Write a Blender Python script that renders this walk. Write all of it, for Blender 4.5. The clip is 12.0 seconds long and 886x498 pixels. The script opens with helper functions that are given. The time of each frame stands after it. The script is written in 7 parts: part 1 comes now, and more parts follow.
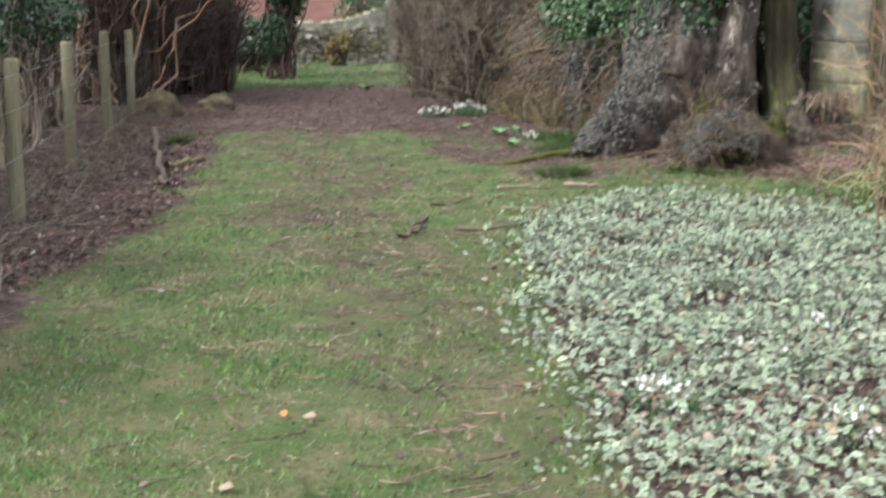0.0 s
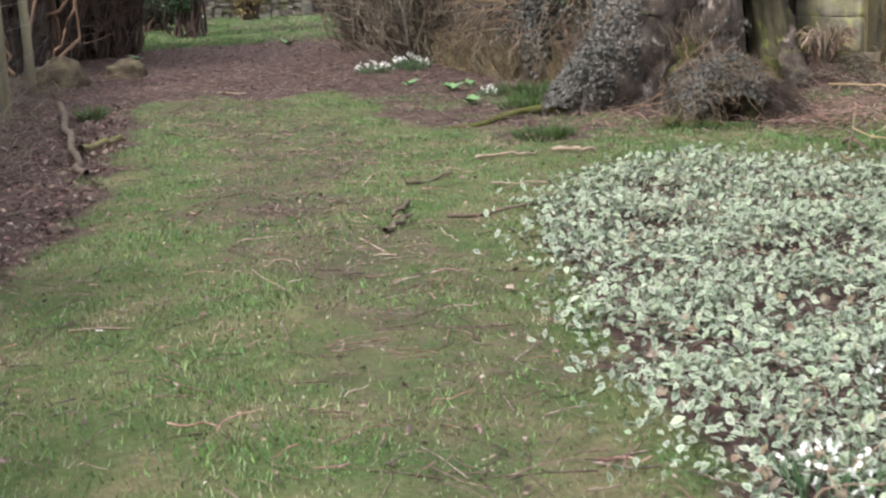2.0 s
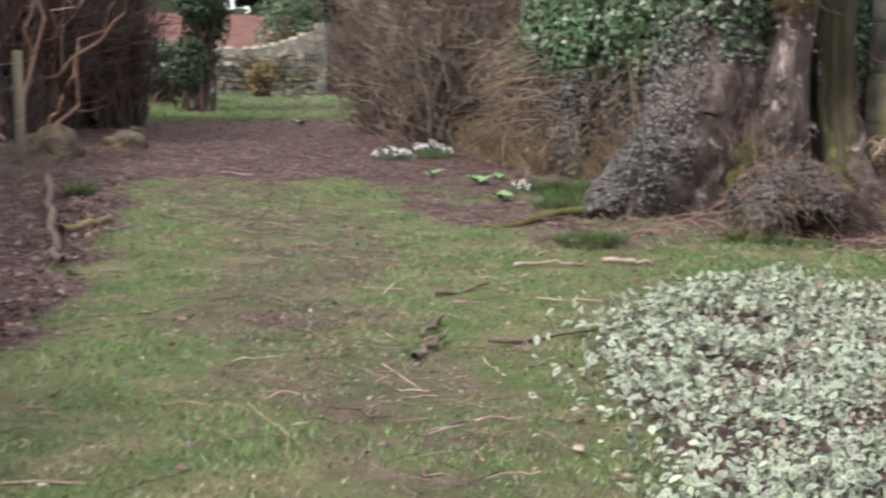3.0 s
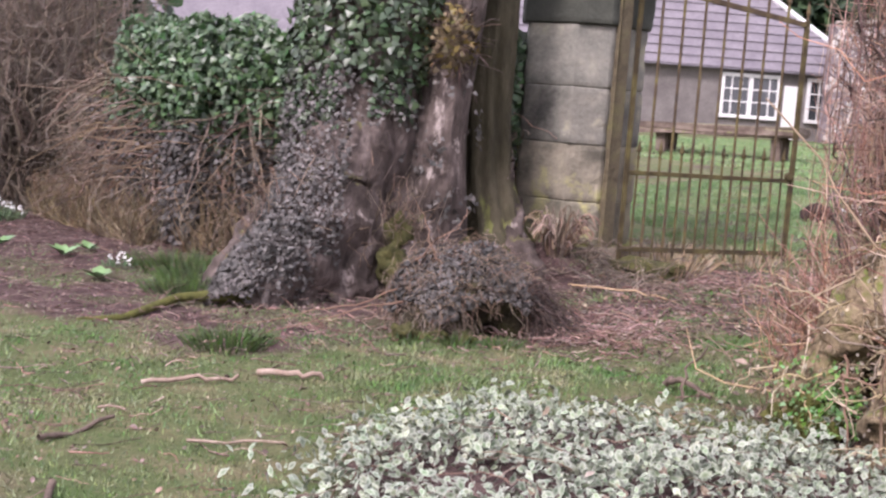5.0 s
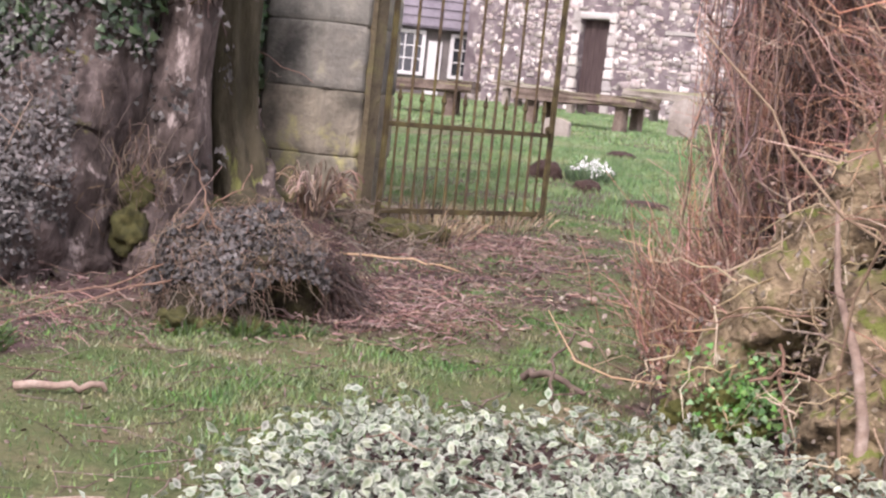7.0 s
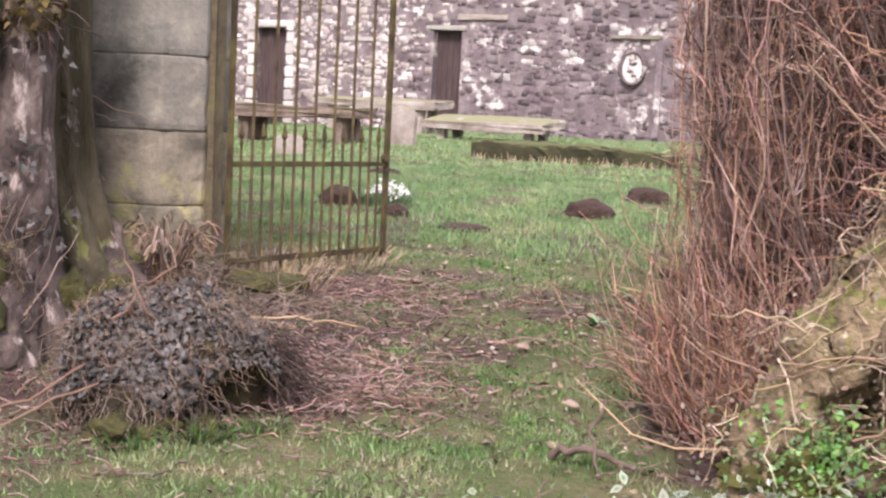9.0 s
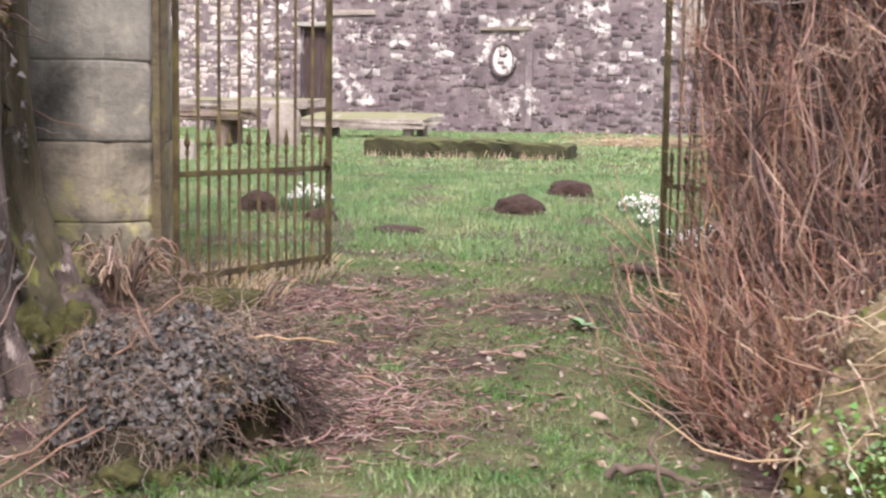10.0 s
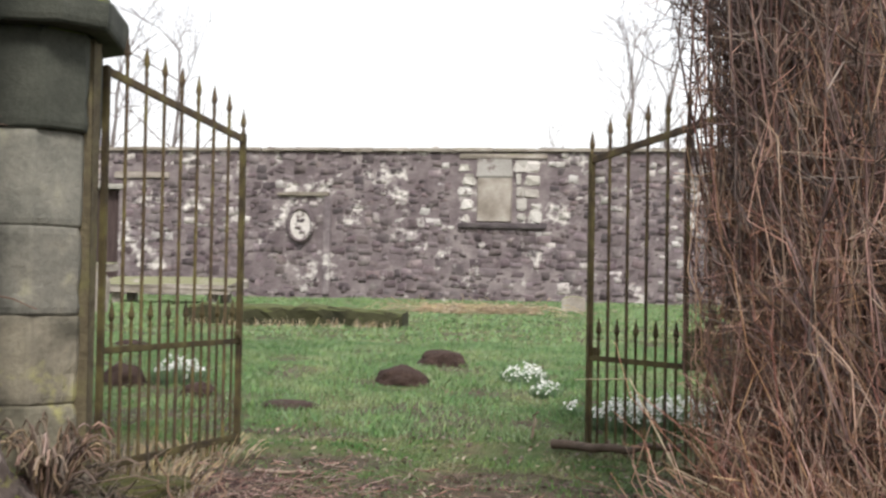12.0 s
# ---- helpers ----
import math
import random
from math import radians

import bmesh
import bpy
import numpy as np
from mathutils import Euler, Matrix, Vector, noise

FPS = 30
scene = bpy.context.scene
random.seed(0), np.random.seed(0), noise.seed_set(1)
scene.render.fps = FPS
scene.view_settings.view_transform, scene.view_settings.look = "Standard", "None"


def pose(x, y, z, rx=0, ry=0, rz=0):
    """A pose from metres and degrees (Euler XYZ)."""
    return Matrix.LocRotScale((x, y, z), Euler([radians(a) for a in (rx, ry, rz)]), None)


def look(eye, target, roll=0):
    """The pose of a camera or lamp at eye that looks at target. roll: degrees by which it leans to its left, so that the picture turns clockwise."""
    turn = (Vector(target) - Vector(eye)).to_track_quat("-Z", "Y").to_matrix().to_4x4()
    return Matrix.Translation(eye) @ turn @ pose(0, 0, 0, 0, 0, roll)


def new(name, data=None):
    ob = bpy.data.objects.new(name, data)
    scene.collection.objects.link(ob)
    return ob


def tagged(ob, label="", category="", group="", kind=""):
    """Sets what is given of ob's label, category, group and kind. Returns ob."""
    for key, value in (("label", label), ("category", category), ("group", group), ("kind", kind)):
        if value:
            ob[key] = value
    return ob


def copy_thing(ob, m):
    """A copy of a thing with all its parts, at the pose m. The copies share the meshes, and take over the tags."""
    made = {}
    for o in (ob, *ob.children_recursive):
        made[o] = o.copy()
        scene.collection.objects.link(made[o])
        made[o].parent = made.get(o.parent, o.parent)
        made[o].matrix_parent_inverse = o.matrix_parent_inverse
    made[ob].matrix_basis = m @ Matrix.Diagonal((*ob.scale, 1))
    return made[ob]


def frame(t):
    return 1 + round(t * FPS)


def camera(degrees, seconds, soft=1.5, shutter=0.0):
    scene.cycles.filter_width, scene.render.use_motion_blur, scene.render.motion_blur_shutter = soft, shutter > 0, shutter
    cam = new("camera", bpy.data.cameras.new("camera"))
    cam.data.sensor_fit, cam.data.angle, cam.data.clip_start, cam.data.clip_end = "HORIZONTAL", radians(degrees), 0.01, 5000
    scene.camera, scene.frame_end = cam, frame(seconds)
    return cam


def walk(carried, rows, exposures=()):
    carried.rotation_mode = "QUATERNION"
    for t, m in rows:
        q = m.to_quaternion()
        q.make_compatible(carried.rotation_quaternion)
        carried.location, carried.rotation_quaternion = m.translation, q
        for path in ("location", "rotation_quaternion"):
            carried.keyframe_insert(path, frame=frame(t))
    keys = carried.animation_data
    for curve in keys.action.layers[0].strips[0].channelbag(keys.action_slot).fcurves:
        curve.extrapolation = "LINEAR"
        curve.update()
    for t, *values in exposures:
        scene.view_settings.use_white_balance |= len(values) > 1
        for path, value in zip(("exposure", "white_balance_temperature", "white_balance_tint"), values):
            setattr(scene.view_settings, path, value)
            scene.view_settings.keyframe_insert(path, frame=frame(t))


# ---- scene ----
# ---- camera and walk ----
PATH = [
    (0, (6.813, 0.868, 1.701), (4.88, 1.212, 1.321), 0.4),
    (0.5, (6.429, 0.729, 1.646), (4.505, 0.976, 1.158), -1.9),
    (1, (5.872, 0.678, 1.635), (3.918, 0.859, 1.248), -0.4),
    (1.5, (5.412, 0.716, 1.635), (3.49, 1.046, 1.192), -0.5),
    (2, (5.05, 0.696, 1.65), (3.162, 1.169, 1.19), -1.9),
    (2.5, (4.369, 0.714, 1.625), (2.425, 1.0, 1.256), -0.0),
    (3, (3.677, 0.825, 1.546), (1.765, 1.307, 1.214), 1.2),
    (3.5, (3.138, 0.938, 1.5), (1.291, 1.616, 1.142), -0.9),
    (3.7, (2.931, 0.988, 1.522), (1.098, 1.711, 1.179), 0.3),
    (5.3, (1.306, 1.083, 1.441), (-0.321, 2.229, 1.243), 5.0),
    (5.5, (1.158, 1.089, 1.405), (-0.452, 2.263, 1.231), 5.7),
    (6, (0.704, 1.123, 1.379), (-0.71, 2.531, 1.231), 6.2),
    (6.5, (0.29, 1.155, 1.32), (-0.998, 2.674, 1.136), 4.3),
    (7, (-0.148, 1.256, 1.303), (-1.421, 2.78, 1.062), 6.0),
    (7.5, (-0.521, 1.28, 1.331), (-1.63, 2.922, 1.066), 4.4),
    (7.7, (-0.671, 1.246, 1.359), (-1.711, 2.938, 1.124), 5.9),
    (9.3, (-1.988, 1.12, 1.365), (-2.775, 2.949, 1.179), 3.5),
    (9.5, (-2.119, 1.125, 1.376), (-2.865, 2.972, 1.196), 5.2),
    (10, (-2.55, 1.233, 1.366), (-3.18, 3.121, 1.17), 0.8),
    (10.5, (-2.852, 1.211, 1.396), (-3.398, 3.132, 1.28), 4.4),
    (11, (-3.173, 1.078, 1.39), (-3.556, 3.041, 1.423), 2.1),
    (11.5, (-3.416, 1.193, 1.343), (-3.813, 3.153, 1.377), 1.3),
    (12, (-3.694, 1.369, 1.393), (-3.978, 3.348, 1.449), 1.0),
]
cam = camera(37.0, 12.0, soft=2.4, shutter=0.3)
walk(cam, [(t, look(eye, target, roll)) for t, eye, target, roll in PATH],
     exposures=[(0, 0.96, 6250, 1), (2.5, 0.92, 6450, 9), (3.5, 0.96, 6400, 18), (5.3, 1.05, 6200, 29), (7.5, 1.0, 6450, 27), (9.5, 1.08, 6500, 25), (10.5, 1.06, 6500, 19), (11, 0.7, 6500, 15), (12, 0.49, 6500, 10)])

# ---- light: a bright overcast day ----
world = bpy.data.worlds.new("sky")
scene.world = world
world.use_nodes = True
wt = world.node_tree
sky = wt.nodes.new("ShaderNodeTexSky")
sky.sky_type, sky.sun_disc = "NISHITA", False
sky.sun_elevation, sky.sun_rotation = radians(45), radians(162)
sky.air_density, sky.dust_density = 1.5, 4.0
veil = wt.nodes.new("ShaderNodeMix")
veil.data_type = "RGBA"
veil.inputs[0].default_value = 0.75
veil.inputs[7].default_value = (10.2, 10.1, 10.4, 1)
wt.links.new(sky.outputs[0], veil.inputs[6])
wt.links.new(veil.outputs[2], wt.nodes["Background"].inputs[0])
wt.nodes["Background"].inputs[1].default_value = 0.105

sun_data = bpy.data.lights.new("sun", "SUN")
sun_data.energy, sun_data.angle, sun_data.color = 2.1, radians(11), (1.0, 0.96, 0.9)
sun = new("sun", sun_data)
sun.matrix_basis = look((2, -20, 26), (-6, 4, 0))

# ---- small tools ----
RNG = np.random.default_rng(11)


def world_of(ob):
    m = ob.matrix_basis.copy()
    return world_of(ob.parent) @ ob.matrix_parent_inverse @ m if ob.parent else m


def hold(ob, parent):
    """Makes ob a part of parent, in the place where it is."""
    ob.parent = parent
    ob.matrix_parent_inverse = world_of(parent).inverted()
    return ob


def thing(name, label, category, at=(0, 0, 0), group="", kind=""):
    ob = new(name)
    ob.empty_display_size = 0.1
    ob.matrix_basis = pose(*at)
    return tagged(ob, label, category, group, kind)


def mesh_of(name, shape, material, smooth=False):
    if isinstance(shape, bmesh.types.BMesh):
        me = bpy.data.meshes.new(name)
        shape.to_mesh(me)
        shape.free()
    else:
        me = quick_mesh(name, *shape)
    if material:
        me.materials.append(material)
    if smooth:
        me.polygons.foreach_set("use_smooth", [True] * len(me.polygons))
    return me


MASSES = {"shoots": "shoot_mass", "twigs": "twig_mass", "flowers": "flower_mass", "leaves": "leaf_mass", "stems": "stem_mass", "stalks": "stalk_mass", "blades": "blade_mass", "limbs": "bare_crown", "ivy": "ivy_mass", "foliage": "foliage_mass",
          "dead_leaves": "dead_leaf_mass", "fine_twigs": "twig_mass", "stray_leaves": "leaf_mass", "ivy_leaves": "ivy_mass", "ivy_stems": "stem_mass", "hanging_stems": "stem_mass", "epicormic_twigs": "twig_mass", "dry_stalks": "stalk_mass", "grass_stalks": "stalk_mass"}


def part(name, shape, material, parent=None, label="", smooth=False):
    mass = name in MASSES
    name = MASSES.get(name, name)
    me = shape if isinstance(shape, bpy.types.Mesh) else mesh_of(name, shape, material, smooth)
    ob = new(name, me)
    if parent is not None:
        hold(ob, parent)
    if label:
        tagged(ob, label)
    if mass:
        tagged(ob, kind="stuff")
    return ob


def quick_mesh(name, verts, faces, extra=None):
    """A mesh from arrays: verts n x 3, faces m x k, extra: {name: values per vertex}."""
    me = bpy.data.meshes.new(name)
    verts, faces = np.asarray(verts, np.float32), np.asarray(faces, np.int32)
    m, k = faces.shape
    me.vertices.add(len(verts))
    me.vertices.foreach_set("co", verts.ravel())
    me.loops.add(m * k)
    me.loops.foreach_set("vertex_index", faces.ravel())
    me.polygons.add(m)
    me.polygons.foreach_set("loop_start", np.arange(0, m * k, k, dtype=np.int32))
    me.update(calc_edges=True)
    for key, values in (extra or {}).items():
        me.attributes.new(key, "FLOAT", "POINT").data.foreach_set("value", np.asarray(values, np.float32))
    return me


def waves(x, y, size, seed=0):
    """Smooth uneven field of about -1 to 1, with lumps of the given size."""
    r = np.random.default_rng(seed)
    out = 0.0
    for _ in range(7):
        a, p, f = r.uniform(0, 6.283), r.uniform(0, 6.283), r.uniform(0.6, 1.7) / size * 3.0
        out = out + np.sin((np.cos(a) * x + np.sin(a) * y) * f + p)
    return out / 3.2


def unit(v):
    return v / np.maximum(np.linalg.norm(v, axis=-1, keepdims=True), 1e-9)


def tubes(paths, radii, sides=3):
    """Tapered tubes along paths (n x k x 3) with radii (n x k)."""
    paths, radii = np.asarray(paths, float), np.asarray(radii, float)
    n, k, _ = paths.shape
    tangent = unit(np.gradient(paths, axis=1))
    ref = np.where(np.abs(tangent[..., 2:3]) > 0.8, [1.0, 0, 0], [0, 0, 1.0])
    u = unit(np.cross(tangent, ref))
    w = np.cross(tangent, u)
    ang = np.arange(sides) * 2 * np.pi / sides
    ring = paths[:, :, None] + radii[:, :, None, None] * (np.cos(ang)[:, None] * u[:, :, None] + np.sin(ang)[:, None] * w[:, :, None])
    index = np.arange(n * k * sides).reshape(n, k, sides)
    a, b = index[:, :-1], index[:, 1:]
    faces = np.stack([a, np.roll(a, -1, 2), np.roll(b, -1, 2), b], -1).reshape(-1, 4)
    return ring.reshape(-1, 3), faces


def stems(base, way, length, k=7, wobble=0.08, droop=0.0, rng=RNG):
    """Wavering paths that start at base (n x 3) along way (n x 3)."""
    n = len(base)
    s = np.linspace(0, 1, k)[None, :, None]
    length = np.broadcast_to(np.asarray(length, float).reshape(-1, 1, 1), (n, 1, 1))
    drift = np.cumsum(rng.normal(0, 1, (n, k, 3)), 1) * wobble * length / k
    drift[:, 0] = 0
    p = base[:, None] + unit(way)[:, None] * s * length + drift
    p[..., 2] -= droop * length[..., 0] * s[..., 0] ** 2
    return p


LEAF = np.array([[0, 0, 0], [0.16, 0.3, 0.06], [0.2, 0.55, 0.05], [0, 1, -0.08], [-0.2, 0.55, 0.05], [-0.16, 0.3, 0.06], [0, 0.5, -0.02]])
IVY = np.array([[0, 0, 0], [0.42, -0.02, 0.03], [0.3, 0.35, 0.0], [0, 0.95, -0.06], [-0.3, 0.35, 0.0], [-0.42, -0.02, 0.03], [0, 0.3, 0.05]])
FAN = np.array([[6, i, (i + 1) % 6] for i in range(6)])


def leaves(at, facing, size, shape=LEAF, tilt=0.5, broad=1.0, rng=RNG):
    """Single leaves at points, roughly facing the given way. Returns verts, faces, rim."""
    n = len(at)
    f = unit(np.asarray(facing, float) + rng.normal(0, tilt, (n, 3)))
    along = unit(np.cross(f, rng.normal(0, 1, (n, 3))))
    across = np.cross(along, f)
    size = np.broadcast_to(np.asarray(size, float), (n,))[:, None, None]
    v = at[:, None] + size * (shape[None, :, 0:1] * broad * across[:, None] + shape[None, :, 1:2] * along[:, None] + shape[None, :, 2:3] * f[:, None])
    faces = (np.arange(n)[:, None, None] * 7 + FAN[None]).reshape(-1, 3)
    return v.reshape(-1, 3), faces, {"rim": np.tile([1, 1, 1, 1, 1, 1, 0], n)}


def join(*shapes):
    verts, faces, extra, start = [], [], {}, 0
    for s in shapes:
        verts.append(s[0]), faces.append(np.asarray(s[1]) + start)
        start += len(s[0])
    for key in (shapes[0][2] if len(shapes[0]) > 2 else ()):
        extra[key] = np.concatenate([s[2][key] for s in shapes])
    return np.concatenate(verts), np.concatenate(faces), extra


def gnarl(shape, amount, scale):
    """Roughens verts, faces by noise at two sizes."""
    v = np.array([np.array(p) + amount * np.array(noise.noise_vector(Vector(p) * scale)) + 0.5 * amount * np.array(noise.noise_vector(Vector(p) * scale * 2.7)) for p in shape[0]])
    return (v, *shape[1:])


def block(size, at=(0, 0, 0), bevel=0.01, turn=0.0, rough=0.0, cuts=0, rng=RNG):
    """A bevelled block whose base centre stands at at; rough: how far its corners stray."""
    bm = bmesh.new()
    add_block(bm, size, at, bevel, turn, rough, cuts, rng)
    return bm


def add_block(bm, size, at=(0, 0, 0), bevel=0.01, turn=0.0, rough=0.0, cuts=0, rng=RNG):
    tmp = bmesh.new()
    bmesh.ops.create_cube(tmp, size=1)
    if cuts:
        bmesh.ops.subdivide_edges(tmp, edges=tmp.edges[:], cuts=cuts, use_grid_fill=True)
    bmesh.ops.scale(tmp, vec=size, verts=tmp.verts)
    if bevel and not cuts:
        bmesh.ops.bevel(tmp, geom=tmp.edges[:], offset=bevel, segments=2, affect="EDGES")
    for v in tmp.verts:
        if rough:
            v.co += Vector(rng.normal(0, rough, 3))
    m = Matrix.Translation(at) @ Matrix.Rotation(turn, 4, "Z") @ Matrix.Translation((0, 0, size[2] / 2))
    bmesh.ops.transform(tmp, matrix=m, verts=tmp.verts)
    me = bpy.data.meshes.new("t")
    tmp.to_mesh(me)
    tmp.free()
    bm.from_mesh(me)
    bpy.data.meshes.remove(me)


def loft(rings):
    """Skin over rings (k x sides x 3), closed at both ends."""
    rings = np.asarray(rings, float)
    k, n, _ = rings.shape
    idx = np.arange(k * n).reshape(k, n)
    a, b = idx[:-1], idx[1:]
    q = np.stack([a, np.roll(a, -1, 1), np.roll(b, -1, 1), b], -1).reshape(-1, 4)
    verts = np.concatenate([rings.reshape(-1, 3), rings[[0, -1]].mean(1)])
    c0, c1 = k * n, k * n + 1
    cap = [[c0, idx[0, (i + 1) % n], idx[0, i], idx[0, i]] for i in range(n)] + [[c1, idx[-1, i], idx[-1, (i + 1) % n], idx[-1, (i + 1) % n]] for i in range(n)]
    bm = bmesh.new()
    vs = [bm.verts.new(v) for v in verts]
    for f in np.concatenate([q, cap]):
        ids = list(dict.fromkeys(int(i) for i in f))
        try:
            bm.faces.new([vs[i] for i in ids])
        except ValueError:
            pass
    return bm


def lump(radius, at, squash=(1, 1, 1), rough=0.15, detail=3, seed=0, flat=None):
    """An uneven rounded mass."""
    bm = bmesh.new()
    bmesh.ops.create_icosphere(bm, subdivisions=detail, radius=1)
    for v in bm.verts:
        d = v.co.normalized()
        n = noise.noise(d * 1.7 + Vector((seed, 0, 0))) + 0.5 * noise.noise(d * 4 + Vector((0, seed, 0))) + 0.25 * noise.noise(d * 9)
        v.co = Vector([c * radius * s for c, s in zip(d * (1 + rough * n), squash)]) + Vector(at)
        if flat is not None:
            v.co.z = max(v.co.z, flat)
    return bm


# ---- materials ----
def mat(name, cols, scale=5.0, rough=0.85, bump=0.25, fine=60.0, vary=0.0, per="", spec=0.3, metal=0.0, moss=None, lichen=None, rim=None, stretch=(1, 1, 1), glow=0.0):
    """cols: colours over broad noise; vary: spread of brightness by piece (per 'object' or 'island');
    moss: (colour, amount) on upward faces; lichen: (colour, amount, scale) in blots; rim: colour of leaf edges."""
    m = bpy.data.materials.new(name)
    m.use_nodes = True
    nt = m.node_tree
    bsdf = nt.nodes["Principled BSDF"]
    add, link = nt.nodes.new, nt.links.new
    geo = add("ShaderNodeNewGeometry")
    mapping = add("ShaderNodeMapping")
    mapping.inputs[3].default_value = stretch
    link(geo.outputs["Position"], mapping.inputs[0])
    pos = mapping.outputs[0]

    def noise_tex(sc, detail=4.0, rgh=0.6):
        t = add("ShaderNodeTexNoise")
        t.inputs["Scale"].default_value, t.inputs["Detail"].default_value, t.inputs["Roughness"].default_value = sc, detail, rgh
        link(pos, t.inputs["Vector"])
        return t.outputs[0]

    def ramp(value, stops):
        r = add("ShaderNodeValToRGB")
        while len(r.color_ramp.elements) < len(stops):
            r.color_ramp.elements.new(0.5)
        for e, (p, c) in zip(r.color_ramp.elements, stops):
            e.position, e.color = p, (*c, 1)
        link(value, r.inputs[0])
        return r.outputs[0]

    def mixed(fac, a, b, mode="MIX"):
        x = add("ShaderNodeMix")
        x.data_type, x.blend_type = "RGBA", mode
        for socket, value in ((x.inputs[0], fac), (x.inputs[6], a), (x.inputs[7], b)):
            if isinstance(value, (int, float)):
                socket.default_value = value
            elif isinstance(value, tuple):
                socket.default_value = (*value, 1)
            else:
                link(value, socket)
        return x.outputs[2]

    def math_node(op, a, b):
        x = add("ShaderNodeMath")
        x.operation = op
        for socket, value in zip(x.inputs, (a, b)):
            if isinstance(value, (int, float)):
                socket.default_value = value
            else:
                link(value, socket)
        return x.outputs[0]

    k = len(cols)
    colour = ramp(noise_tex(scale), [(0.3 + 0.4 * i / max(k - 1, 1), c) for i, c in enumerate(cols)])
    small = noise_tex(fine, 3.0, 0.7)
    colour = mixed(0.55, colour, ramp(small, [(0.25, (0.45,) * 3), (0.75, (1.0,) * 3)]), "MULTIPLY") if bump else colour
    if vary:
        if per == "object":
            info = add("ShaderNodeObjectInfo")
            rand = info.outputs["Random"]
        else:
            rand = geo.outputs["Random Per Island"]
        hsv = add("ShaderNodeHueSaturation")
        link(math_node("ADD", math_node("MULTIPLY", rand, 2 * vary), 1 - vary), hsv.inputs["Value"])
        link(math_node("ADD", math_node("MULTIPLY", math_node("FRACT", math_node("MULTIPLY", rand, 7.3), 0.0), 0.05), 0.475), hsv.inputs["Hue"])
        link(math_node("ADD", math_node("MULTIPLY", math_node("FRACT", math_node("MULTIPLY", rand, 13.7), 0.0), 0.5), 0.7), hsv.inputs["Saturation"])
        link(colour, hsv.inputs["Color"])
        colour = hsv.outputs[0]
    if lichen:
        col, amount, sc = lichen
        colour = mixed(ramp(noise_tex(sc, 5.0, 0.65), [(0.62 - 0.25 * amount, (0,) * 3), (0.7 - 0.25 * amount, (1,) * 3)]), colour, col)
    if moss:
        col, amount = moss
        sep = add("ShaderNodeSeparateXYZ")
        link(geo.outputs["Normal"], sep.inputs[0])
        up = math_node("ADD", math_node("MULTIPLY", sep.outputs[2], 0.45), math_node("MULTIPLY", noise_tex(scale * 1.7), 1.0))
        colour = mixed(ramp(up, [(0.95 - 0.6 * amount, (0,) * 3), (1.05 - 0.6 * amount, (1,) * 3)]), colour, col)
    if rim:
        a = add("ShaderNodeAttribute")
        a.attribute_name = "rim"
        colour = mixed(ramp(a.outputs["Fac"], [(0.05, (0,) * 3), (1.0, (1,) * 3)]), colour, mixed(0.4, colour, rim))
    link(colour, bsdf.inputs["Base Color"])
    bsdf.inputs["Roughness"].default_value, bsdf.inputs["Metallic"].default_value = rough, metal
    bsdf.inputs["Specular IOR Level"].default_value = spec
    if bump:
        b = add("ShaderNodeBump")
        b.inputs["Strength"].default_value, b.inputs["Distance"].default_value = bump, 0.02
        link(math_node("ADD", small, noise_tex(scale * 3)), b.inputs["Height"])
        link(b.outputs[0], bsdf.inputs["Normal"])
    return m


M_GRASS = mat("grass_blade", [(0.065, 0.165, 0.042), (0.125, 0.222, 0.072), (0.19, 0.23, 0.108), (0.35, 0.3, 0.2)], scale=2.8, rough=0.6, bump=0, vary=0.5, per="island")
M_CHURCH_GRASS = mat("churchyard_grass", [(0.1, 0.19, 0.07), (0.165, 0.275, 0.11), (0.29, 0.33, 0.17)], scale=1.6, rough=0.6, bump=0, vary=0.4, per="island")
M_TUFT = mat("tuft_blade", [(0.045, 0.09, 0.025), (0.095, 0.15, 0.045)], scale=6, rough=0.55, bump=0, vary=0.4, per="island")
M_DEADLEAF = mat("brown_dead_leaf", [(0.09, 0.065, 0.05), (0.2, 0.155, 0.115), (0.4, 0.34, 0.27)], scale=30, rough=0.9, bump=0, vary=0.5, per="island")
M_BLEACHED = mat("bleached_leaf", [(0.3, 0.25, 0.2), (0.48, 0.42, 0.36), (0.66, 0.61, 0.55)], scale=20, rough=0.9, bump=0, vary=0.35, per="island")
M_GREEN = mat("fresh_green_leaf", [(0.09, 0.2, 0.05), (0.16, 0.31, 0.09)], scale=12, rough=0.5, bump=0, vary=0.4, per="island")
M_LITTER = mat("leaf_litter", [(0.075, 0.045, 0.043), (0.15, 0.096, 0.086), (0.33, 0.25, 0.215)], scale=30, rough=0.9, bump=0, vary=0.6, per="island")
M_COVER = mat("silver_leaf", [(0.03, 0.07, 0.025), (0.09, 0.14, 0.065), (0.26, 0.3, 0.19)], scale=7, rough=0.5, bump=0, vary=0.55, per="island", rim=(0.74, 0.77, 0.68))
M_COVER_ONE = mat("silver_leaf_single", [(0.035, 0.08, 0.03), (0.095, 0.15, 0.07), (0.24, 0.28, 0.17)], scale=7, rough=0.5, bump=0, vary=0.55, per="object", rim=(0.74, 0.77, 0.68))
M_IVY = mat("ivy_leaf", [(0.025, 0.048, 0.02), (0.05, 0.085, 0.035)], scale=5, rough=0.38, bump=0, vary=0.55, per="island", spec=0.5)
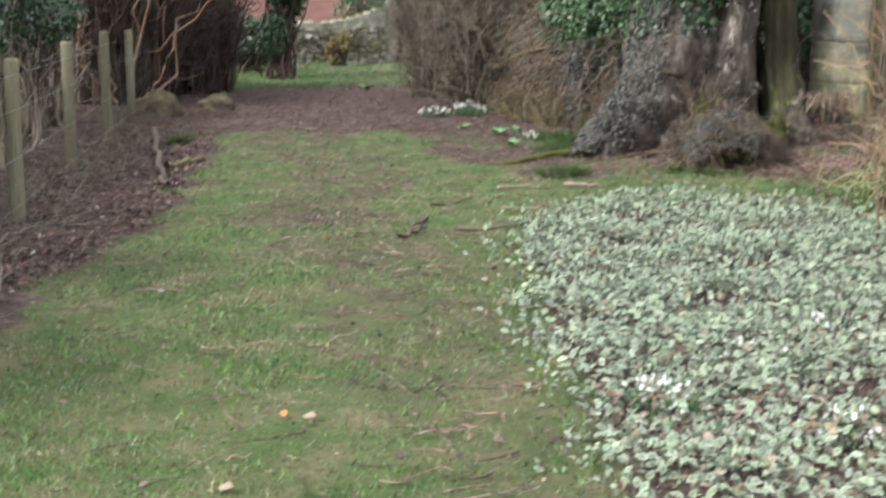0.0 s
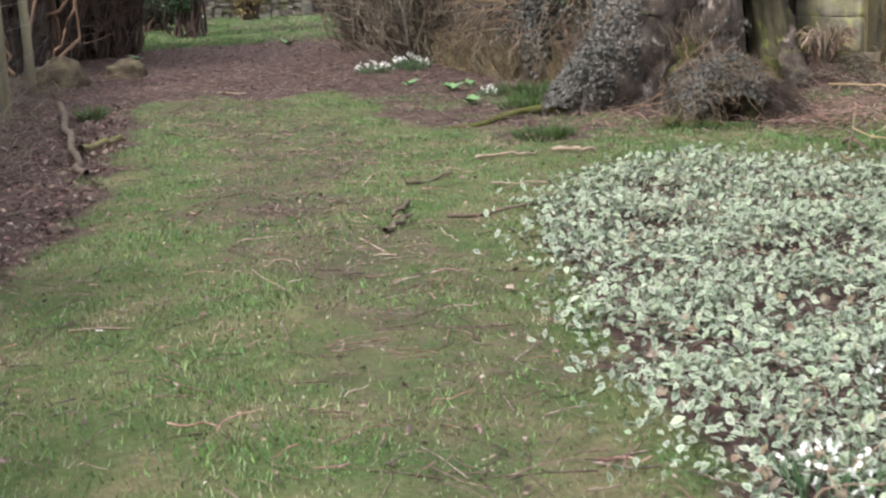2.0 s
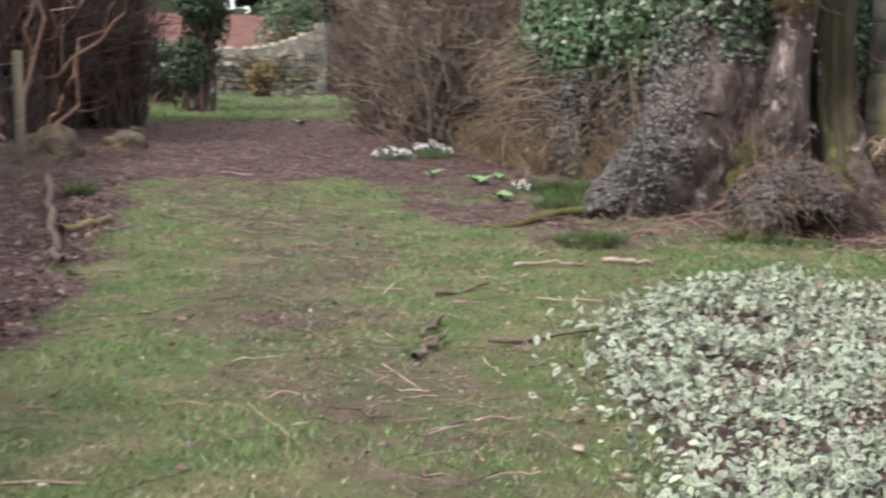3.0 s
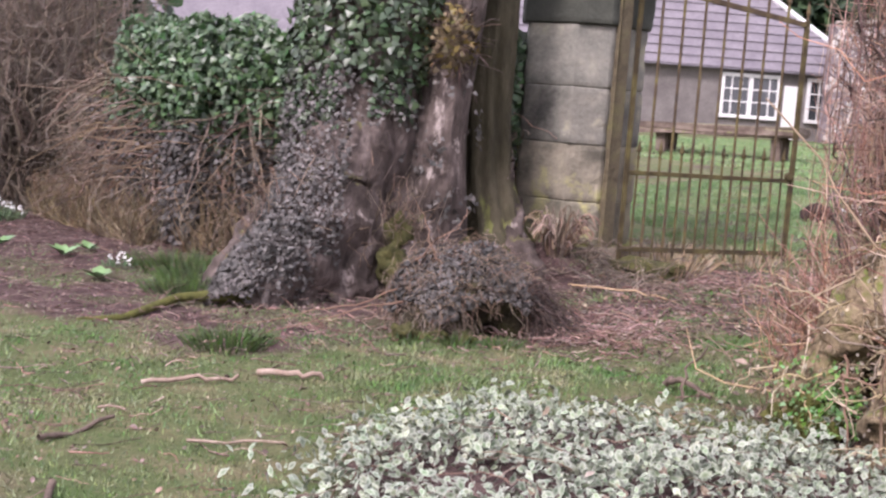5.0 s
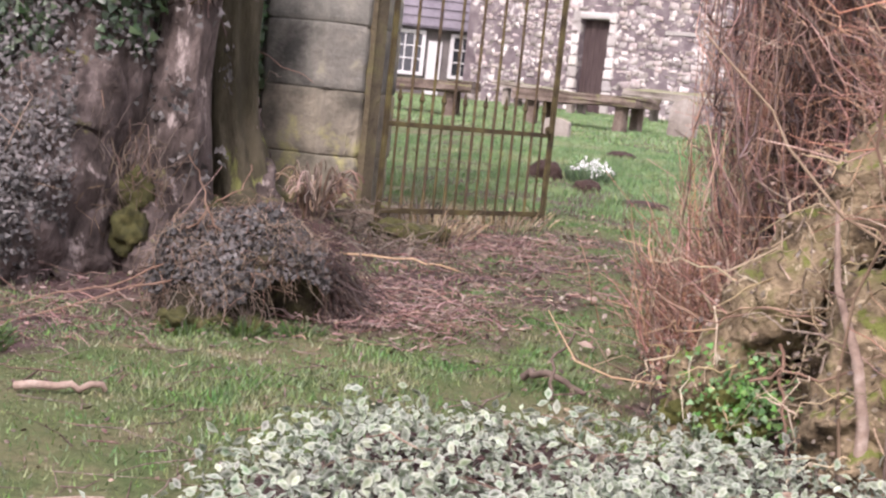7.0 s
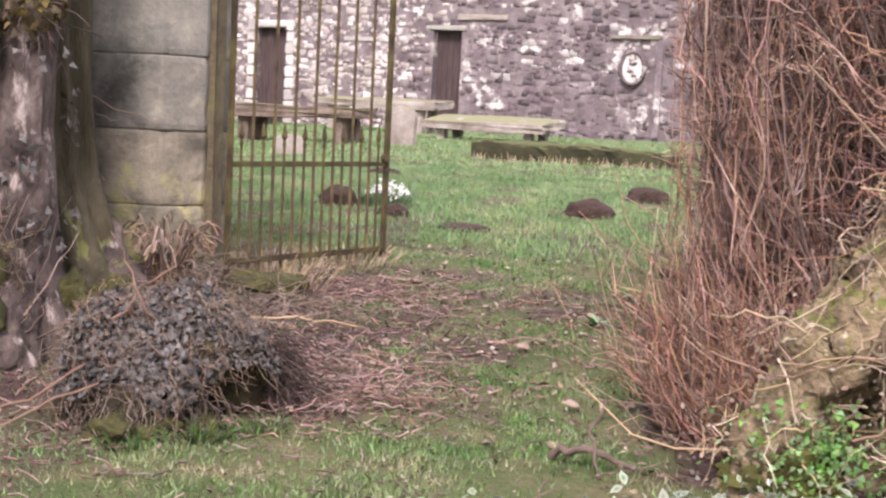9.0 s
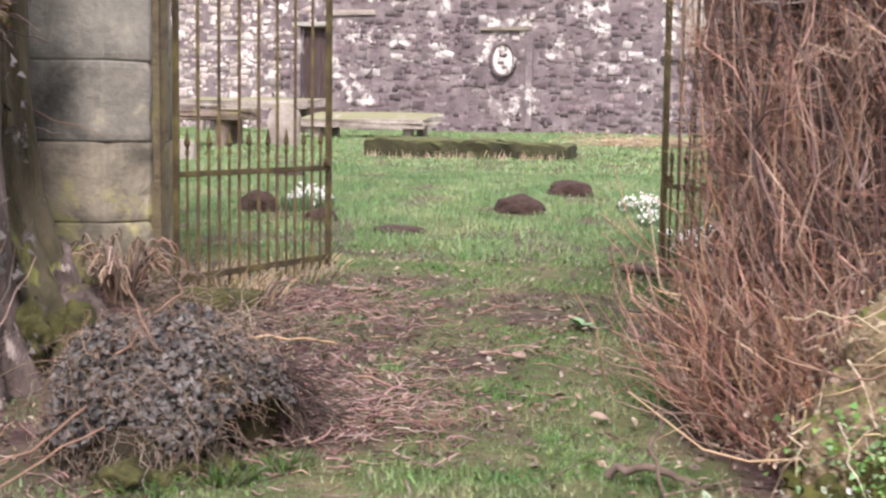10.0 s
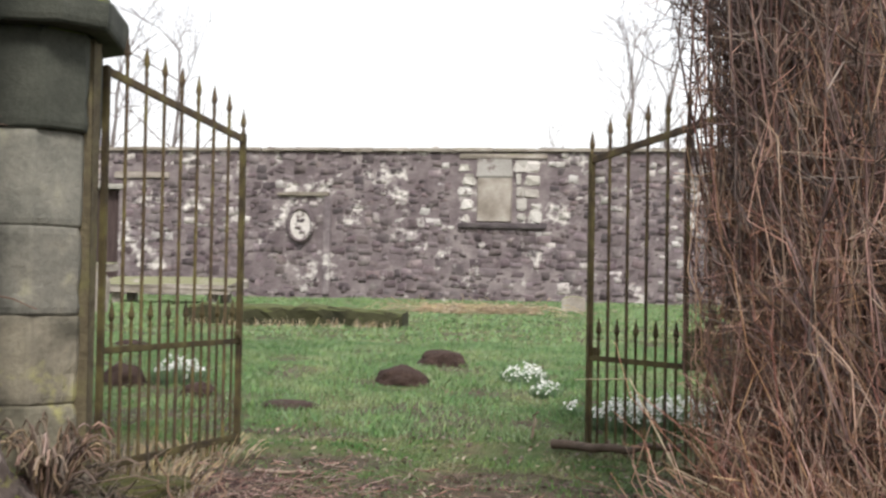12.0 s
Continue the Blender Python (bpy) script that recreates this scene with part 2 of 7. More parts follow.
M_IVY_DRY = mat("ivy_grey_leaf", [(0.045, 0.046, 0.042), (0.15, 0.136, 0.128)], scale=5, rough=0.5, bump=0, vary=0.55, per="island")
M_HOLLY = mat("holly_leaf", [(0.02, 0.05, 0.02), (0.05, 0.09, 0.04)], scale=4, rough=0.4, bump=0, vary=0.5, per="island", spec=0.5)
M_CONIFER = mat("conifer_needles", [(0.02, 0.045, 0.02), (0.04, 0.075, 0.03)], scale=3, rough=0.7, bump=0, vary=0.5, per="island")
M_BARK = mat("grey_bark", [(0.026, 0.02, 0.017), (0.075, 0.058, 0.05), (0.125, 0.098, 0.087), (0.225, 0.182, 0.165)], scale=6.5, rough=0.9, bump=1.0, fine=28, moss=((0.13, 0.12, 0.05), 0.08), lichen=((0.42, 0.36, 0.33), 0.1, 5.0), stretch=(1, 1, 0.55))
M_BARK_GREEN = mat("algae_bark", [(0.035, 0.031, 0.02), (0.072, 0.064, 0.037), (0.12, 0.104, 0.068)], scale=5, rough=0.9, bump=0.9, fine=28, moss=((0.17, 0.18, 0.06), 0.4), stretch=(1, 1, 0.35))
M_MOSSY = mat("mossy_bark", [(0.14, 0.1, 0.07), (0.26, 0.2, 0.13), (0.24, 0.21, 0.1)], scale=6, rough=0.95, bump=0.9, fine=50, moss=((0.17, 0.17, 0.06), 0.3))
M_OLDWOOD = mat("tan_old_wood", [(0.04, 0.03, 0.02), (0.17, 0.128, 0.078), (0.34, 0.265, 0.165), (0.19, 0.17, 0.075)], scale=8, rough=0.95, bump=1.0, fine=32, moss=((0.15, 0.17, 0.045), 0.3), lichen=((0.62, 0.52, 0.36), 0.1, 14))
M_PURPLE = mat("purple_brown_twig", [(0.07, 0.047, 0.043), (0.17, 0.115, 0.098), (0.29, 0.21, 0.175)], scale=4, rough=0.85, bump=0, vary=0.5, per="island")
M_MOSS_DULL = mat("dull_moss", [(0.04, 0.04, 0.018), (0.085, 0.085, 0.03), (0.14, 0.13, 0.05)], scale=12, rough=1.0, bump=0.8, fine=90)
M_MOSS = mat("yellow_moss", [(0.08, 0.085, 0.025), (0.18, 0.18, 0.05)], scale=14, rough=1.0, bump=0.8, fine=120)
M_TWIG = mat("brown_twig", [(0.16, 0.11, 0.08), (0.27, 0.2, 0.15)], scale=6, rough=0.85, bump=0, vary=0.5, per="island")
M_DARKTWIG = mat("dark_twig", [(0.045, 0.032, 0.028), (0.115, 0.08, 0.068)], scale=4, rough=0.9, bump=0, vary=0.5, per="island")
M_RED = mat("red_brown_twig", [(0.13, 0.066, 0.052), (0.36, 0.21, 0.15), (0.56, 0.39, 0.295)], scale=4, rough=0.8, bump=0, vary=0.55, per="island")
M_HEDGE = mat("hedge_twig", [(0.1, 0.078, 0.06), (0.19, 0.152, 0.12), (0.3, 0.25, 0.2)], scale=3, rough=0.85, bump=0, vary=0.5, per="island")
M_STRAW = mat("dry_stalk", [(0.35, 0.27, 0.17), (0.5, 0.4, 0.27)], scale=6, rough=0.85, bump=0, vary=0.4, per="island")
M_DULL_STRAW = mat("dull_straw", [(0.12, 0.1, 0.06), (0.24, 0.185, 0.115), (0.36, 0.285, 0.19)], scale=5, rough=0.9, bump=0, vary=0.5, per="island")
M_STICK = mat("dead_stick", [(0.1, 0.075, 0.06), (0.2, 0.15, 0.12)], scale=12, rough=0.9, bump=0.4)
M_PALE = mat("peeled_wood", [(0.22, 0.155, 0.12), (0.35, 0.26, 0.205), (0.5, 0.4, 0.33)], scale=14, rough=0.8, bump=0.3)
M_POST = mat("weathered_post", [(0.15, 0.135, 0.085), (0.26, 0.225, 0.16), (0.34, 0.315, 0.2)], scale=5, rough=0.9, bump=0.4, stretch=(1, 1, 0.2))
M_ASHLAR = mat("ashlar", [(0.08, 0.08, 0.072), (0.2, 0.195, 0.172), (0.28, 0.268, 0.235), (0.42, 0.395, 0.32)], scale=2.6, rough=0.9, bump=0.4, fine=30, vary=0.15, per="object", lichen=((0.36, 0.35, 0.24), 0.25, 1.3))
M_ASHLAR_LOW = mat("lichened_ashlar", [(0.11, 0.105, 0.08), (0.25, 0.232, 0.175), (0.36, 0.335, 0.245), (0.46, 0.425, 0.3)], scale=2.4, rough=0.9, bump=0.4, fine=30, vary=0.12, per="object", lichen=((0.38, 0.36, 0.17), 0.34, 1.9))
M_JAMB = mat("mossy_jamb", [(0.085, 0.068, 0.045), (0.15, 0.125, 0.078), (0.18, 0.165, 0.078)], scale=5, rough=0.95, bump=0.6, fine=40)
M_ASHLAR_DARK = mat("damp_ashlar", [(0.05, 0.055, 0.045), (0.1, 0.105, 0.085)], scale=3, rough=0.85, bump=0.4, fine=35, moss=((0.1, 0.12, 0.03), 0.4))
M_RUBBLE = mat("rubble", [(0.105, 0.082, 0.09), (0.17, 0.137, 0.145), (0.28, 0.24, 0.235)], scale=2.2, rough=0.95, bump=0.8, fine=14, vary=0.4, per="object", lichen=((0.6, 0.57, 0.54), 0.2, 1.5))
M_RUBBLE_REST = mat("rubble_rest", [(0.105, 0.082, 0.09), (0.17, 0.137, 0.145), (0.28, 0.24, 0.235)], scale=2.2, rough=0.95, bump=0.8, fine=14, vary=0.4, per="island", lichen=((0.6, 0.57, 0.54), 0.2, 1.5))
M_RUBBLE_PALE = mat("pale_rubble", [(0.3, 0.26, 0.24), (0.44, 0.39, 0.36), (0.58, 0.53, 0.5)], scale=1.8, rough=0.95, bump=0.6, fine=18, vary=0.35, per="island", lichen=((0.7, 0.68, 0.63), 0.3, 2.6))
M_MORTAR = mat("mortar", [(0.14, 0.112, 0.12), (0.21, 0.175, 0.182), (0.34, 0.3, 0.295)], scale=1.8, rough=1.0, bump=0.8, fine=14, lichen=((0.64, 0.61, 0.58), 0.2, 1.5))
M_DRESSED = mat("dressed_stone", [(0.5, 0.47, 0.43), (0.68, 0.66, 0.62)], scale=1.5, rough=0.9, bump=0.4, fine=18, vary=0.25, per="object", lichen=((0.2, 0.17, 0.16), 0.2, 3.0))
M_TOMB = mat("tomb_slab", [(0.2, 0.17, 0.14), (0.36, 0.32, 0.28), (0.52, 0.48, 0.43)], scale=1.6, rough=0.9, bump=0.5, fine=20, moss=((0.2, 0.2, 0.11), 0.25))
M_TOMB_BROWN = mat("brown_tomb", [(0.09, 0.065, 0.055), (0.17, 0.13, 0.105), (0.27, 0.22, 0.18)], scale=2.5, rough=0.95, bump=0.5, fine=20, moss=((0.16, 0.16, 0.07), 0.3))
M_TOMB_MOSS = mat("mossed_slab", [(0.028, 0.028, 0.017), (0.07, 0.07, 0.034)], scale=2.5, rough=1.0, bump=0.6, fine=25, moss=((0.08, 0.09, 0.035), 0.4))
M_STONE_LOW = mat("field_stone", [(0.16, 0.125, 0.095), (0.26, 0.21, 0.16), (0.38, 0.32, 0.25)], scale=2.5, rough=0.95, bump=0.5, vary=0.3, per="object", moss=((0.16, 0.16, 0.05), 0.3))
M_IRON = mat("mossed_iron", [(0.06, 0.045, 0.035), (0.12, 0.085, 0.05), (0.19, 0.16, 0.06)], scale=7, rough=0.8, bump=0.3, fine=90)
M_IRON_GREEN = mat("algae_iron", [(0.045, 0.033, 0.022), (0.095, 0.074, 0.034), (0.16, 0.14, 0.055)], scale=6, rough=0.85, bump=0.3, fine=90)
M_SOIL = mat("mole_soil", [(0.045, 0.028, 0.022), (0.085, 0.055, 0.045)], scale=9, rough=1.0, bump=0.9, fine=50)
M_PETAL = mat("white_petal", [(0.8, 0.82, 0.8), (0.9, 0.9, 0.88)], scale=20, rough=0.6, bump=0, vary=0.1, per="island")
M_SHOOT = mat("grey_green_shoot", [(0.08, 0.14, 0.07), (0.15, 0.23, 0.12)], scale=10, rough=0.55, bump=0, vary=0.35, per="island")
M_LUSH = mat("fresh_leaf", [(0.11, 0.2, 0.08), (0.22, 0.33, 0.16)], scale=10, rough=0.5, bump=0, vary=0.3, per="island")
M_SLATE = mat("slate_roof", [(0.17, 0.155, 0.175), (0.24, 0.22, 0.24)], scale=1.0, rough=0.7, bump=0.4, fine=8, vary=0.2, per="island")
M_HARL = mat("grey_harling", [(0.15, 0.135, 0.13), (0.23, 0.21, 0.2)], scale=1.5, rough=0.95, bump=0.4, fine=15)
M_WHITE = mat("white_paint", [(0.74, 0.74, 0.73), (0.82, 0.82, 0.81)], scale=3, rough=0.5, bump=0.05)
M_DOOR = mat("old_door", [(0.06, 0.04, 0.04), (0.11, 0.08, 0.075)], scale=4, rough=0.8, bump=0.3, stretch=(3, 3, 0.4))
M_LEAD = mat("pale_ridge", [(0.6, 0.6, 0.6), (0.7, 0.7, 0.7)], scale=2, rough=0.6, bump=0.1)
M_TILE = mat("red_tile", [(0.13, 0.062, 0.052), (0.2, 0.1, 0.085)], scale=2, rough=0.9, bump=0.3, fine=12)
M_PALEWALL = mat("pale_render", [(0.42, 0.38, 0.37), (0.55, 0.5, 0.48)], scale=1.5, rough=0.9, bump=0.2)
M_PANE = mat("dark_pane", [(0.03, 0.035, 0.04), (0.05, 0.055, 0.06)], scale=1, rough=0.08, bump=0, spec=0.8)
M_WIRE = mat("galvanised_wire", [(0.3, 0.3, 0.3), (0.4, 0.4, 0.4)], scale=5, rough=0.5, bump=0, metal=0.7)
M_ORANGE = mat("orange_leaf", [(0.5, 0.17, 0.07), (0.62, 0.25, 0.12)], scale=9, rough=0.7, bump=0)

# ---- ground ----
RISE_Y = [-900, 3.5, 5, 6, 8, 9.7, 12, 14, 21, 37, 60, 900]
RISE_Z = [0, 0, 0.02, 0.06, 0.18, 0.33, 0.5, 0.64, 0.8, 1.0, 1.05, 1.05]
_ys = np.arange(-60, 120, 0.25)
_zs = np.convolve(np.pad(np.interp(_ys, RISE_Y, RISE_Z), 4, "edge"), np.ones(9) / 9, "valid")


def gz(x, y):
    """Height of the ground."""
    x, y = np.asarray(x, float), np.asarray(y, float)
    fade = np.clip((60 - np.abs(x)) / 20, 0, 1)
    east = 1 / (1 + np.exp(-(x + 18) / 2.5))
    heap = 0.3 * np.exp(-((x + 6.62) ** 2 + (y - 7.45) ** 2) / 0.17)
    return heap + np.interp(y, _ys, _zs) * np.where(y < 8, east, 1) + fade * (0.02 * waves(x, y, 3.0, 3) + 0.008 * waves(x, y, 0.7, 4))


def gzf(x, y):
    return float(gz(x, y))


BED_X = [-30, -17, -12, -9.5, -7.5, -5.4, -3.0, -1.6, -0.7, 0.5, 2, 6, 12]
BED_Y = [0.4, 0.6, 1.0, 1.08, 0.87, 0.7, 0.44, 0.04, -0.2, -0.28, -0.3, -0.3, -0.3]


def soft(d, w=0.25):
    return 1 / (1 + np.exp(-d / w * 4))


PATCH = [(-3.3, 4.8), (-3.2, 4.1), (-2.85, 3.6), (-2.2, 3.1), (-1.2, 2.9), (-0.5, 2.8), (0.25, 2.6), (0.9, 2.5), (1.4, 2.5), (2.0, 2.4), (2.7, 2.3), (4.2, 2.2), (4.6, 5.4), (0.0, 6.0), (-1.6, 6.4), (-2.5, 5.5), (-3.0, 5.2)]


def in_patch(x, y):
    """Whether points lie in the bed of silver-leaved ground cover."""
    x, y = np.asarray(x, float), np.asarray(y, float)
    inside = np.zeros(x.shape, bool)
    for (ax, ay), (bx, by) in zip(PATCH, PATCH[1:] + PATCH[:1]):
        cross = (ay > y) != (by > y)
        inside ^= cross & (x < (bx - ax) * (y - ay) / (by - ay + 1e-12) + ax)
    return inside


def soil(x, y):
    """How bare the ground is, 0 to 1."""
    x, y = np.asarray(x, float), np.asarray(y, float)
    jag = 0.14 * waves(x, y, 0.8, 7) + 0.07 * waves(x, y, 0.25, 8)
    bed = soft(np.interp(x, BED_X, BED_Y) - y + jag, 0.2) * soft(y + 2.4)
    band = soft(-9.3 - x + 1.5 * jag + 0.15 * (y - 2)) * soft(x + 17.4 + 2 * jag, 0.5) * soft(6 - y)
    side = soft(y - 3.25 + jag - 0.45 * np.clip(x + 6.6, 0, 3)) * soft(-4.9 - x) * soft(9.0 - y) * (0.55 + 0.3 * soft(waves(x, y, 0.6, 13)))
    mound = 0.6 * soft(0.7 - np.hypot(x + 5.05, (y - 6.35) * 0.9) + jag)
    gate = soft(0.6 - np.abs(y - 9.0) + jag) * soft(-2.5 - x) * 0.6 * soft(0.2 + waves(x, y, 1.1, 12))
    shrub = soft(0.95 - np.hypot(x + 2.5, y - 6.8) + jag)
    trail = 0.66 * soft(waves(x, y, 0.55, 15) - 0.35) * soft(y - 6.2) * soft(9.4 - y) * soft(-2.5 - x)
    worn = 0.15 * soft(-0.5 - x, 3.0) * soft(0.45 + waves(x, y, 0.5, 33), 0.8) + 0.33 * soft(0.55 - np.abs(y - 1.9 - 0.2 * waves(x, x, 4, 2)) + jag) + 0.22 * soft(waves(x, y, 0.5, 21) * waves(x, y, 0.33, 22) - 0.3, 0.6)
    hid = 0.9 * in_patch(x, y)
    west = soft(-1.2 - y + jag, 0.3) * soft(y + 2.4)
    out = np.maximum.reduce([bed, band, side, mound, gate, shrub, trail, worn * (y < 6), hid, west])
    yard = 0.62 * soft(waves(x, y, 0.6, 31) - 0.45 + 0.3 * np.clip(12.6 - y, 0, 3))
    return np.where(y > 10.2, yard, out)


def ground_material():
    m = bpy.data.materials.new("ground_turf_and_soil")
    m.use_nodes = True
    nt = m.node_tree
    add, link = nt.nodes.new, nt.links.new
    geo, bsdf = add("ShaderNodeNewGeometry"), nt.nodes["Principled BSDF"]

    def tex(sc, detail=5.0):
        t = add("ShaderNodeTexNoise")
        t.inputs["Scale"].default_value, t.inputs["Detail"].default_value, t.inputs["Roughness"].default_value = sc, detail, 0.65
        link(geo.outputs["Position"], t.inputs["Vector"])
        return t.outputs[0]

    def ramp(v, *stops):
        r = add("ShaderNodeValToRGB")
        while len(r.color_ramp.elements) < len(stops):
            r.color_ramp.elements.new(0.5)
        for e, (p, c) in zip(r.color_ramp.elements, stops):
            e.position, e.color = p, (*c, 1)
        link(v, r.inputs[0])
        return r.outputs[0]

    def mix(f, a, b, mode="MIX"):
        x = add("ShaderNodeMix")
        x.data_type, x.blend_type = "RGBA", mode
        link(f, x.inputs[0]) if not isinstance(f, float) else setattr(x.inputs[0], "default_value", f)
        link(a, x.inputs[6]), link(b, x.inputs[7])
        return x.outputs[2]

    turf = ramp(tex(2.2), (0.3, (0.06, 0.11, 0.035)), (0.5, (0.115, 0.135, 0.062)), (0.7, (0.205, 0.17, 0.11)))
    turf = mix(0.7, turf, ramp(tex(38.0), (0.3, (0.4, 0.42, 0.35)), (0.7, (1.25, 1.2, 1.1))), "MULTIPLY")
    earth = ramp(tex(7.0), (0.3, (0.042, 0.027, 0.026)), (0.5, (0.088, 0.057, 0.054)), (0.72, (0.19, 0.138, 0.122)))
    earth = mix(0.75, earth, ramp(tex(55.0), (0.3, (0.4, 0.4, 0.4)), (0.72, (1.5, 1.45, 1.4))), "MULTIPLY")
    a = add("ShaderNodeAttribute")
    a.attribute_name = "soil"
    s = add("ShaderNodeMath")
    s.operation = "MULTIPLY_ADD"
    link(tex(14.0), s.inputs[0])
    s.inputs[1].default_value = 0.55
    link(a.outputs["Fac"], s.inputs[2])
    edge = ramp(s.outputs[0], (0.56, (0, 0, 0)), (1.0, (1, 1, 1)))
    link(mix(edge, turf, earth), bsdf.inputs["Base Color"])
    bsdf.inputs["Roughness"].default_value = 0.95
    bsdf.inputs["Specular IOR Level"].default_value = 0.2
    b = add("ShaderNodeBump")
    b.inputs["Strength"].default_value, b.inputs["Distance"].default_value = 0.8, 0.03
    link(tex(45.0), b.inputs["Height"])
    link(b.outputs[0], bsdf.inputs["Normal"])
    return m


def make_ground():
    far = [60, 90, 140, 220, 400, 900]
    xs = np.concatenate([-np.array(far[::-1]), np.arange(-50, -26, 1.0), np.arange(-26, 8, 0.13), np.arange(8, 50, 2.0), far])
    ys = np.concatenate([-np.array(far[::-1]), np.arange(-50, -3, 1.5), np.arange(-3, 14, 0.13), np.arange(14, 40, 0.4), np.arange(40, 60, 2.0), far])
    gx, gy = np.meshgrid(xs, ys, indexing="ij")
    z = gz(gx, gy)
    idx = np.arange(gx.size).reshape(gx.shape)
    faces = np.stack([idx[:-1, :-1], idx[1:, :-1], idx[1:, 1:], idx[:-1, 1:]], -1).reshape(-1, 4)
    me = mesh_of("ground", (np.stack([gx, gy, z], -1).reshape(-1, 3), faces, {"soil": soil(gx, gy).ravel()}), ground_material(), True)
    return tagged(new("ground", me), "worn lawn and bare leaf-strewn soil", "ground", kind="structure")


make_ground()


def on_ground(x, y, up=0.0):
    return np.stack([x, y, gz(x, y) + up], -1)


# ---- the ruined church wall ----
WALL_Y, WALL_T = 37.0, 0.7
GAPS = [(-25.2, -24.1, 3.98), (-18.98, -18.06, 3.98)]


def ruin_wall():
    wall = tagged(new("wall_ruin"), "roofless rubble church wall with white lichen and blocked openings", "wall", kind="structure")
    wall.matrix_basis = pose(-13, WALL_Y, 0.9)
    bm = bmesh.new()
    spans = [(-29.5, -25.2, 0.7, 5.05), (-25.2, -24.1, 3.98, 5.05), (-24.1, -18.98, 0.7, 5.05), (-18.98, -18.06, 3.98, 5.05), (-18.06, 6.0, 0.7, 5.05)]
    for a, b, lo, hi in spans:
        add_block(bm, (b - a, WALL_T, hi - lo), ((a + b) / 2, WALL_Y + WALL_T / 2, lo), bevel=0)
    part("core", bm, M_MORTAR, wall)
    # gable end that closes the wall at its western corner
    part("return_wall", block((WALL_T, 8, 4.4), (-29.85, WALL_Y + 4.3, 0.7), 0.02), M_MORTAR, wall)
    # flat coping stones along the top
    x = -29.6
    while x < 6:
        w = RNG.uniform(0.7, 1.3)
        part("coping_stone", block((w - 0.02, WALL_T + 0.22, 0.1), (x + w / 2, WALL_Y + WALL_T / 2, 5.05 + RNG.uniform(-0.005, 0.01)), 0.02, rough=0.006), M_TOMB, wall)
        x += w
    # dressed stones, lintels and tablets
    for x0, x1, z0, z1, proud, m in (
        (-18.2, -16.6, 4.28, 4.46, 0.07, M_TOMB), (-13.45, -12.0, 3.82, 3.93, 0.12, M_TOMB), (-12.14, -11.94, 1.1, 3.82, 0.08, M_RUBBLE),
        (-8.4, -6.0, 2.98, 3.12, 0.1, M_RUBBLE), (-8.4, -6.0, 4.86, 5.0, 0.06, M_TOMB), (-22.0, -20.6, 3.62, 3.74, 0.05, M_DRESSED),
        (-25.5, -23.8, 3.98, 4.2, 0.04, M_DRESSED), (-19.2, -17.9, 3.98, 4.12, 0.05, M_DRESSED)):
        part("lintel", block((x1 - x0, 0.2, z1 - z0), ((x0 + x1) / 2, WALL_Y - proud + 0.1, z0), 0.02, rough=0.01), m, wall)
    part("window_blocking", block((0.95, 0.16, 1.2), (-7.42, WALL_Y + 0.03, 3.15), 0.02, rough=0.01), M_TOMB, wall, "grey stone slabs filling a window")
    part("window_blocking", block((0.95, 0.16, 0.5), (-7.42, WALL_Y + 0.0, 4.36), 0.02, rough=0.02), M_DRESSED, wall)
    for z in np.arange(3.14, 4.8, 0.34):
        for xq, wq in ((-8.2, 0.3), (-6.75, 0.34), (-6.35, 0.36)):
            part("quoin", block((wq * RNG.uniform(0.6, 1.25), 0.2, RNG.uniform(0.2, 0.34)), (xq + RNG.uniform(-0.07, 0.07), WALL_Y + 0.05, z + RNG.uniform(-0.03, 0.03)), 0.04, rough=0.025), M_DRESSED, wall)
    for z in np.arange(1.0, 3.95, 0.36):
        for xq in (-25.36, -23.94):
            part("quoin", block((0.3 + RNG.uniform(-0.06, 0.06), 0.2, 0.33), (xq, WALL_Y + 0.05, z), 0.03, rough=0.012), M_DRESSED, wall)
    # carved oval memorial in its frame
    oval = bmesh.new()
    bmesh.ops.create_circle(oval, cap_ends=True, segments=28, radius=1)
    bmesh.ops.scale(oval, vec=(0.3, 0.4, 1), verts=oval.verts)
    ext = bmesh.ops.extrude_face_region(oval, geom=oval.faces[:])
    bmesh.ops.translate(oval, vec=(0, 0, 0.1), verts=[v for v in ext["geom"] if isinstance(v, bmesh.types.BMVert)])
    bmesh.ops.transform(oval, matrix=pose(-12.78, WALL_Y + 0.0, 3.02, 90, 0, 0), verts=oval.verts)
    plaque = part("memorial_plaque", oval, M_DRESSED, wall, "white oval memorial stone")
    s = np.linspace(0, 2 * np.pi, 30)
    ring = np.stack([-12.78 + 0.34 * np.cos(s), np.full(30, WALL_Y - 0.1), 3.02 + 0.45 * np.sin(s)], -1)[None]
    part("plaque_frame", tubes(ring, np.full((1, 30), 0.06), 6), M_RUBBLE, plaque)
    for dx, dz, w, h in ((0.02, 0.12, 0.26, 0.12), (-0.05, -0.08, 0.2, 0.1), (0.06, -0.2, 0.16, 0.08)):
        part("carving", lump(1, (-12.78 + dx, WALL_Y - 0.1, 3.02 + dz), (w / 2, 0.05, h / 2), 0.3, 2, seed=dx), M_RUBBLE, plaque)
    return wall


WALL = ruin_wall()


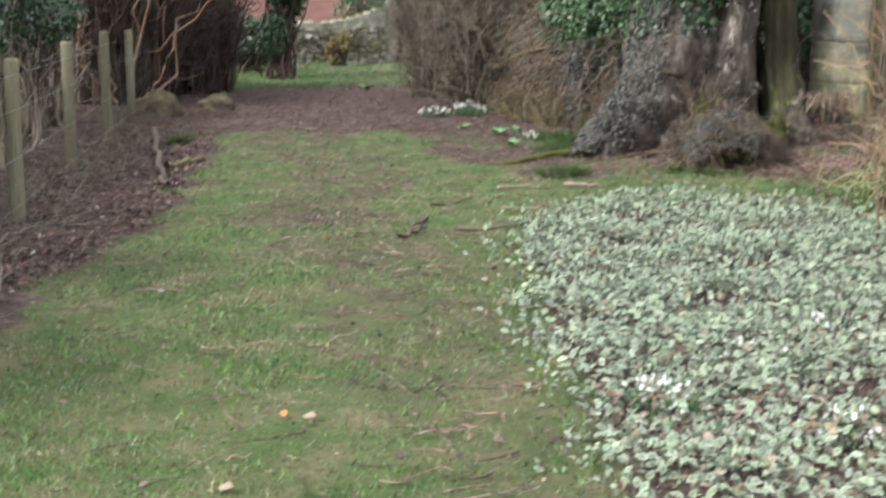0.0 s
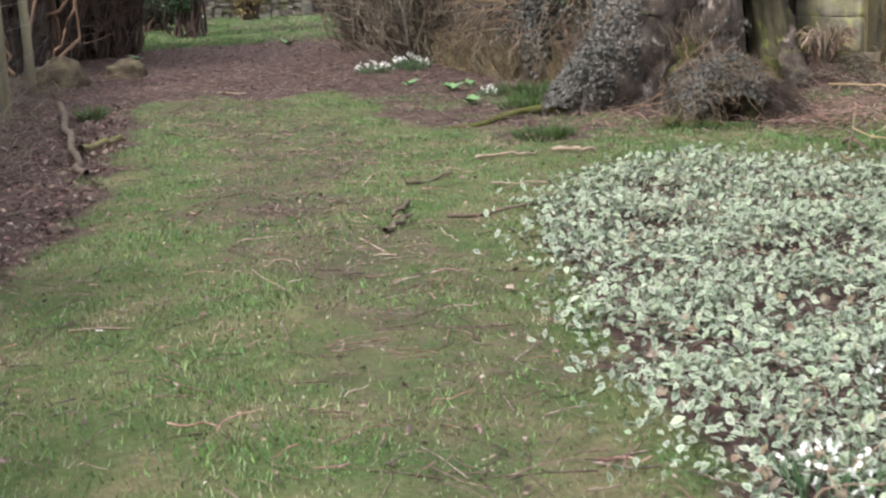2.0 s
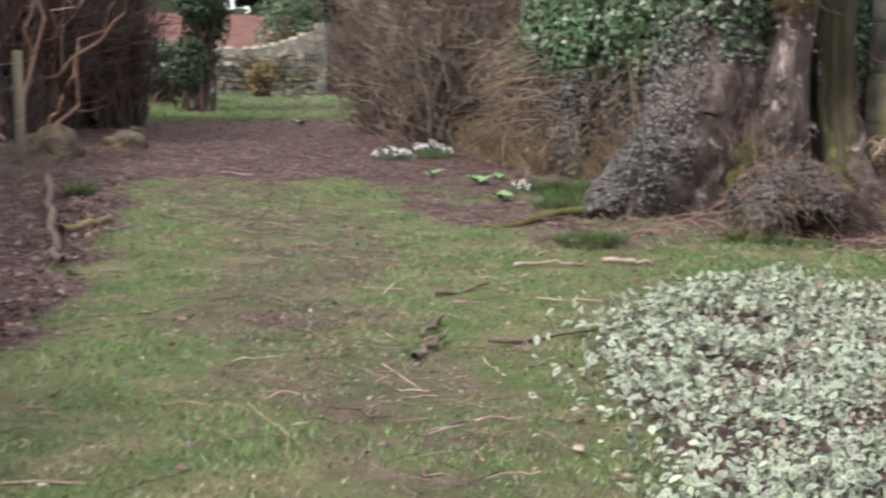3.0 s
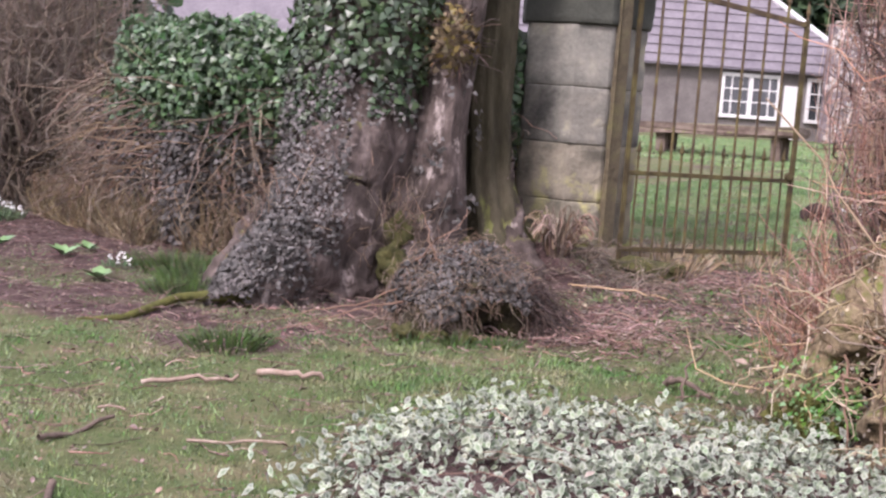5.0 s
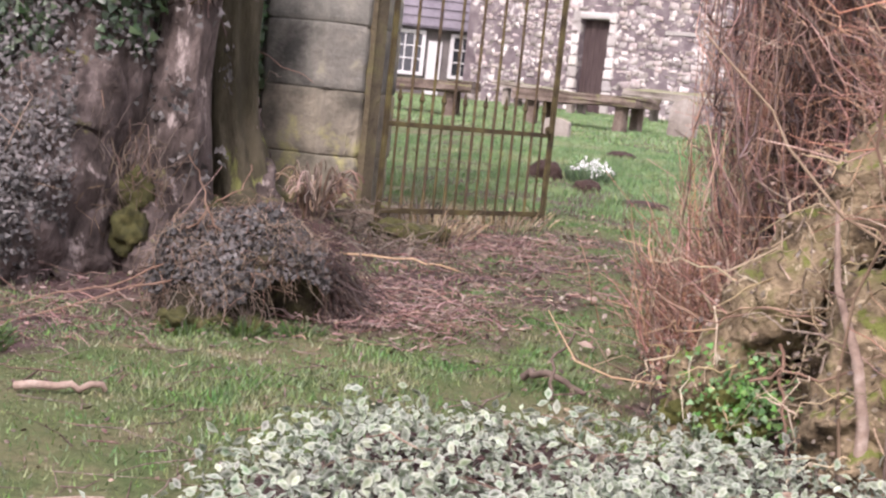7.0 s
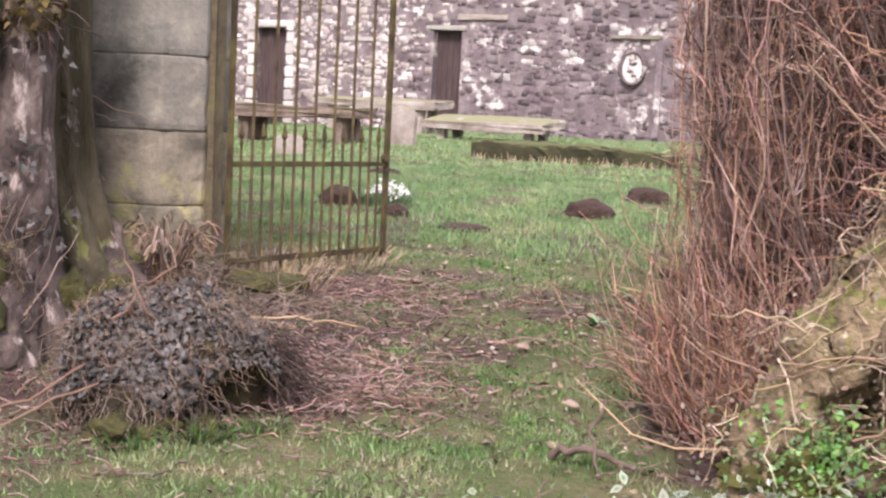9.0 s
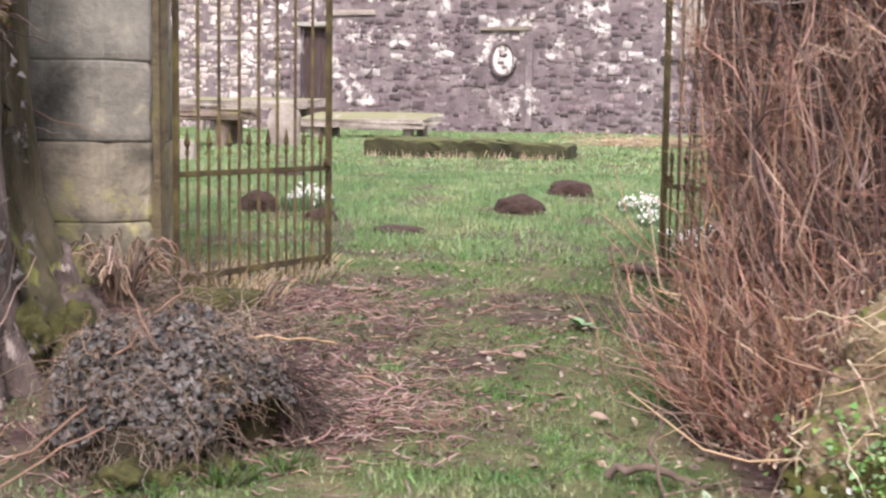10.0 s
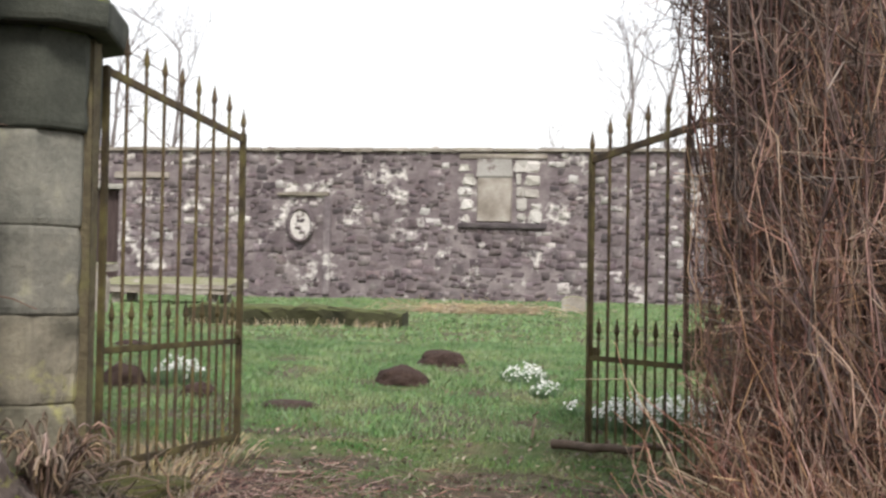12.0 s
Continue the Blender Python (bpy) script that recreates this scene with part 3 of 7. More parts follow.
def stone_meshes(n=7):
    out = []
    r = np.random.default_rng(5)
    for i in range(n):
        bm = bmesh.new()
        bmesh.ops.create_cube(bm, size=1)
        front = [f for f in bm.faces if f.normal.y < -0.9]
        bmesh.ops.inset_region(bm, faces=front, thickness=0.12, depth=0.12)
        for v in bm.verts:
            v.co += Vector(r.normal(0, 0.055, 3))
        out.append(bm)
    return out


STONE_SHAPES = stone_meshes()


def stone_arrays(bm):
    bmesh.ops.triangulate(bm, faces=bm.faces[:])
    bm.verts.index_update()
    return np.array([v.co[:] for v in bm.verts]), np.array([[v.index for v in f.verts] for f in bm.faces])


STONE_NP = [stone_arrays(bm) for bm in STONE_SHAPES]


def lay_courses(x0, x1, z0, z1, low, high, wide, skip, rng):
    """Uneven rubble courses: (x, z, width, height) of each stone."""
    out, z = [], z0
    while z < z1:
        h = rng.uniform(low, high)
        x = x0 + rng.uniform(-0.3, 0)
        while x < x1:
            w = h * rng.uniform(*wide)
            cx, cz = x + w / 2, z + h / 2 + 0.03 * math.sin(x * 1.3)
            if not any(a - w / 2 < cx < b + w / 2 and c - h / 2 < cz < d + h / 2 for a, b, c, d in skip):
                out.append((cx, cz, w, h))
            x += w
        z += h
    return out


# ---- house beyond the churchyard ----
HX, HY = np.array([0.589, 0.808]), np.array([-0.808, 0.589])
HO = np.array([1.158, 1.089]) + 48 * HY
HOUSE_TURN = math.atan2(HX[1], HX[0])


def house_pose(u, v=0.0, z=0.0):
    p = HO + u * HX + v * HY
    return Matrix.Translation((p[0], p[1], z)) @ Matrix.Rotation(HOUSE_TURN, 4, "Z")


def prism(outline, depth):
    """Outline (u, z) pushed back by depth along v."""
    bm = bmesh.new()
    a = [bm.verts.new((u, 0, z)) for u, z in outline]
    b = [bm.verts.new((u, depth, z)) for u, z in outline]
    bm.faces.new(a), bm.faces.new(b[::-1])
    for i in range(len(a)):
        j = (i + 1) % len(a)
        bm.faces.new((a[j], a[i], b[i], b[j]))
    return bm


def placed(bm, m):
    bmesh.ops.transform(bm, matrix=m, verts=bm.verts)
    return bm


def sash_window(parent, m, w, h, cols, rows):
    win = part("window", placed(block((w, 0.06, h), (0, -0.02, 0), 0.01), m), M_PANE, parent, "dark small-paned window with white bars")
    for x in (-w / 2, w / 2):
        part("frame", placed(block((0.13, 0.14, h + 0.24), (x, -0.07, -0.12), 0.01), m), M_WHITE, win)
    for z in (-0.12, h):
        part("frame", placed(block((w + 0.13, 0.14, 0.13), (0, -0.074, z), 0.01), m), M_WHITE, win)
    part("mullion", placed(block((0.16, 0.1, h), (0, -0.08, 0), 0.01), m), M_WHITE, win)
    for i in range(1, cols):
        if abs(i - cols / 2) > 0.1:
            part("glazing_bar", placed(block((0.045, 0.05, h), (-w / 2 + w * i / cols, -0.065, 0), 0), m), M_WHITE, win)
    for i in range(1, rows):
        part("glazing_bar", placed(block((w, 0.054, 0.045), (0, -0.065, h * i / rows), 0), m), M_WHITE, win)
    return win


def hip_roof(u0, u1, depth, eave, ridge, hip_l, hip_r):
    bm = bmesh.new()
    lo = [bm.verts.new(p) for p in ((u0 - 0.3, -0.35, eave), (u1 + 0.3, -0.35, eave), (u1 + 0.3, depth + 0.35, eave), (u0 - 0.3, depth + 0.35, eave))]
    a, b = bm.verts.new((u0 + hip_l, depth / 2, ridge)), bm.verts.new((u1 - hip_r, depth / 2, ridge))
    for f in ((lo[0], lo[1], b, a), (lo[1], lo[2], b), (lo[2], lo[3], a, b), (lo[3], lo[0], a), lo[::-1]):
        bm.faces.new(f)
    return bm


def make_house():
    p = HO
    house = thing("house", "single-storey dark grey cottage with hipped slate roof", "house", (p[0], p[1], 1.0))
    m = house_pose(0)
    part("wall", placed(block((14.4, 6, 2.5), (5.4, 3.0, 0.95), 0.02), m), M_HARL, house)
    part("roof", placed(hip_roof(-1.8, 12.6, 6.4, 3.34, 6.6, 3.0, 3.6), m), M_SLATE, house, "purple-grey slate roof")
    u = np.array([[[1.2, 3.2, 6.62], [9.0, 3.2, 6.62]], [[9.0, 3.2, 6.62], [12.9, -0.35, 3.36]]])
    v, f = tubes(u, np.full((2, 2), 0.12), 5)
    v = (np.array(m.to_3x3()) @ v.T).T + np.array(m.translation)
    part("ridge", (v, f), M_LEAD, house, "pale ridge capping")
    chim = part("chimney", placed(block((1.3, 0.9, 1.3), (7.6, 3.2, 6.1), 0.02), m), M_HARL, house)
    part("chimney_cap", placed(block((1.5, 1.1, 0.12), (7.6, 3.2, 7.4), 0.02), m), M_DRESSED, chim)
    sash_window(house, m @ Matrix.Translation((8.55, 0, 1.75)), 2.0, 1.35, 6, 3)
    sash_window(house, m @ Matrix.Translation((11.35, 0, 1.75)), 1.5, 1.35, 4, 3)
    part("pilaster", placed(block((0.5, 0.1, 1.9), (10.0, -0.03, 1.0), 0.01), m), M_WHITE, house, "white painted door case")
    for row in range(9):
        z = 3.4 + row * 0.34
        part("slate_course", placed(block((14.4 - row * 0.72, 0.05, 0.03), (5.5 - row * 0.02, -0.33 + row * 0.373, z), 0), m), M_SLATE, house)
    wing = thing("outbuilding", "long low slate-roofed outbuilding with pale ridge", "building", (*(HO - 12 * HX), 1.0))
    part("wall", placed(block((22, 4, 1.75), (-14, 2, 0.95), 0.02), m), M_HARL, wing)
    part("roof", placed(hip_roof(-25, -3, 4.4, 2.65, 5.25, 0.2, 0.2), m), M_SLATE, wing)
    v, f = tubes(np.array([[[-25, 2.2, 5.3], [-3, 2.2, 5.3]]]), np.full((1, 2), 0.13), 5)
    part("ridge", ((np.array(m.to_3x3()) @ v.T).T + np.array(m.translation), f), M_LEAD, wing, "pale ridge capping")


make_house()


def hall_behind():
    h = thing("hall", "dark slate-roofed building rising behind the ruin", "building", (-28, 47, 1.0))
    part("wall", block((11, 7, 4.6), (-28.5, 47.5, 0.9), 0.02), M_HARL, h)
    part("roof", placed(hip_roof(-5.5, 5.5, 7, 5.4, 7.6, 1.2, 1.2), pose(-28.5, 44, 0)), M_SLATE, h)
    part("chimney", block((0.8, 0.8, 1.2), (-27.0, 47.5, 7.2), 0.02), M_HARL, h)


hall_behind()


# ---- far garden wall, gate and red-roofed shed at the end of the walk ----
M_WALLSTONE = mat("grey_lichened_stone", [(0.12, 0.105, 0.085), (0.2, 0.18, 0.15), (0.3, 0.28, 0.24)], scale=2.2, rough=0.95, bump=0.5, vary=0.25, per="object", moss=((0.12, 0.13, 0.05), 0.35), lichen=((0.4, 0.38, 0.34), 0.2, 5))


def far_end():
    fw = tagged(new("wall_garden"), "old rubble garden wall with pale rounded coping", "wall", kind="structure")
    fw.matrix_basis = pose(-25.3, 4, 0)
    for y0, y1, h0, h1 in ((-3.0, 3.6, 0.92, 0.95), (3.6, 5.15, 0.95, 1.4)):
        n = 8
        ys = np.linspace(y0, y1, n)
        bm = bmesh.new()
        prev = None
        for y in ys:
            s = (y - y0) / (y1 - y0)
            h = h0 + (h1 - h0) * s * s
            ring = [bm.verts.new((-25.4 + dx, y, z)) for dx, z in ((0.2, -0.1), (0.2, h), (-0.2, h), (-0.2, -0.1))]
            if prev:
                for i in range(4):
                    j = (i + 1) % 4
                    bm.faces.new((prev[i], prev[j], ring[j], ring[i]))
            else:
                bm.faces.new(ring)
            prev = ring
        bm.faces.new(prev[::-1])
        part("wall_run", bm, M_WALLSTONE, fw)
        for i in range(int((y1 - y0) / 0.2)):
            y = y0 + 0.1 + i * 0.2
            s = (y - y0) / (y1 - y0)
            part("coping_stone", lump(0.14, (-25.4, y, h0 + (h1 - h0) * s * s + 0.02), (1.25, 0.85, 0.45), 0.25, 2, seed=i), M_TOMB, fw)
    r = np.random.default_rng(9)
    for k, (y, z, w, h) in enumerate(lay_courses(1.0, 5.1, 0.0, 0.88, 0.09, 0.17, (1.1, 2.0), [], r)):
        part("stone", block((0.1, w * 0.93, h * 0.9), (-25.19, y, z - h / 2), 0.02, rough=0.02, rng=r), M_WALLSTONE, fw)
    part("gate_post", block((0.3, 0.28, 1.55), (-25.35, 5.28, 0), 0.03, rough=0.01), M_ASHLAR, fw, "grey stone gate post")
    part("gate_post", block((0.3, 0.28, 1.55), (-25.35, 6.55, 0), 0.03, rough=0.01), M_ASHLAR, fw)
    gate = thing("garden_gate", "dark closed wooden garden gate between stone posts", "gate", (-25.4, 5.9, 0))
    for i in range(6):
        part("board", block((0.04, 0.15, 1.45), (-25.4, 5.48 + i * 0.166, 0.02), 0.005), M_DOOR, gate)
    for z in (0.3, 1.1):
        part("ledge", block((0.05, 0.98, 0.1), (-25.35, 5.9, z), 0.005), M_DOOR, gate)
    shed = thing("shed", "red tiled roof of a building behind the garden wall", "building", (-36, 2.0, 0))
    part("wall", block((5, 8, 0.7), (-36, 2.0, 0), 0.02), M_HARL, shed)
    part("roof", placed(hip_roof(-5, 5, 7, 0.66, 1.75, 0.3, 0.3), pose(-32.5, 1.0, 0, 0, 0, 90)), M_TILE, shed, "red tiled roof")
    far = thing("pale_house", "pale rendered house wall far beyond the garden", "building", (-50, 3.0, 0))
    part("wall", block((6, 5, 3.2), (-50, 1.6, 0), 0.02), M_PALEWALL, far)
    part("roof", placed(hip_roof(-3, 3, 6, 3.15, 5.0, 0.3, 0.3), pose(-47, 1.6, 0, 0, 0, 90)), M_SLATE, far)


far_end()

# ---- the great old tree ----
M_BURR = mat("dry_brown_leaf", [(0.12, 0.09, 0.035), (0.22, 0.17, 0.07)], scale=9, rough=0.8, bump=0, vary=0.5, per="island")
TC, TF, TR = np.array([-6.95, 6.45]), np.array([0.808, -0.589]), np.array([0.589, 0.808])


def tree_xy(lat, fwd):
    return TC[0] + lat * TR[0] + fwd * TF[0], TC[1] + lat * TR[1] + fwd * TF[1]


def trunk_loft(levels, seed, sides=64):
    """levels: (z, lat, fwd, radius, ribs) of rings."""
    zs = np.concatenate([np.arange(levels[0][0], 2.6, 0.05), np.arange(2.6, levels[-1][0], 0.4)])
    cols = np.array(levels).T
    rings = []
    a = np.linspace(0, 2 * np.pi, sides, endpoint=False)
    for z in zs:
        lat, fwd, rad, rib = (np.interp(z, cols[0], c) for c in cols[1:])
        plates = np.array([noise.noise(Vector((7 * math.cos(b) * rad * 2, 7 * math.sin(b) * rad * 2, 0.9 * z + seed))) + 0.6 * noise.noise(Vector((15 * math.cos(b) * rad * 2, 15 * math.sin(b) * rad * 2, 2.0 * z + seed))) for b in a])
        r = rad * (1 + rib * 1.35 * (0.5 * np.sin(5 * a + seed + 0.4 * z) + 0.5 * np.sin(9 * a + 2 * seed - 0.3 * z)) + 0.03 * np.sin(17 * a + 3 * z + seed)) + 0.028 * plates
        la, fw = lat + r * np.cos(a), fwd + r * np.sin(a)
        x, y = tree_xy(la, fw)
        rings.append(np.stack([x, y, np.full(sides, z)], -1))
    return loft(rings)


def branching(start, way, length, radius, depth, rng, out, spread=0.55, k=6):
    base = np.array([start])
    p = stems(base, np.array([way]), [length], k, 0.25, 0.0, rng)[0]
    out.setdefault(depth, []).append((p, np.linspace(radius, radius * 0.55, k)))
    if depth == 0:
        return
    for _ in range(3 if depth > 1 else 4):
        i = rng.integers(k // 2, k)
        w = unit(p[-1] - p[0]) + rng.normal(0, spread, 3)
        w[2] = abs(w[2]) * 0.8 + 0.15
        branching(p[i], unit(w), length * rng.uniform(0.5, 0.78), radius * 0.5, depth - 1, rng, out, spread, k)


def branch_mesh(out, sides=5):
    return join(*[tubes(np.array([p for p, _ in v]), np.array([r for _, r in v]), sides) for v in out.values()])


def old_tree():
    tree = thing("old_tree", "massive old fluted tree clad in ivy beside the gate pillar", "tree", (*TC, 0.05))
    part("trunk", trunk_loft([(-0.15, -0.5, 0.1, 0.78, 0.12), (0.3, -0.46, 0.08, 0.64, 0.13), (0.8, -0.43, 0.02, 0.53, 0.09), (1.5, -0.43, 0.0, 0.5, 0.05), (2.6, -0.42, -0.05, 0.5, 0.04), (6.5, -0.3, -0.2, 0.38, 0.03)], 1.0), M_BARK, tree, "broad grey flaking trunk", True)
    part("stem", trunk_loft([(-0.1, 0.16, 0.32, 0.42, 0.12), (0.5, 0.12, 0.26, 0.25, 0.06), (1.2, 0.13, 0.2, 0.2, 0.03), (2.0, 0.17, 0.12, 0.2, 0.03), (3, 0.2, 0.1, 0.24, 0.04), (6, 0.5, 0.1, 0.18, 0.03)], 2.4, 48), M_BARK, tree, "smooth upright stem", True)
    part("stem", trunk_loft([(-0.1, 0.78, 0.0, 0.36, 0.2), (0.25, 0.68, -0.12, 0.29, 0.16), (0.55, 0.57, -0.22, 0.23, 0.08), (0.95, 0.48, -0.3, 0.2, 0.12), (1.5, 0.44, -0.34, 0.19, 0.1), (2.6, 0.43, -0.38, 0.19, 0.03), (5.5, 0.6, -0.6, 0.13, 0.03)], 4.1, 48), M_BARK_GREEN, tree, "green algae-covered stem", True)
    for pts, r in (
        ([(-0.5, 0.25, 1.1), (-0.58, 0.55, 0.66), (-0.75, 0.9, 0.34), (-0.95, 1.2, 0.12), (-1.1, 1.42, -0.02)], (0.36, 0.37, 0.31, 0.24, 0.13)),
        ([(-0.5, 0.2, 1.0), (-0.6, 0.6, 0.45), (-0.7, 0.92, 0.16), (-0.76, 1.12, -0.05)], (0.26, 0.3, 0.24, 0.14)),
        ([(-0.75, 0.1, 0.9), (-1.0, 0.4, 0.4), (-1.25, 0.65, 0.12), (-1.4, 0.8, -0.05)], (0.2, 0.24, 0.18, 0.1)),
        ([(-0.3, 0.05, 1.3), (-0.36, 0.42, 0.6), (-0.42, 0.72, 0.22), (-0.48, 0.95, -0.05)], (0.15, 0.25, 0.2, 0.12)),
        ([(0.05, 0.1, 1.0), (0.0, 0.42, 0.45), (0.0, 0.68, 0.14), (0.03, 0.85, -0.05)], (0.1, 0.2, 0.17, 0.09)),
        ([(0.56, -0.4, 1.0), (0.7, -0.12, 0.36), (0.9, 0.12, 0.16), (1.02, 0.22, 0.03)], (0.12, 0.18, 0.14, 0.07))):
        path = np.array([[(*tree_xy(la, fw), z) for la, fw, z in pts]])
        s = np.linspace(0, len(pts) - 1, 34)
        path = np.stack([np.interp(s, range(len(pts)), path[0, :, i]) for i in range(3)], -1)[None]
        part("root", gnarl(tubes(path, np.interp(s, range(len(pts)), r)[None] * (1 + 0.06 * np.sin(s * 6)), 28), 0.06, 6.0), M_BARK, tree, smooth=True)
    # long mossy root over the lawn
    p = np.array([[(*tree_xy(-1.1, 1.4), 0.1), (-6.48, 4.62, 0.08), (-6.6, 4.4, 0.05), (-6.25, 4.05, 0.04), (-6.1, 3.85, 0.02), (-6.2, 3.6, 0.0)]])
    part("mossy_root", tubes(p, np.array([[0.06, 0.042, 0.03, 0.028, 0.024, 0.01]]), 9), M_MOSS, tree, "root covered in yellow-green moss", True)
    # moss cushions in the folds
    for la, fw, z, r in ((-0.1, 0.62, 0.5, 0.1), (-0.12, 0.75, 0.3, 0.1), (-0.52, 0.72, 0.5, 0.08), (0.62, 0.38, 0.25, 0.13), (0.38, 0.42, 0.3, 0.1), (-1.05, 1.35, 0.08, 0.12)):
        part("moss_cushion", lump(r, (*tree_xy(la, fw), z), (1, 1, 1.5), 0.5, 4, seed=la * 9), M_MOSS_DULL, tree, smooth=True)
    # burr above the middle stem
    part("burr", lump(0.17, (*tree_xy(0.16, 0.28), 1.9), (1.0, 0.8, 1.2), 0.35, 4, seed=3), M_MOSSY, tree, "mossy brown burr", True)
    bn = np.random.default_rng(22)
    d = unit(bn.normal(0, 1, (420, 3)))
    c = np.array([*tree_xy(0.16, 0.3), 1.9])
    part("leaves", leaves(c + d * [0.19, 0.19, 0.26] * bn.uniform(0.85, 1.15, (420, 1)), d, bn.uniform(0.03, 0.07, 420), IVY, 0.6, 1.0, bn), M_BURR, tree, "dry brown leaves on the burr")
    q = stems(c + d[:160] * [0.15, 0.15, 0.2], d[:160] + [0, 0, 0.2], bn.uniform(0.08, 0.25, 160), 5, 0.3, 0.2, bn)
    part("twigs", tubes(q, np.full((160, 5), 0.004), 3), M_DARKTWIG, tree, "brushy twigs on the burr")
    rng = np.random.default_rng(21)
    out = {}
    for la, fw, way in ((-0.3, -0.2, (-0.3, -0.2, 1)), (0.5, 0.1, (0.35, 0.45, 1)), (0.9, -0.2, (0.6, 0.6, 0.9)), (-0.4, 0, (-0.5, 0.4, 0.9))):
        branching((*tree_xy(la, fw), 5.3), np.array(way), 2.6, 0.17, 3, rng, out)
    part("limbs", branch_mesh(out), M_DARKTWIG, tree, "bare winter branches")
    # ivy: glossy above, small and grey below
    n = 15000
    a, z = rng.uniform(0, 2 * np.pi, n), rng.uniform(0.9, 5.2, n)
    low = rng.uniform(0, 1, n) < np.clip((z - 0.75) * 1.3 - 0.3 * np.maximum(0, np.cos(a)), 0.08, 1)
    a, z = a[low], z[low]
    rad = 0.53 + rng.uniform(0, 0.1, len(a))
    la, fw = -0.44 + rad * np.cos(a) - 0.04 * (z < 1.6), rad * np.sin(a)
    edge = 1.42 + 0.16 * np.sin(la * 9) + 0.1 * np.sin(la * 23)
    keep = ~((la > -0.12) & (z < edge + 0.1)) & ~((fw > 0.1) & (z < edge - 0.35 * (la < -0.6)) & (la > -0.78))
    la, fw, z, a = la[keep], fw[keep], z[keep], a[keep]
    x, y = tree_xy(la, fw)
    nx, ny = np.cos(a) * TR[0] + np.sin(a) * TF[0], np.cos(a) * TR[1] + np.sin(a) * TF[1]
    part("ivy", leaves(np.stack([x, y, z], -1), np.stack([nx, ny, 0.2 + 0 * nx], -1), rng.uniform(0.045, 0.085, len(x)), IVY, 0.4), M_IVY, tree, "dark glossy ivy leaves")
    n = 9000
    s = rng.uniform(0, 1, n) ** 0.8
    a = rng.uniform(-0.3, np.pi + 0.4, n)
    wide = np.interp(s, [0, 0.3, 0.6, 0.85, 1], [0.52, 0.43, 0.36, 0.28, 0.17]) * rng.uniform(0.97, 1.12, n)
    la = np.interp(s, [0, 0.3, 0.6, 0.85, 1], [-0.5, -0.54, -0.75, -0.95, -1.1]) + wide * np.cos(a)
    fw = np.interp(s, [0, 0.3, 0.6, 0.85, 1], [0.05, 0.5, 0.9, 1.2, 1.42]) + wide * np.sin(a) * 0.75
    z = np.interp(s, [0, 0.3, 0.6, 0.85, 1], [1.5, 0.7, 0.34, 0.12, -0.02]) + wide * np.abs(np.sin(a)) * 0.75
    bare = ((la > -0.45) & (z < 1.25)) | (np.sin(la * 13 + z * 9) + np.sin(z * 17 - la * 7) + np.sin(fw * 19) > 1.8 + 0.8 * rng.uniform(-1, 1, n)) | (rng.uniform(0, 1, n) < 0.75 * np.clip(np.cos(a), 0, 1))
    la, fw, z = la[~bare], fw[~bare], z[~bare]
    n = len(la)
    x, y = tree_xy(la, fw)
    part("ivy", leaves(np.stack([x, y, z], -1), np.stack([TF[0] + 0 * x, TF[1] + 0 * x, 0.5 + 0 * x], -1), rng.uniform(0.022, 0.046, n), IVY, 0.75), M_IVY_DRY, tree, "small grey-green ivy on the buttress")
    n = 1100
    a = rng.uniform(-0.6, np.pi + 0.3, n)
    z = rng.uniform(0.05, 1.5, n) ** 1.2
    pick = rng.uniform(0, 1, n) < 0.45
    rad = np.where(pick, np.interp(z, [0, 0.5, 1.2], [0.44, 0.29, 0.24]), np.interp(z, [0, 0.3, 0.8, 1.5], [0.8, 0.67, 0.56, 0.52]))
    la = np.where(pick, 0.19, -0.46) + rad * np.cos(a)
    fw = np.where(pick, 0.25, 0.05) + rad * np.sin(a)
    spot = np.sin(la * 11 + z * 7) + np.sin(z * 13 - la * 5) > 0.2
    x, y = tree_xy(la[spot], fw[spot])
    nx = np.cos(a[spot]) * TR[0] + np.sin(a[spot]) * TF[0]
    ny = np.cos(a[spot]) * TR[1] + np.sin(a[spot]) * TF[1]
    part("ivy", leaves(np.stack([x, y, z[spot]], -1), np.stack([nx, ny, 0.2 + 0 * nx], -1), rng.uniform(0.03, 0.055, len(x)), IVY, 0.4), M_IVY_DRY, tree, "sparse small ivy on the bark")
    n = 700
    la = rng.uniform(-1.1, 0.1, n)
    x, y = tree_xy(la, 0.45 + rng.uniform(0, 0.3, n) - 0.4 * la * (la < -0.6))
    up = np.stack([rng.normal(0, 0.25, n), rng.normal(0, 0.25, n), np.ones(n)], -1)
    p = stems(np.stack([x, y, rng.uniform(0.0, 0.6, n)], -1), up, rng.uniform(0.12, 0.5, n), 6, 0.6, 0.15, rng)
    part("ivy_stems", tubes(p, np.linspace(0.005, 0.002, 6)[None] * np.ones((n, 1)), 3), M_TWIG, tree, "thin pale ivy stems clinging to bark")
    return tree


old_tree()


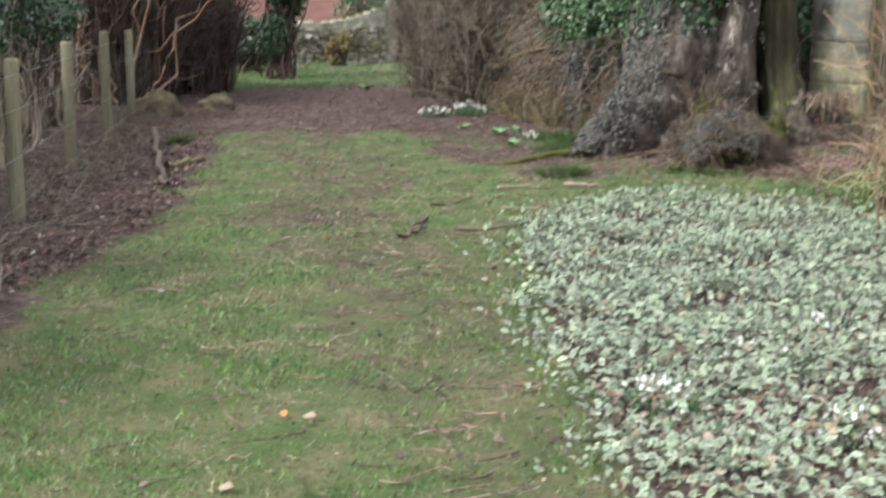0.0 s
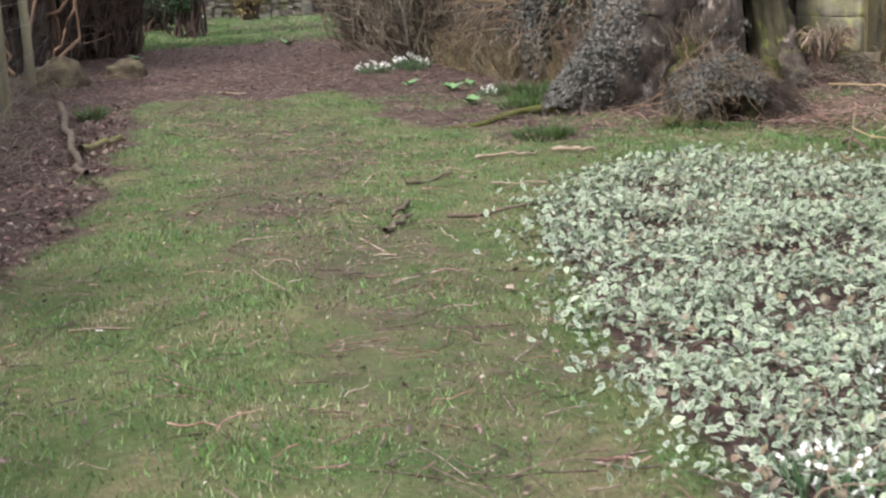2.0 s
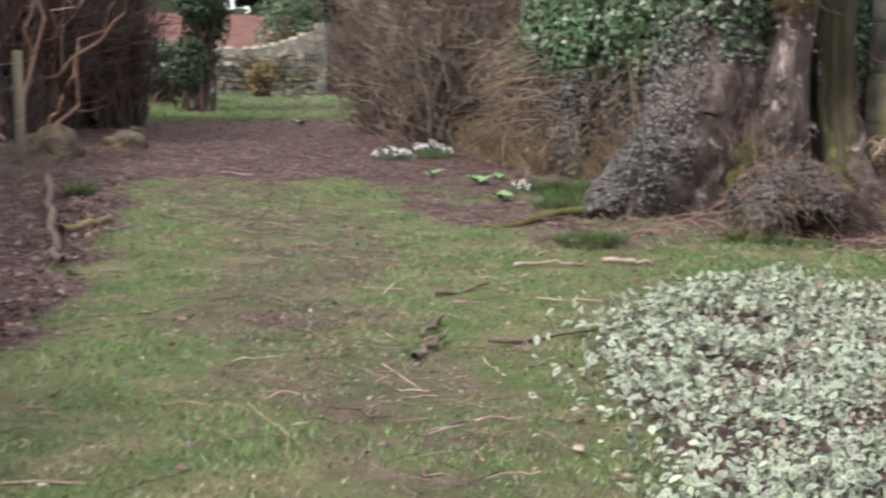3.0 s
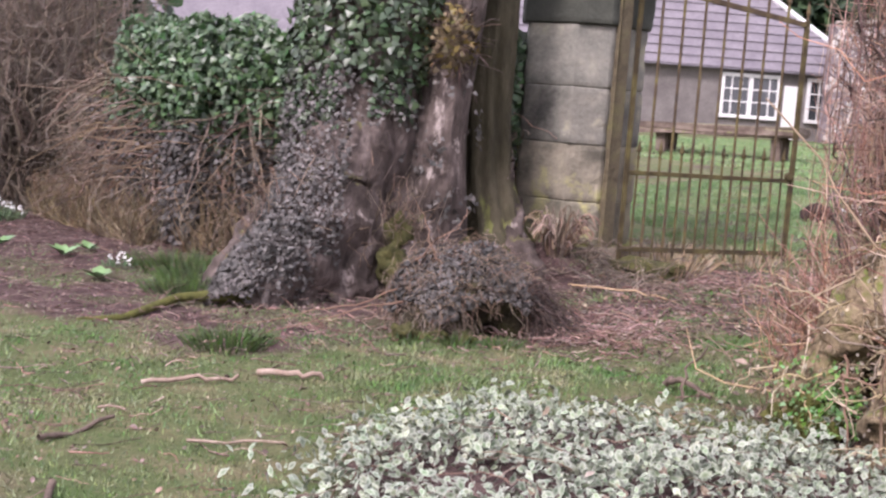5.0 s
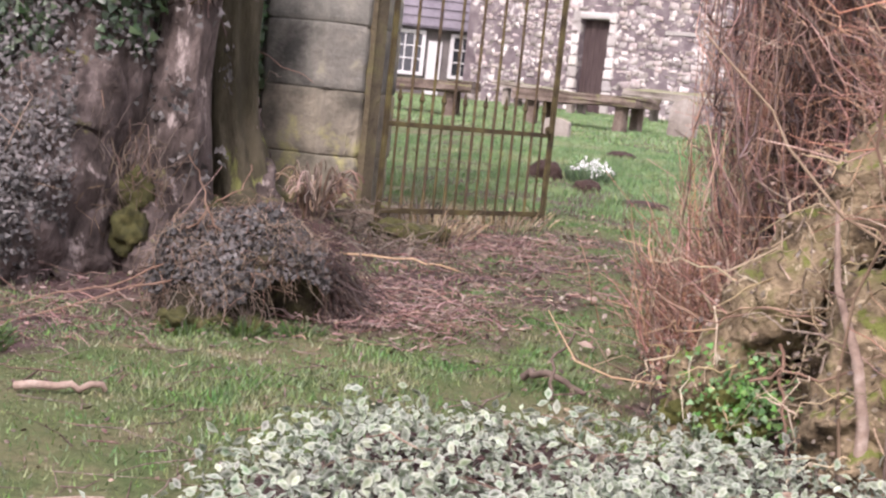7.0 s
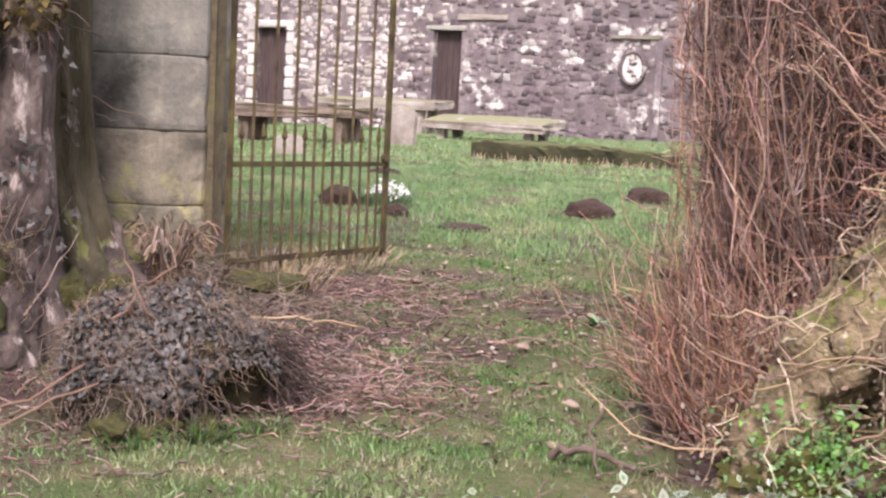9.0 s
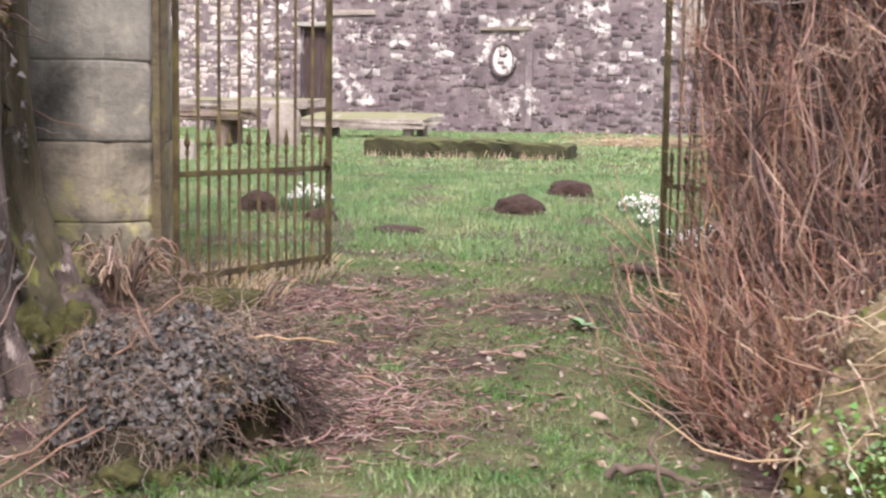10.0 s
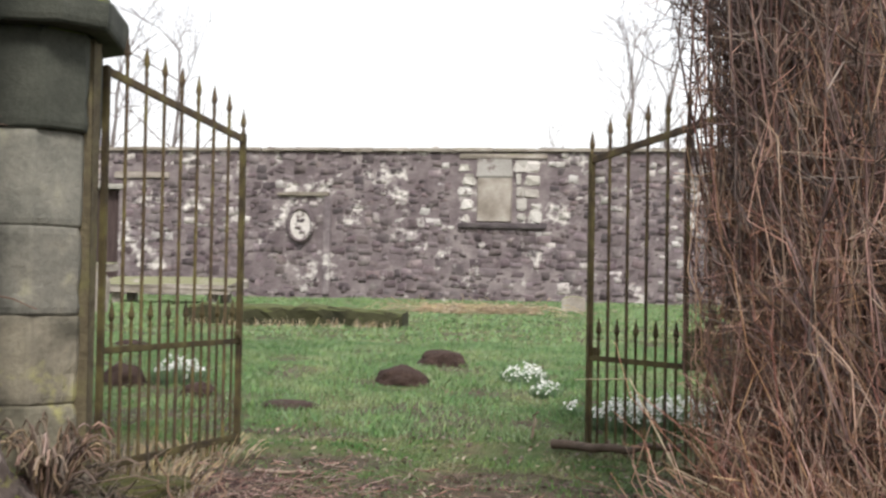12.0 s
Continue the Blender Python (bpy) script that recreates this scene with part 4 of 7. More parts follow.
def burl():
    c = np.array([-5.17, 5.72])
    fw, rt = np.array([0.743, -0.669]), np.array([0.669, 0.743])
    t = thing("tree_stump", "low stump smothered in grey ivy with a dark hollow", "stump", (*c, 0.04))
    bm = lump(1.0, (*c, 0.16), (0.44, 0.44, 0.4), 0.14, 5, seed=5, flat=-0.02)
    h = c + 0.24 * rt + 0.36 * fw
    hole = Vector((*h, 0.1))
    for v in bm.verts:
        d = (v.co - hole).length
        if d < 0.28:
            v.co += (Vector((*(c + 0.1 * rt), 0.12)) - v.co) * 0.75 * (1 - d / 0.28) ** 0.6
    part("stump", bm, M_ROT, t, "dark mossy rotten wood", True)
    rng = np.random.default_rng(31)

    def dome(n, r0, r1):
        d = unit(rng.normal(0, 1, (n, 3)))
        d[:, 2] = np.abs(d[:, 2])
        at = np.array([*c, 0.17]) + d * np.array([0.45, 0.45, 0.41]) * rng.uniform(r0, r1, (n, 1)) * (1 + 0.05 * np.sin(d[:, :1] * 7 + 3 * d[:, 1:2]))
        u, f = (at[:, :2] - c) @ rt, (at[:, :2] - c) @ fw
        ok = ~((np.linalg.norm(at - np.array([*h, 0.08]), axis=1) < 0.245) | ((at[:, 2] < 0.2 + 0.06 * np.sin(u * 17)) & (f > 0.1)))
        return at[ok], d[ok]

    at, d = dome(17000, 0.96, 1.08)
    part("ivy", leaves(at, d, rng.uniform(0.016, 0.034, len(at)), IVY, 0.9), M_IVY_DRY, t, "dull grey-green ivy leaves")
    at, d = dome(1700, 1.0, 1.05)
    side = unit(np.cross(d, rng.normal(0, 1, d.shape))) + 0.15 * d
    p = stems(at, side, rng.uniform(0.06, 0.2, len(at)), 6, 0.7, 0.3, rng)
    p[..., 2] = np.maximum(p[..., 2], 0.05)
    part("twigs", tubes(p, np.linspace(0.0024, 0.0012, 6)[None] * np.ones((len(at), 1)), 3), M_TWIG, t, "tangled dry stems")
    # dead stems that hang over the hollow's far side
    n = 520
    a = rng.uniform(-0.8, 0.4, n)
    base = np.array([*c, 0.0]) + np.stack([(rt * np.cos(a)[:, None] + fw * np.sin(a)[:, None])[:, 0] * 0.42, (rt * np.cos(a)[:, None] + fw * np.sin(a)[:, None])[:, 1] * 0.42, rng.uniform(0.12, 0.42, n)], -1)
    out = rt * np.cos(a)[:, None] + fw * np.sin(a)[:, None]
    p = stems(base, np.stack([out[:, 0] * 0.5, out[:, 1] * 0.5, rng.uniform(-1.1, -0.2, n)], -1) + rng.normal(0, 0.2, (n, 3)), rng.uniform(0.15, 0.42, n), 7, 0.5, 0.15, rng)
    p[..., 2] = np.maximum(p[..., 2], gz(p[..., 0], p[..., 1]) + 0.01)
    part("hanging_stems", tubes(p, np.linspace(0.0035, 0.0018, 7)[None] * np.ones((n, 1)), 3), M_DARKTWIG, t, "dead brown trailing stems")
    # hair-thin roots and stalks below the leaves
    n = 260
    u = rng.uniform(-0.42, 0.1, n)
    b = c + u[:, None] * rt + np.sqrt(np.maximum(0.2 - u * u, 0.01))[:, None] * fw
    p = stems(np.stack([b[:, 0], b[:, 1], rng.uniform(0.08, 0.24, n)], -1), np.stack([rng.normal(0, 0.3, n), rng.normal(0, 0.3, n), -np.ones(n)], -1), rng.uniform(0.05, 0.2, n), 5, 0.5, 0, rng)
    p[..., 2] = np.maximum(p[..., 2], 0.03)
    part("stalks", tubes(p, np.full((n, 5), 0.0017), 3), M_HEDGE, t, "dry hanging stalks")
    for la, z, s in ((-0.3, 0.09, 0.1), (-0.1, 0.08, 0.12), (0.06, 0.1, 0.08)):
        q = c + la * rt + 0.4 * fw
        part("moss_cushion", lump(s * 0.8, (*q, z - 0.02), (1.3, 1.0, 0.8), 0.5, 4, seed=la * 7), M_MOSS_DULL, t, smooth=True)
    for pts in ([(-0.12, 0.3, 0.5), (-0.2, 0.34, 0.62), (-0.22, 0.3, 0.74), (-0.3, 0.3, 0.86)], [(-0.28, 0.3, 0.5), (-0.16, 0.34, 0.66), (-0.05, 0.3, 0.72), (0.0, 0.2, 0.84)],
                [(-0.36, 0.25, 0.32), (-0.62, 0.4, 0.22), (-0.85, 0.45, 0.16), (-1.25, 0.5, 0.05)], [(-0.34, 0.32, 0.26), (-0.6, 0.5, 0.2), (-0.9, 0.62, 0.1), (-1.1, 0.75, 0.05)]):
        q = np.array([[*(c + la * rt + f * fw), z] for la, f, z in pts])
        s = np.linspace(0, 3, 10)
        q = np.stack([np.interp(s, range(4), q[:, i]) for i in range(3)], -1) + rng.normal(0, 0.008, (10, 3))
        part("sucker", tubes(q[None], np.linspace(0.0055, 0.0025, 10)[None], 5), M_TWIG, t, "pale bare shoot")


M_ROT = mat("dark_rotten_wood", [(0.02, 0.016, 0.012), (0.05, 0.042, 0.025), (0.09, 0.085, 0.035)], scale=7, rough=1.0, bump=0.9, fine=40)
burl()


# ---- gate pillar ----
PIL = np.array([-6.99, 7.96])
PIL_TURN = radians(14)


def pillar_block(w, z0, z1, cham, rough, seed):
    """An octagonal course with eroded arrises; cham: width of the chamfers."""
    h = w / 2
    corner = np.array([(h - cham, -h), (h, -h + cham), (h, h - cham), (h - cham, h), (-h + cham, h), (-h, h - cham), (-h, -h + cham), (-h + cham, -h)])
    outline = []
    for a in range(8):
        p, q = corner[a], corner[(a + 1) % 8]
        for s in (0.03, 0.12, 0.3, 0.5, 0.7, 0.88, 0.97):
            outline.append((*(p + (q - p) * s), min(s, 1 - s)))
    rings = []
    n = max(5, int((z1 - z0) / 0.04))
    for z in [z0, z0 + 0.012, *np.linspace(z0 + 0.04, z1 - 0.04, n), z1 - 0.012, z1]:
        ring = []
        for x, y, s in outline:
            worn = noise.noise(Vector((x * 5 + seed, y * 5, z * 5))) + 0.5 * noise.noise(Vector((x * 14, y * 14 + seed, z * 14)))
            chip = max(0.0, noise.noise(Vector((x * 3 + 9 * seed, y * 3, z * 4.5))) - 0.12) * (0.09 if s < 0.2 else 0.02)
            k = 1 - (0.03 if z in (z0, z1) else 0.01 if min(z - z0, z1 - z) < 0.02 else 0) + rough * worn - chip
            ring.append((x * k, y * k, z))
        rings.append(ring)
    return placed(loft(rings), Matrix.Translation((*PIL, 0)) @ Matrix.Rotation(PIL_TURN, 4, "Z"))


def pillar():
    p = thing("gate_pillar", "weathered chamfered ashlar gate pillar with dark damp top", "pillar", (*PIL, 0.15))
    part("plinth", pillar_block(1.0, 0.0, 0.42, 0.14, 0.006, 1), M_STONE_LOW, p, "earth-stained plinth")
    for i, (z0, z1, m) in enumerate(((0.42, 0.76, M_ASHLAR_LOW), (0.76, 1.21, M_ASHLAR_LOW), (1.21, 1.66, M_ASHLAR), (1.66, 2.15, M_ASHLAR))):
        part("stone_course", pillar_block(0.88, z0, z1, 0.2, 0.009, 10 + i), m, p, "" if m == M_ASHLAR else "yellow-lichened pale stone course")
    part("stone_course", pillar_block(0.92, 2.15, 2.66, 0.18, 0.006, 20), M_ASHLAR_DARK, p, "black damp stone course")
    part("cap", pillar_block(1.16, 2.66, 2.84, 0.2, 0.005, 21), M_ASHLAR_DARK, p, "black overhanging cap stone")
    part("cap", pillar_block(0.98, 2.84, 3.02, 0.2, 0.005, 22), M_ASHLAR_DARK, p)
    # upright mossy jamb on which the gate hangs
    jamb = block((0.11, 0.13, 2.6), (0, 0, 0), 0.015, 0, 0.006, 0)
    jx, jy = PIL[0] + 0.44 * math.cos(PIL_TURN) + 0.13 * math.sin(PIL_TURN), PIL[1] + 0.44 * math.sin(PIL_TURN) - 0.13 * math.cos(PIL_TURN)
    part("jamb", placed(jamb, Matrix.Translation((jx, jy, 0.05)) @ Matrix.Rotation(PIL_TURN, 4, "Z")), M_JAMB, p, "brown-green mossy jamb stone")


pillar()


# ---- iron gates ----
def spear(bm, x, z, s=0.85):
    """A spear-headed finial on a bar's end."""
    for r0, r1, z0, z1 in ((0.014, 0.018, 0, 0.02), (0.018, 0.011, 0.02, 0.05), (0.011, 0.026, 0.05, 0.085), (0.026, 0.002, 0.085, 0.2)):
        bmesh.ops.create_cone(bm, cap_ends=True, segments=6, radius1=r0 * s, radius2=r1 * s, depth=(z1 - z0) * s, matrix=Matrix.Translation((x, 0, z + (z0 + z1) / 2 * s)))


def bar_shape(x, z0, z1, r):
    bm = bmesh.new()
    bmesh.ops.create_cone(bm, cap_ends=True, segments=6, radius1=r, radius2=r, depth=z1 - z0, matrix=Matrix.Translation((x, 0, (z0 + z1) / 2)))
    return bm


def gate_leaf(label):
    """One leaf, hinge at the origin, closing towards +x."""
    L, top = 1.615, lambda x: 2.24 - 0.19 * x / 1.615
    g = thing("iron_gate", label, "gate", group="pair of churchyard gates")
    part("hinge_stile", block((0.034, 0.034, top(0) + 0.02), (0, 0, 0), 0.004), M_IRON_GREEN, g)
    part("lock_stile", block((0.038, 0.036, top(L) + 0.03), (L, 0, 0), 0.004), M_IRON_GREEN, g)
    bm = block((L, 0.022, 0.045), (L / 2, 0, 0), 0.004)
    for v in bm.verts:
        v.co.z += top(v.co.x) - 0.03
    part("top_rail", bm, M_IRON, g)
    part("middle_rail", block((L, 0.022, 0.035), (L / 2, 0, 0.72), 0.004), M_IRON_GREEN, g)
    part("bottom_rail", block((L, 0.022, 0.04), (L / 2, 0, 0.1), 0.004), M_IRON_GREEN, g)
    for i in range(1, 8):
        x = L * i / 8
        bar = part("bar", bar_shape(x, 0.04, top(x) + 0.08, 0.0115), M_IRON, g)
        bm = bmesh.new()
        spear(bm, x, top(x) + 0.07)
        part("finial", bm, M_IRON, bar, "spear-headed finial")
    bm = bmesh.new()
    spear(bm, L, top(L) + 0.02)
    part("finial", bm, M_IRON, g, "spear-headed finial")
    for i in range(8):
        x = L * (i + 0.5) / 8
        bar = part("dog_bar", bar_shape(x, 0.04, 0.86, 0.0095), M_IRON_GREEN, g)
        bm = bmesh.new()
        spear(bm, x, 0.85, 0.8)
        part("finial", bm, M_IRON_GREEN, bar)
    bm = bmesh.new()
    for z in (0.78,):
        bmesh.ops.create_cone(bm, cap_ends=True, segments=8, radius1=0.03, radius2=0.03, depth=0.03, matrix=pose(L - 0.05, -0.02, z, 90, 0, 0))
    part("latch", bm, M_IRON_GREEN, g)
    return g


LEAF_L = gate_leaf("rusty mossed spear-topped iron gate standing open by the pillar")
LEAF_R = copy_thing(LEAF_L, Matrix.Identity(4))


def set_leaf(g, hinge, lock, z):
    d = Vector(lock) - Vector(hinge)
    g.matrix_basis = Matrix.Translation((*hinge, z)) @ Matrix.Rotation(math.atan2(d.y, d.x), 4, "Z")


set_leaf(LEAF_L, (-6.485, 8.08), (-6.21, 9.66), 0.28)
set_leaf(LEAF_R, (-3.01, 8.88), (-3.97, 10.18), 0.2)
tagged(LEAF_R, "rusty mossed spear-topped iron gate half open beside red-stemmed shrub")


# ---- low wall under ivy beside the tree ----
def low_wall():
    w = tagged(new("wall_boundary"), "old tumbled boundary wall smothered in ivy and dry grass", "wall", kind="structure")
    w.matrix_basis = pose(-9.5, 5.7, 0)
    rng = np.random.default_rng(41)
    line = [(-13.5, 5.35), (-9.3, 5.75), (-7.45, 7.75)]
    for (ax, ay), (bx, by) in zip(line, line[1:]):
        d = math.hypot(bx - ax, by - ay)
        turn = math.atan2(by - ay, bx - ax)
        part("core", block((d, 0.4, 1.25), ((ax + bx) / 2, (ay + by) / 2, -0.05), 0.02, turn), M_STONE_LOW, w)
        for s, z, ww, h in lay_courses(0.0, d, 0.0, 1.1, 0.13, 0.26, (1.1, 2.2), [], rng):
            m = STONE_ME[rng.integers(len(STONE_ME))]
            ob = part("stone", m, None, w)
            ob.matrix_basis = Matrix.Translation((ax + (bx - ax) * s / d, ay + (by - ay) * s / d, z)) @ Matrix.Rotation(turn, 4, "Z") @ Matrix.Translation((0, -0.2, 0)) @ Matrix.Diagonal((ww * 0.92, 0.2, h * 0.9, 1))
    return w, line


STONE_ME = []
for k, (v, f) in enumerate(STONE_NP):
    STONE_ME.append(mesh_of("stone", (v, f), M_STONE_LOW))
LOW_WALL, LOW_LINE = low_wall()


def along(line, s):
    """Points at parts s (0..1) of a broken line, and its normal towards the lawn."""
    line = np.array(line)
    seg = np.linalg.norm(np.diff(line, axis=0), axis=1)
    t = np.concatenate([[0], np.cumsum(seg)]) / seg.sum()
    x, y = np.interp(s, t, line[:, 0]), np.interp(s, t, line[:, 1])
    i = np.clip(np.searchsorted(t, s) - 1, 0, len(seg) - 1)
    d = np.diff(line, axis=0)[i]
    return x, y, unit(np.stack([d[:, 1], -d[:, 0], 0 * d[:, 0]], -1))


def wall_ivy():
    t = thing("ivy", "thick green ivy heaped over the boundary wall", "ivy", (-8.6, 6.2, 0.05), kind="stuff")
    rng = np.random.default_rng(43)
    n = 17000
    s = rng.uniform(0.46, 1.0, n)
    x, y, nrm = along(LOW_LINE, s)
    z = 0.72 + 1.25 * rng.uniform(0, 1, n) ** 0.8 + 0.06 * np.sin(s * 40) + 0.05 * np.sin(s * 97)
    out = 0.22 + 0.3 * np.sin((z - 0.8) / 1.35 * np.pi) + rng.uniform(-0.4, 0.06, n) + 0.05 * np.sin(s * 60 + z * 9)
    at = np.stack([x, y, z], -1) + nrm * out[:, None]
    a = rng.uniform(-1.75, -0.75, 5200)
    fan = np.stack([np.cos(a), np.sin(a), 0 * a], -1)
    zc = 0.72 + 1.25 * rng.uniform(0, 1, 5200) ** 0.8 + 0.08 * np.sin(a * 9)
    bend = np.stack([-9.25 + 0 * a, 5.8 + 0 * a, zc], -1) + fan * (0.25 + 0.3 * np.sin((zc - 0.8) / 1.35 * np.pi) + rng.uniform(-0.4, 0.06, 5200))[:, None]
    at, nrm, n = np.concatenate([at, bend]), np.concatenate([nrm, fan]), n + 5200
    part("ivy_leaves", leaves(at, nrm + [0, 0, 0.4], rng.uniform(0.045, 0.09, n), IVY, 0.6), M_IVY_WALL, t, "glossy green ivy")
    n = 8000
    s = rng.uniform(0.36, 1.0, n)
    x, y, nrm = along(LOW_LINE, s)
    z = rng.uniform(0.1, 1.25, n)
    at = np.stack([x, y, z], -1) + nrm * (0.27 + rng.uniform(0, 0.2, n))[:, None]
    a = rng.uniform(-1.75, -0.75, 2600)
    fan = np.stack([np.cos(a), np.sin(a), 0 * a], -1)
    bend = np.stack([-9.25 + 0 * a, 5.8 + 0 * a, rng.uniform(0.1, 1.2, 2600)], -1) + fan * (0.32 + rng.uniform(0, 0.2, 2600))[:, None]
    at, nrm, n = np.concatenate([at, bend]), np.concatenate([nrm, fan]), n + 2600
    part("ivy_leaves", leaves(at, nrm + [0, 0, 0.2], rng.uniform(0.03, 0.065, n), IVY, 0.6), M_IVY_DRY, t, "grey-brown lower ivy")
    n = 900
    s = rng.uniform(0.35, 1.0, n)
    x, y, nrm = along(LOW_LINE, s)
    base = np.stack([x, y, rng.uniform(0.4, 1.5, n)], -1) + nrm * 0.35
    p = stems(base, nrm * 0.5 + np.stack([rng.normal(0, 0.7, n), rng.normal(0, 0.7, n), rng.normal(-0.1, 0.5, n)], -1), rng.uniform(0.2, 0.8, n), 6, 0.2, 0.2, rng)
    part("stems", tubes(p, np.linspace(0.008, 0.003, 6)[None] * np.ones((n, 1)), 3), M_TWIG, t, "bare ivy stems")
    # dry grass against the foot of the wall
    g = thing("dry_grass", "tall straw-coloured dead grass against the wall", "grass", (-10, 5.2, 0), kind="stuff")
    n = 2300
    s = rng.uniform(0.25, 0.7, n)
    x, y, nrm = along(LOW_LINE, s)
    b = np.stack([x, y, 0 * x], -1) + nrm * rng.uniform(0.25, 0.65, n)[:, None]
    b[:, 2] = gz(b[:, 0], b[:, 1])
    p = stems(b, np.stack([rng.normal(0, 0.15, n), rng.normal(0, 0.15, n), np.ones(n)], -1), rng.uniform(0.15, 0.6, n), 4, 0.45, 0.25, rng)
    part("grass_stalks", tubes(p, np.linspace(0.006, 0.002, 4)[None] * np.ones((n, 1)), 3), M_DULL_STRAW, g)


M_IVY_WALL = mat("bright_ivy_leaf", [(0.035, 0.075, 0.028), (0.085, 0.15, 0.068)], scale=4, rough=0.38, bump=0, vary=0.5, per="island", spec=0.5)
wall_ivy()


# ---- shrubs ----
def twig_shrub(name, label, at, rx, ry, height, n, material, seed, lean=(0, 0), spread=0.35, thick=0.009, foot=0.45, side=4, wob=0.22, trim=None, clear=None):
    """A leafless shrub: main shoots from the ground and side twigs on them."""
    rng = np.random.default_rng(seed)
    t = thing(name, label, "shrub", (*at, gzf(*at)))
    a, r = rng.uniform(0, 2 * np.pi, n), np.sqrt(rng.uniform(0, 1, n))
    ux, uy = r * np.cos(a), r * np.sin(a)
    x, y = at[0] + ux * rx * foot, at[1] + uy * ry * foot
    base = on_ground(x, y, -0.03)
    h = height * rng.uniform(0.45, 1.0, n) * (1 - 0.25 * r)
    way = np.stack([ux * rx * (1 - foot) + lean[0] + rng.normal(0, spread * 0.3, n), uy * ry * (1 - foot) + lean[1] + rng.normal(0, spread * 0.3, n), h], -1)
    p = stems(base, way, np.linalg.norm(way, axis=1), 9, wob, 0.0, rng)
    if trim:
        # shoots bend back inside the outline
        mid = np.array([at[0] + lean[0] / 2, at[1]])
        rho = np.linalg.norm((p[..., :2] - mid) / [rx + trim, ry + trim], axis=-1)
        pull = np.minimum(1, rng.uniform(0.82, 1.06, (n, 1)) / np.maximum(rho, 1e-6))
        p[..., :2] = mid + (p[..., :2] - mid) * pull[..., None]
        p[:, 1:, :2] += rng.normal(0, 0.03, (n, 8, 2))
    if clear:
        p = p[~((p[..., 0] > clear[0]) & (p[..., 1] < clear[1])).any(1)]
    n = len(p)
    part("shoots", tubes(p, (np.linspace(1, 0.3, 9)[None] * thick * rng.uniform(0.6, 1.5, (n, 1))), 4), material, t)
    m = n * side
    i, j = rng.integers(0, n, m), rng.integers(2, 9, m)
    d = unit(p[i, np.minimum(j, 8)] - p[i, j - 1]) + rng.normal(0, 1.15 if trim else 0.7, (m, 3))
    d[:, 2] = np.abs(d[:, 2]) * 0.8
    q = stems(p[i, j], d, rng.uniform(0.12, 0.55, m) * (0.75 if trim else height / 2.2), 4, 0.3, 0.05, rng)
    if trim:
        out = ((q[:, -1, 0] - at[0] - lean[0] / 2) / (rx + trim + 0.18)) ** 2 + ((q[:, -1, 1] - at[1]) / (ry + trim + 0.18)) ** 2 > 1
        q = q[~out]
    if clear:
        q = q[~((q[:, -1, 0] > clear[0]) & (q[:, -1, 1] < clear[1]))]
    part("twigs", tubes(q, np.linspace(1, 0.35, 4)[None] * thick * 0.62 * np.ones((len(q), 1)), 3), material, t, "fine side twigs")
    return t


twig_shrub("red_stemmed_shrub", "dense leafless shrub with red-brown twigs beside the gate", (-1.8, 7.5), 1.42, 1.55, 3.4, 3300, M_RED, 51, (-0.1, -0.05), 0.4, 0.0035, 0.97, 10, 0.65, trim=0.1, clear=(-2.5, 6.6))


def shrub_skirt():
    rng = np.random.default_rng(53)
    t = thing("fallen_shoots", "low sprawling red-brown shoots spilling onto the grass", "shrub", (-2.9, 6.4, 0.1))
    n = 4200
    a = rng.uniform(2.4, 4.2, n)
    base = on_ground(-2.35 + 0.92 * np.cos(a) * rng.uniform(0.3, 1, n), 6.9 + 0.85 * np.sin(a) * rng.uniform(0.3, 1, n), 0.0)
    way = np.stack([np.cos(a) * 0.2 + rng.normal(0, 0.3, n), np.sin(a) * 0.2 + rng.normal(0, 0.2, n), rng.uniform(0.6, 1.4, n)], -1)
    p = stems(base, way, rng.uniform(0.12, 0.55, n) * rng.choice([1.0, 1.0, 1.6], n), 7, 0.6, 0.1, rng)
    part("shoots", tubes(p, np.linspace(0.0045, 0.0018, 7)[None] * np.ones((n, 1)), 3), M_RED, t)
    p = np.array([[(-2.75, 5.95, 0.2), (-2.95, 5.75, 0.22), (-3.1, 5.7, 0.26), (-3.4, 5.9, 0.4)], [(-3.0, 6.3, 0.5), (-3.5, 7.2, 0.62), (-3.7, 8.0, 0.95), (-4.0, 8.6, 0.9)]])
    part("long_shoot", tubes(p, np.tile([[0.0042, 0.004, 0.0035, 0.002]], (2, 1)), 5), M_STRAW, t, "long arching pale shoots")


shrub_skirt()


